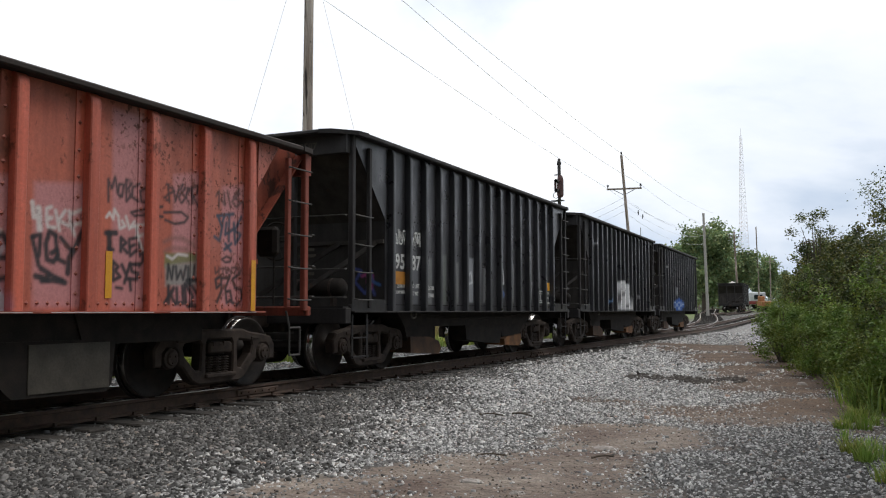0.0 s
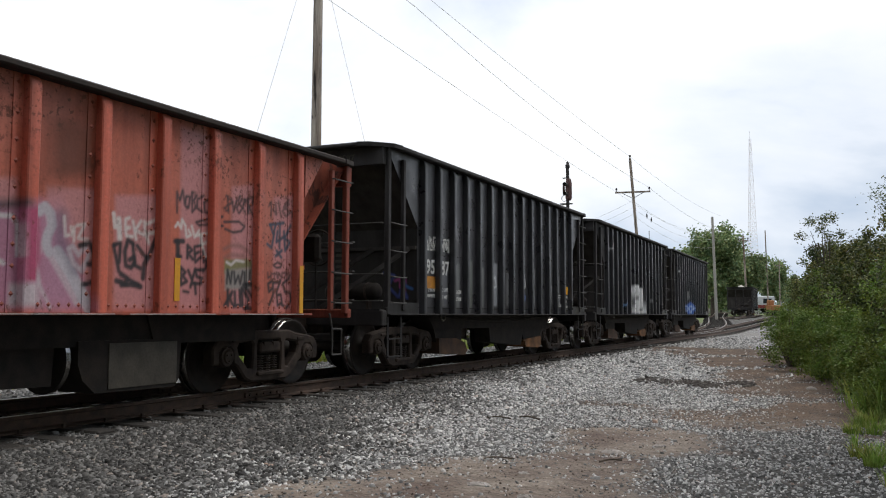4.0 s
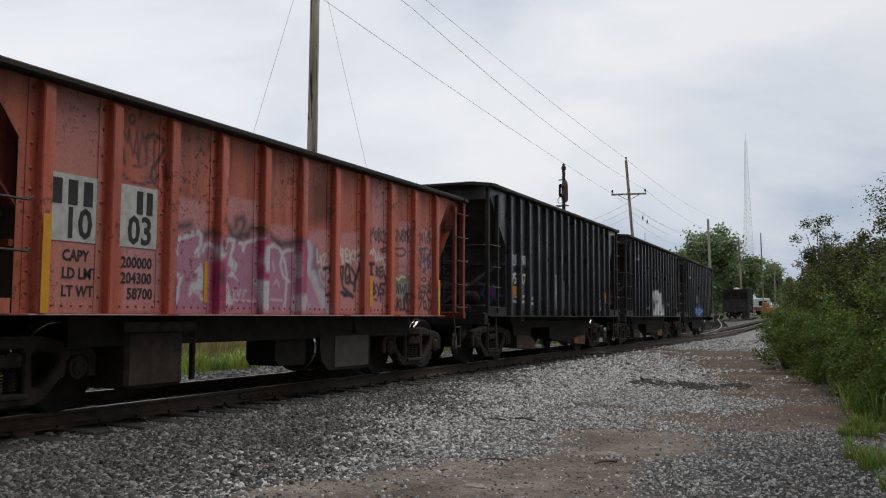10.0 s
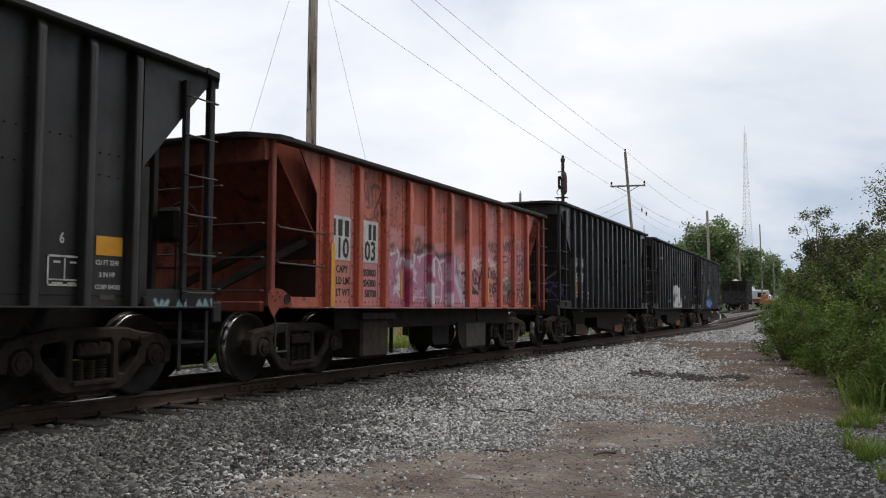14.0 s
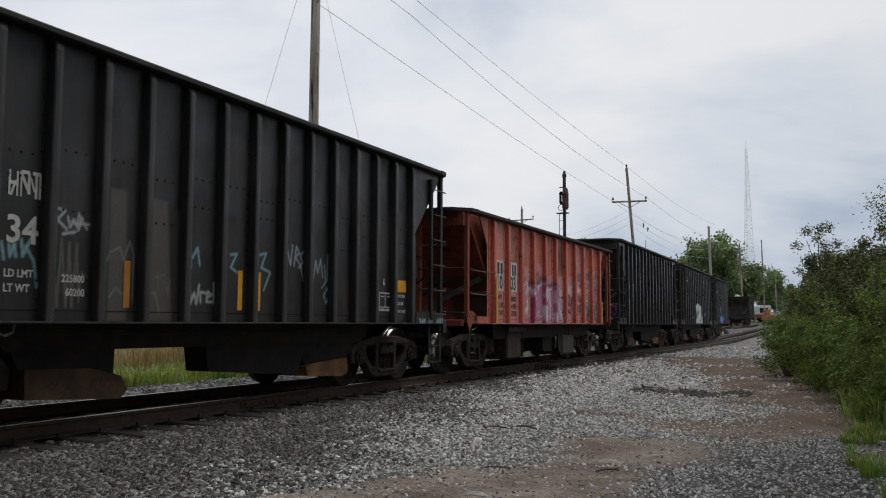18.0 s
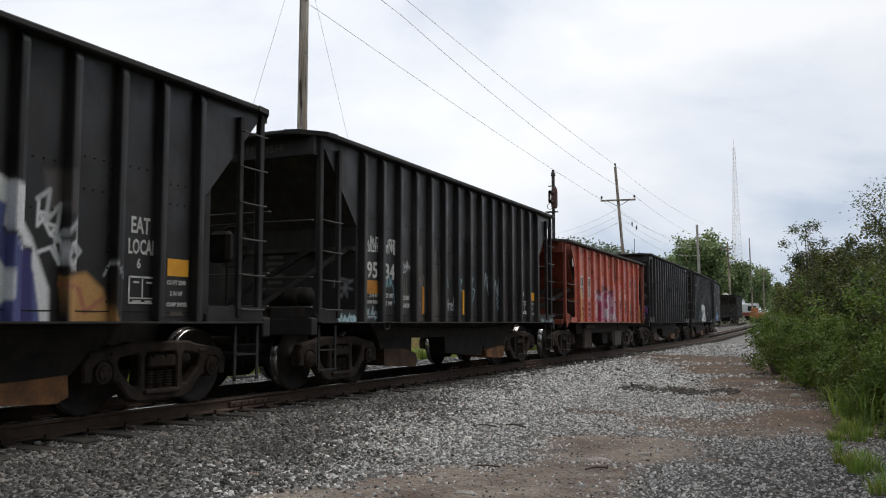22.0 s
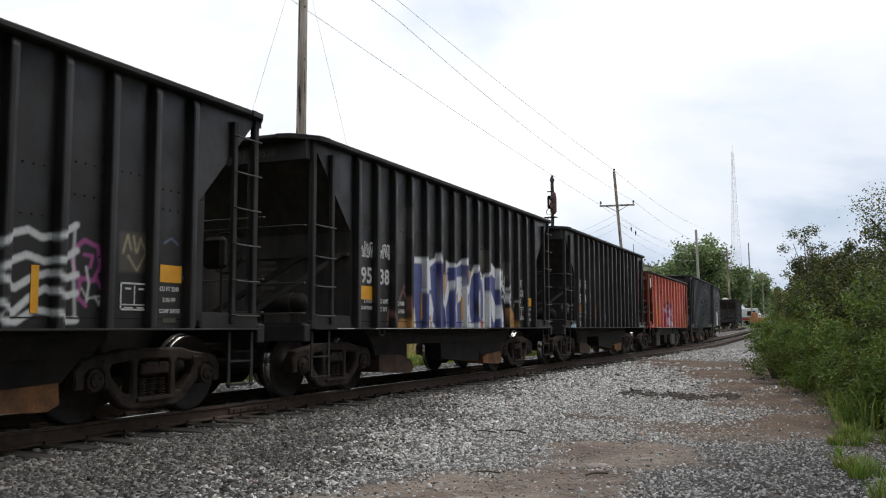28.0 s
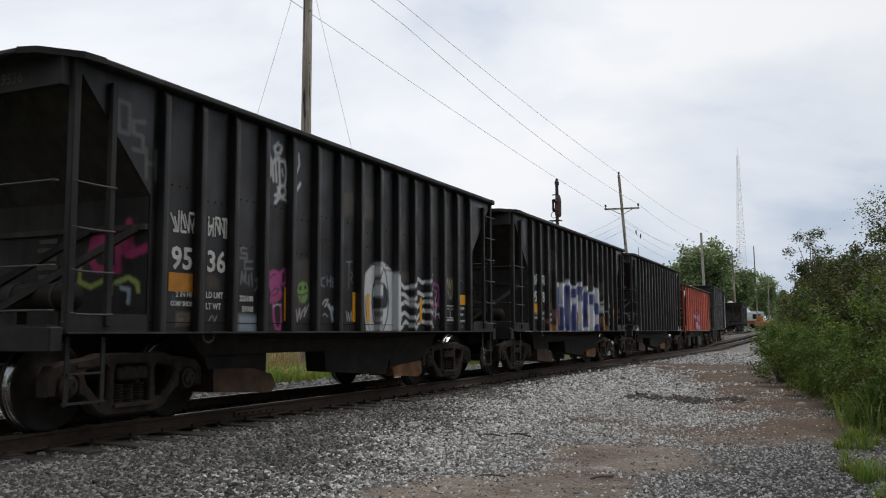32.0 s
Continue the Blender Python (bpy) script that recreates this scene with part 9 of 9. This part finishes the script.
# Unseen trees behind the viewer, added to darken faces turned that way.
for k, (x, y) in enumerate(((-1.5, -13), (2.5, -15), (6.0, -12), (0.5, -19), (4.5, -20), (-3.0, -24), (-14.5, -12), (-18, -9), (-22, -14), (-16, -19), (-20, -22), (-26, -8), (-25, -20))):
    make_tree(x, y, 10.0 + 1.5 * math.sin(k * 1.9), 3.8, 1100, 430 + k, 0.9, "tree", "unseen leafy tree added to darken the yard's near end", crown_from=0.05)


def make_grass(name, spots, label, kind, seed, height, width=0.012):
    """Upright blades about the given tufts (x, y, radius, count)."""
    rs = np.random.RandomState(seed)
    V, F = [], []
    for x, y, r, n in spots:
        tall = height * rs.uniform(0.6, 1.35)
        for _ in range(n):
            a, d = rs.uniform(0, 6.28), r * math.sqrt(rs.uniform())
            px, py = x + d * math.cos(a), y + d * math.sin(a)
            pz = ground_z(px, py) - 0.01
            h, t, lean = tall * rs.uniform(0.45, 1.2), a + rs.normal(0, 0.7), rs.uniform(0.05, 0.35) + 0.5 * d / r
            cx, cy, w = math.cos(t), math.sin(t), width * rs.uniform(0.7, 1.3)
            k = len(V)
            V += [(px - cy * w, py + cx * w, pz), (px + cy * w, py - cx * w, pz), (px + cx * h * lean * 0.3 - cy * w * 0.7, py + cy * h * lean * 0.3 + cx * w * 0.7, pz + h * 0.6),
                  (px + cx * h * lean * 0.3 + cy * w * 0.7, py + cy * h * lean * 0.3 - cx * w * 0.7, pz + h * 0.6), (px + cx * h * lean, py + cy * h * lean, pz + h)]
            F += [(k, k + 1, k + 3, k + 2), (k + 2, k + 3, k + 4)]
    me = bpy.data.meshes.new(name)
    me.from_pydata(V, [], F)
    me.materials.append(LEAF[kind])
    thing(name, Matrix(), label, "grass", kind="stuff", data=me)


rnd = random.Random(77)
edge = []
for y in np.arange(6.2, 13.0, 0.5):
    for k in range(3):
        edge.append((float(np.interp(y, [6, 8, 10, 14], [0.30, 0.0, -0.25, -0.2])) + 0.1 + abs(rnd.gauss(0, 0.6)), y + rnd.uniform(-0.25, 0.25), rnd.uniform(0.05, 0.17), rnd.randint(30, 110)))
make_grass("verge_grass", edge, "bright green grass tufts at the gravel's edge", "grass", 3, 0.155, 0.0055)
tall = []
for y in np.arange(11.5, 34, 0.11):
    tall.append((float(np.interp(y, [11, 14, 17, 21, 27, 34], [0.3, 0.0, -0.1, -0.95, -1.7, -2.3])) + rnd.uniform(-0.1, 0.9), y, rnd.uniform(0.08, 0.3), rnd.randint(8, 40)))
make_grass("verge_weeds", tall, "bright green weeds in front of the bushes", "weed", 6, 0.42, 0.010)
lawn = [(rnd.uniform(-13.7, -12.6), rnd.uniform(5, 45), 0.4, 60) for k in range(160)] + [(rnd.uniform(-24, -13.2), rnd.uniform(4, 60), 0.9, 60) for k in range(380)]
make_grass("meadow_grass", lawn, "short green grass beyond the track", "meadow", 4, 0.34, 0.016)
reeds = [(rnd.uniform(-23, -15.8), rnd.uniform(6, 45), 0.6, 70) for k in range(300)]
make_grass("dry_reeds", reeds, "straw-coloured dry reeds beyond the track", "dry", 5, 0.95, 0.014)

# ---- loose stones ----


def scatter_stones(name, n, xr, yr, size, seed, label, stops, keep):
    """Angular stones half sunk in the ground; keep(x, y) is the share that stays."""
    rs = np.random.RandomState(seed)
    x, u = rs.uniform(*xr, n), rs.uniform(size=n)
    y = yr[0] + (yr[1] - yr[0]) * u ** 1.5
    ok = rs.uniform(size=n) < keep(x, y)
    x, y = x[ok], y[ok]
    n = len(x)
    z = np.array([ground_z(a, b) for a, b in zip(x, y)])
    sz = size * np.exp(rs.normal(0, 0.27, n)) * (1 + 0.010 * y)
    ang = np.array([0.8, 2.4, 3.9, 5.5]) + rs.normal(0, 0.25, (n, 4))
    ring = np.stack([np.cos(ang), np.sin(ang)], -1)
    foot = np.concatenate([ring * rs.uniform(0.75, 1.1, (n, 4, 1)), np.full((n, 4, 1), -0.55)], -1)
    head = np.concatenate([ring * rs.uniform(0.45, 0.92, (n, 4, 1)) + rs.normal(0, 0.10, (n, 1, 2)), rs.normal(0.42, 0.10, (n, 4, 1))], -1)
    v = np.concatenate([foot, head], 1) * 0.80
    v[:, :, 1] *= rs.uniform(0.5, 0.95, (n, 1))
    v[:, :, 2] *= rs.uniform(0.42, 0.80, (n, 1))
    a, b, c = rs.uniform(0, 6.28, n), rs.normal(0, 0.30, n), rs.normal(0, 0.30, n)
    v[:, :, 2] += b[:, None] * v[:, :, 0] + c[:, None] * v[:, :, 1]
    v = np.stack([v[:, :, 0] * np.cos(a)[:, None] - v[:, :, 1] * np.sin(a)[:, None], v[:, :, 0] * np.sin(a)[:, None] + v[:, :, 1] * np.cos(a)[:, None], v[:, :, 2]], -1) * sz[:, None, None]
    v += np.stack([x, y, z + sz * 0.18], -1)[:, None, :]
    f = np.array([(4, 5, 6, 7), (0, 1, 5, 4), (1, 2, 6, 5), (2, 3, 7, 6), (3, 0, 4, 7)])
    F = (np.arange(n)[:, None, None] * 8 + f[None]).reshape(-1, 4)
    me = bpy.data.meshes.new(name)
    me.vertices.add(n * 8)
    me.vertices.foreach_set("co", v.astype(np.float32).ravel())
    me.loops.add(F.size)
    me.loops.foreach_set("vertex_index", F.astype(np.int32).ravel())
    me.polygons.add(len(F))
    me.polygons.foreach_set("loop_start", (np.arange(len(F)) * 4).astype(np.int32))
    me.polygons.foreach_set("loop_total", np.full(len(F), 4, np.int32))
    me.materials.append(island_mix(name + "_stone", stops, 0.9, 40.0, 0.2))
    me.update(calc_edges=True)
    thing(name, Matrix(), label, "gravel", kind="stuff", data=me)


GREYS = ((0.0, (0.038, 0.038, 0.038)), (0.28, (0.135, 0.135, 0.134)), (0.6, (0.33, 0.328, 0.322)), (0.85, (0.52, 0.515, 0.505)), (0.96, (0.60, 0.59, 0.575)), (1.0, (0.26, 0.17, 0.125)))


def off(x, y):
    """Share of ground that is stone, not earth or grass."""
    return np.clip(1 - 1.05 * dirt_at(x, y), 0.03, 1) ** 1.3 * (1 - green_at(x, y))


def toned(k):
    return tuple((p, tuple(v * k for v in c)) for p, c in GREYS)


def near_rail(x, y):
    """Share of stone beside the rail: little of it lies on the sleeper ends."""
    t = np.array(TIES)
    i = np.clip(np.searchsorted(t, y), 1, len(t) - 1)
    d = np.minimum(np.abs(y - t[i - 1]), np.abs(y - t[i]))
    return off(x, y) * np.clip((x + 7.32) / 0.2, 0.0, 1) * np.where((d < 0.16) & (x < -6.62), 0.0, 1.0)



DARK_GREYS = ((0.0, (0.012, 0.0115, 0.011)), (0.40, (0.045, 0.043, 0.041)), (0.72, (0.115, 0.112, 0.108)), (0.92, (0.215, 0.21, 0.205)), (1.0, (0.26, 0.22, 0.19)))
scatter_stones("dark_ballast", 74000, (-7.1, -3.6), (3.2, 21), 0.0265, 8, "dark crushed stone beside the track", DARK_GREYS, lambda x, y: near_rail(x, y) * darker_at(x, y))
scatter_stones("ballast", 112000, (-6.8, -1.5), (3.2, 24), 0.0255, 18, "pale grey crushed stone in the yard", toned(1.13), lambda x, y: near_rail(x, y) * (1 - darker_at(x, y)) * np.clip((-3.4 - x) / 2.2, 0.06, 1))
scatter_stones("road_gravel", 112000, (-6.0, -0.5), (3.2, 20), 0.0165, 9, "fine pale grey gravel on the yard road", toned(1.06), lambda x, y: np.clip(off(x, y) + 0.04, 0, 1) * (1 - darker_at(x, y)) * np.clip((x + 6.6) / 2.6, 0.3, 1))
scatter_stones("verge_gravel", 44000, (-2.4, 0.8), (3.2, 16), 0.0165, 19, "fine darker gravel along the grassy verge", toned(0.84), lambda x, y: np.clip(off(x, y) + 0.04, 0, 1) * darker_at(x, y))
scatter_stones("near_gravel", 14000, (-7.1, 0.6), (3.3, -7.0), 0.026, 21, "grey gravel at the near end of the yard road", toned(0.7), lambda x, y: near_rail(x, y) * np.clip((y + 7.0) / 6.0, 0.05, 1))
scatter_stones("far_gravel", 30000, (-7.0, -1.2), (18, 50), 0.036, 20, "pale grey gravel further along the yard road", toned(0.98), lambda x, y: off(x, y) * np.clip((x + 6.9) / 1.2, 0.1, 1))
scatter_stones("dirt_pebbles", 12000, (-4.5, 0.5), (4, 24), 0.010, 14, "tiny pebbles strewn over the bare earth", ((0.0, (0.050, 0.034, 0.024)), (0.8, (0.105, 0.078, 0.058)), (1.0, (0.24, 0.21, 0.185))),
               lambda x, y: np.clip(dirt_at(x, y), 0, 1) * 0.8)
scatter_stones("track_ballast", 15000, (-12.5, -7.0), (3, 34), 0.048, 10, "grey ballast between and beyond the rails", toned(0.50),
               lambda x, y: np.where(np.abs(np.abs(x - TRACK_X) - GAUGE / 2) < 0.12, 0, 0.9) * (1 - green_at(x, y)) * np.where(x > -7.3, 0.25, 1))
DARK = ((0.0, (0.022, 0.018, 0.016)), (1.0, (0.060, 0.050, 0.043)))
scatter_stones("dark_debris", 5200, (-3.8, -1.7), (15.4, 17.8), 0.044, 11, "dark broken clods lying on the gravel", DARK,
               lambda x, y: np.exp(-((y - 16.45 - 0.30 * np.sin(x * 3) - 0.16 * np.sin(x * 8.5)) / 0.40) ** 2) * np.clip(0.62 + 0.5 * np.sin(x * 6.1 + y * 3.0) + 0.3 * np.sin(x * 17), 0.08, 1.0))


def make_rock(x, y, w, d, h, seed, label):
    rs = np.random.RandomState(seed)
    s, rows = Shape(), []
    for j in range(6):
        el = j / 5 * math.pi / 2
        rows.append([(math.cos(el) ** 0.7 * w / 2 * math.cos(t) * (1 + 0.18 * math.sin(3 * t + seed)) + rs.uniform(-0.01, 0.01), math.cos(el) ** 0.7 * d / 2 * math.sin(t) * (1 + 0.15 * math.sin(2 * t)), h * math.sin(el) + rs.uniform(-0.006, 0.006))
                     for t in np.linspace(0, 2 * math.pi, 15)])
    s.grid(rows)
    thing("flat_rock", pose(x, y, ground_z(x, y) - 0.015), label, "rock", "flat rocks in the dirt", data=s.mesh("flat_rock", [ROCK]))


ROCK = plain("pale_flat_rock", (0.42, 0.39, 0.36), (0.30, 0.27, 0.24), 6, 0.9, bumpy=0.6)
for k, (x, y, w, d, h) in enumerate(((-2.04, 7.95, 0.22, 0.13, 0.04), (-1.73, 8.45, 0.12, 0.08, 0.03), (-2.54, 5.99, 0.20, 0.10, 0.035), (-2.43, 6.63, 0.10, 0.07, 0.025), (-2.1, 5.75, 0.12, 0.08, 0.03), (-0.75, 16.3, 0.18, 0.12, 0.07))):
    make_rock(x, y, w, d, h, 60 + k, "pale flat rock half buried in brown dirt")


def make_stick(x, y, length, r, turn, bend):
    """A dry broken stick lying on the ground, a little crooked, with a stub of a side shoot."""
    z = ground_z(x, y)
    pts = [(length * (u - 0.5), bend * math.sin(u * 5.0), r + 0.006 + 0.012 * math.sin(u * 3.1)) for u in (0.0, 0.25, 0.5, 0.75, 1.0)]
    s = Shape().pipe(pts, r, 6).rod(pts[2], (pts[2][0] + 0.2 * length, bend * 2.2 + 0.03, r + 0.03), r * 0.6, 5, 0, r * 0.2)
    thing("dry_stick", pose(x, y, z, 0, 0, turn), "dark dry stick lying on the gravel", "stick", "sticks on the ground", data=s.mesh("dry_stick", [MAT["bark"]]))


make_stick(-3.6, 10.08, 0.34, 0.011, -22, 0.03)
make_stick(-3.95, 9.95, 0.30, 0.009, 12, 0.04)
make_stick(-1.93, 7.42, 0.22, 0.009, 50, 0.008)
make_stick(-2.85, 7.18, 0.26, 0.007, 28, 0.03)

# ---- the far yard ----


def make_coach(x, y, turn):
    z = RAIL_Z + rise(y)
    ob = thing("parked_coach", pose(x, y, z, 0, 0, turn), "white and dull red rail coach parked far off", "rail coach")
    part("body", Shape().box((0, 0, 1.35), (3.0, 16, 1.1), edge=0.1).mesh("body", [MAT["cab_white"]]), ob)
    part("stripe", Shape().box((0, 0, 1.15), (3.04, 16.04, 0.6)).mesh("stripe", [MAT["cab_red"]]), ob)
    part("upper_body", Shape().box((0, 0, 2.5), (3.0, 16, 1.3), edge=0.15).mesh("upper_body", [MAT["cab_white"]]), ob)
    part("window", Shape().box((0.2, -8.02, 2.2), (1.5, 0.08, 0.9)).mesh("window", [MAT["glass"]]), ob)
    for k in range(5):
        part("window", shared("coach_window", lambda s: s.box((0, 0, 0), (0.06, 1.4, 0.8)), "glass"), ob, pose(1.51, -6 + 3 * k, 2.45))
    for e in (-5, 5):
        part("truck", shared("coach_truck", lambda s: s.box((0, 0, 0.6), (2.2, 2.4, 0.5)).rod((-0.9, -0.9, 0.45), (0.9, -0.9, 0.45), 0.45, 16).rod((-0.9, 0.9, 0.45), (0.9, 0.9, 0.45), 0.45, 16), "under"), ob, pose(0, e, 0))


make_coach(-16.2, 185, 5)


def make_digger(x, y):
    z = ground_z(x, y)
    ob = thing("work_machine", pose(x, y, z, 0, 0, 25), "orange work machine half hidden by bushes", "work machine")
    part("body", Shape().box((0, 0, 1.2), (1.4, 2.4, 0.8), edge=0.1).mesh("body", [MAT["machine"]]), ob)
    part("cab", Shape().box((-0.2, 0.5, 2.0), (0.8, 1.0, 0.8), edge=0.1).mesh("cab", [MAT["machine"]]), ob)
    for e in (-0.55, 0.55):
        part("crawler", Shape().box((e, 0, 0.4), (0.35, 2.5, 0.8), edge=0.25).mesh("crawler", [MAT["under"]]), ob)


make_digger(-11.5, 142)


def make_hill(x, y, rx, ry, h, n, seed):
    """A long wooded ridge: an earth mound under a close cover of leaf clumps."""
    rs = np.random.RandomState(seed)
    ob = thing("wooded_hill", pose(x, y, 0), "low wooded hill far beyond the yard", "hill")
    rows = [[(rx * j / 10 * math.cos(a), ry * j / 10 * math.sin(a), h * (0.5 + 0.5 * math.cos(math.pi * j / 10)) - 1.0) for a in np.linspace(0, 2 * math.pi, 33)] for j in range(11)]
    part("slope", Shape().grid(rows).mesh("slope", [MAT["bark"]], smooth=True, fix=False), ob)
    a, u = rs.uniform(0, 2 * math.pi, n // 24), np.sqrt(rs.uniform(0, 1, n // 24))
    tops = np.stack([rx * u * np.cos(a), ry * u * np.sin(a), h * (0.5 + 0.5 * np.cos(math.pi * u)) + rs.uniform(0, 4.0, len(u))], -1)
    c = clumps(rs, n, 0, tops, np.array([2.2, 2.2, 1.5]))
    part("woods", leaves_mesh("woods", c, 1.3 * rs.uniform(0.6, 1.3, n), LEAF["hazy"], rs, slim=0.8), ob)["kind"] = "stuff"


make_hill(-122, 430, 100, 60, 38.5, 30000, 61)


def make_shed(x, y, turn):
    ob = thing("yard_shed", pose(x, y, rise(y), 0, 0, turn), "large pale grey gabled shed beyond the yard", "shed")
    for e in (-1, 1):
        part("wall", shared("shed_wall", lambda s: s.box((0, 0, 7.4), (0.3, 26, 15.2)), "pale_pole"), ob, pose(e * 7.35, 0, 0))
        part("gable", shared("shed_gable", lambda s: s.prism([(-7.2, -0.2), (7.2, -0.2), (7.2, 15.0), (0, 17.0), (-7.2, 15.0)], "y", -0.15, 0.15), "pale_pole"), ob, pose(0, e * 12.8, 0))
        part("roof", shared("shed_roof", lambda s: s.prism([(0, 17.35), (8.0, 15.15), (8.0, 14.9), (0, 17.1)], "y", -13.4, 13.4), "pale_pole"), ob, pose(0, 0, 0, 0, 0, 0 if e > 0 else 180))
    part("door", Shape().box((0, -13.0, 2.6), (5.0, 0.12, 5.6), edge=0.02).mesh("door", [MAT["steel"]]), ob)


make_shed(-50.0, 252, 4)


def make_light_mast(x, y, h):
    ob = thing("light_mast", pose(x, y, ground_z(x, y)), "slender pale metal light mast beyond the tracks", "light mast")
    part("shaft", Shape().rod((0, 0, -0.1), (0, 0, h), 0.09, 10, 0, 0.045).mesh("shaft", [MAT["steel"]]), ob)
    part("base", Shape().rod((0, 0, -0.1), (0, 0, 0.4), 0.22, 12).mesh("base", [MAT["steel"]]), ob)
    part("cap", Shape().lathe([(0.0, 0.08), (0.06, 0.05), (0.08, -0.08), (0.0, -0.08)], (0, 0, h), "z", 10).mesh("cap", [MAT["steel"]]), ob)


make_light_mast(-25.45, 120, 11.9)


def make_marker(x, y):
    ob = thing("marker_post", pose(x, y, ground_z(x, y)), "short white lineside post with a red plate", "marker post")
    part("post", Shape().box((0, 0, 0.5), (0.12, 0.12, 1.0), edge=0.01).mesh("post", [MAT["white"]]), ob)
    part("plate", Shape().box((0.0, -0.07, 0.85), (0.16, 0.02, 0.2)).mesh("plate", [MAT["cab_red"]]), ob)


make_marker(-14.2, 10.8)

# ---- how the train rolls ----
ROLL = [0.0, 0.051, 0.224, 0.483, 0.85, 1.315, 1.887, 2.552, 3.35, 4.23, 5.201, 6.284, 7.438, 8.703, 10.038, 11.489, 13.018, 14.583, 16.24, 17.95, 19.73,
        21.575, 23.463, 25.451, 27.445, 29.5, 31.555, 33.586, 35.581, 37.596, 39.59, 41.576, 43.504]
START = 4.564


def rolled(t):
    """Metres that the train has gone at t seconds."""
    i = min(31, int(t))
    f = t - i
    p = [ROLL[max(0, min(32, i + k))] for k in (-1, 0, 1, 2)]
    if i == 31:
        p[3] = 2 * p[2] - p[1]
    return 0.5 * (2 * p[1] + (p[2] - p[0]) * f + (2 * p[0] - 5 * p[1] + 4 * p[2] - p[3]) * f * f + (3 * p[1] - p[0] - 3 * p[2] + p[3]) * f ** 3)


def on_track(y):
    """Where a car stands whose middle is y metres along: both trucks on the curve."""
    a, b = (Vector((TRACK_X - branch(v), v, RAIL_Z + rise(v))) for v in (y - BOLSTER, y + BOLSTER))
    d = b - a
    return Matrix.Translation((a + b) / 2) @ Matrix.Rotation(math.atan2(-d.x, d.y), 4, "Z") @ Matrix.Rotation(math.atan2(d.z, d.y), 4, "X")


def motions():
    times = [0.25 * k for k in range(129)]
    for car, wheels, offset in TRAIN:
        walk(car, [(t, on_track(START + offset + rolled(t))) for t in times])
        for k, w in enumerate(wheels):
            base = w.matrix_basis.translation.copy()
            walk(w, [(t, Matrix.Translation(base) @ Matrix.Rotation(-(rolled(t) / WHEEL_R) - k, 4, "X")) for t in times])


motions()
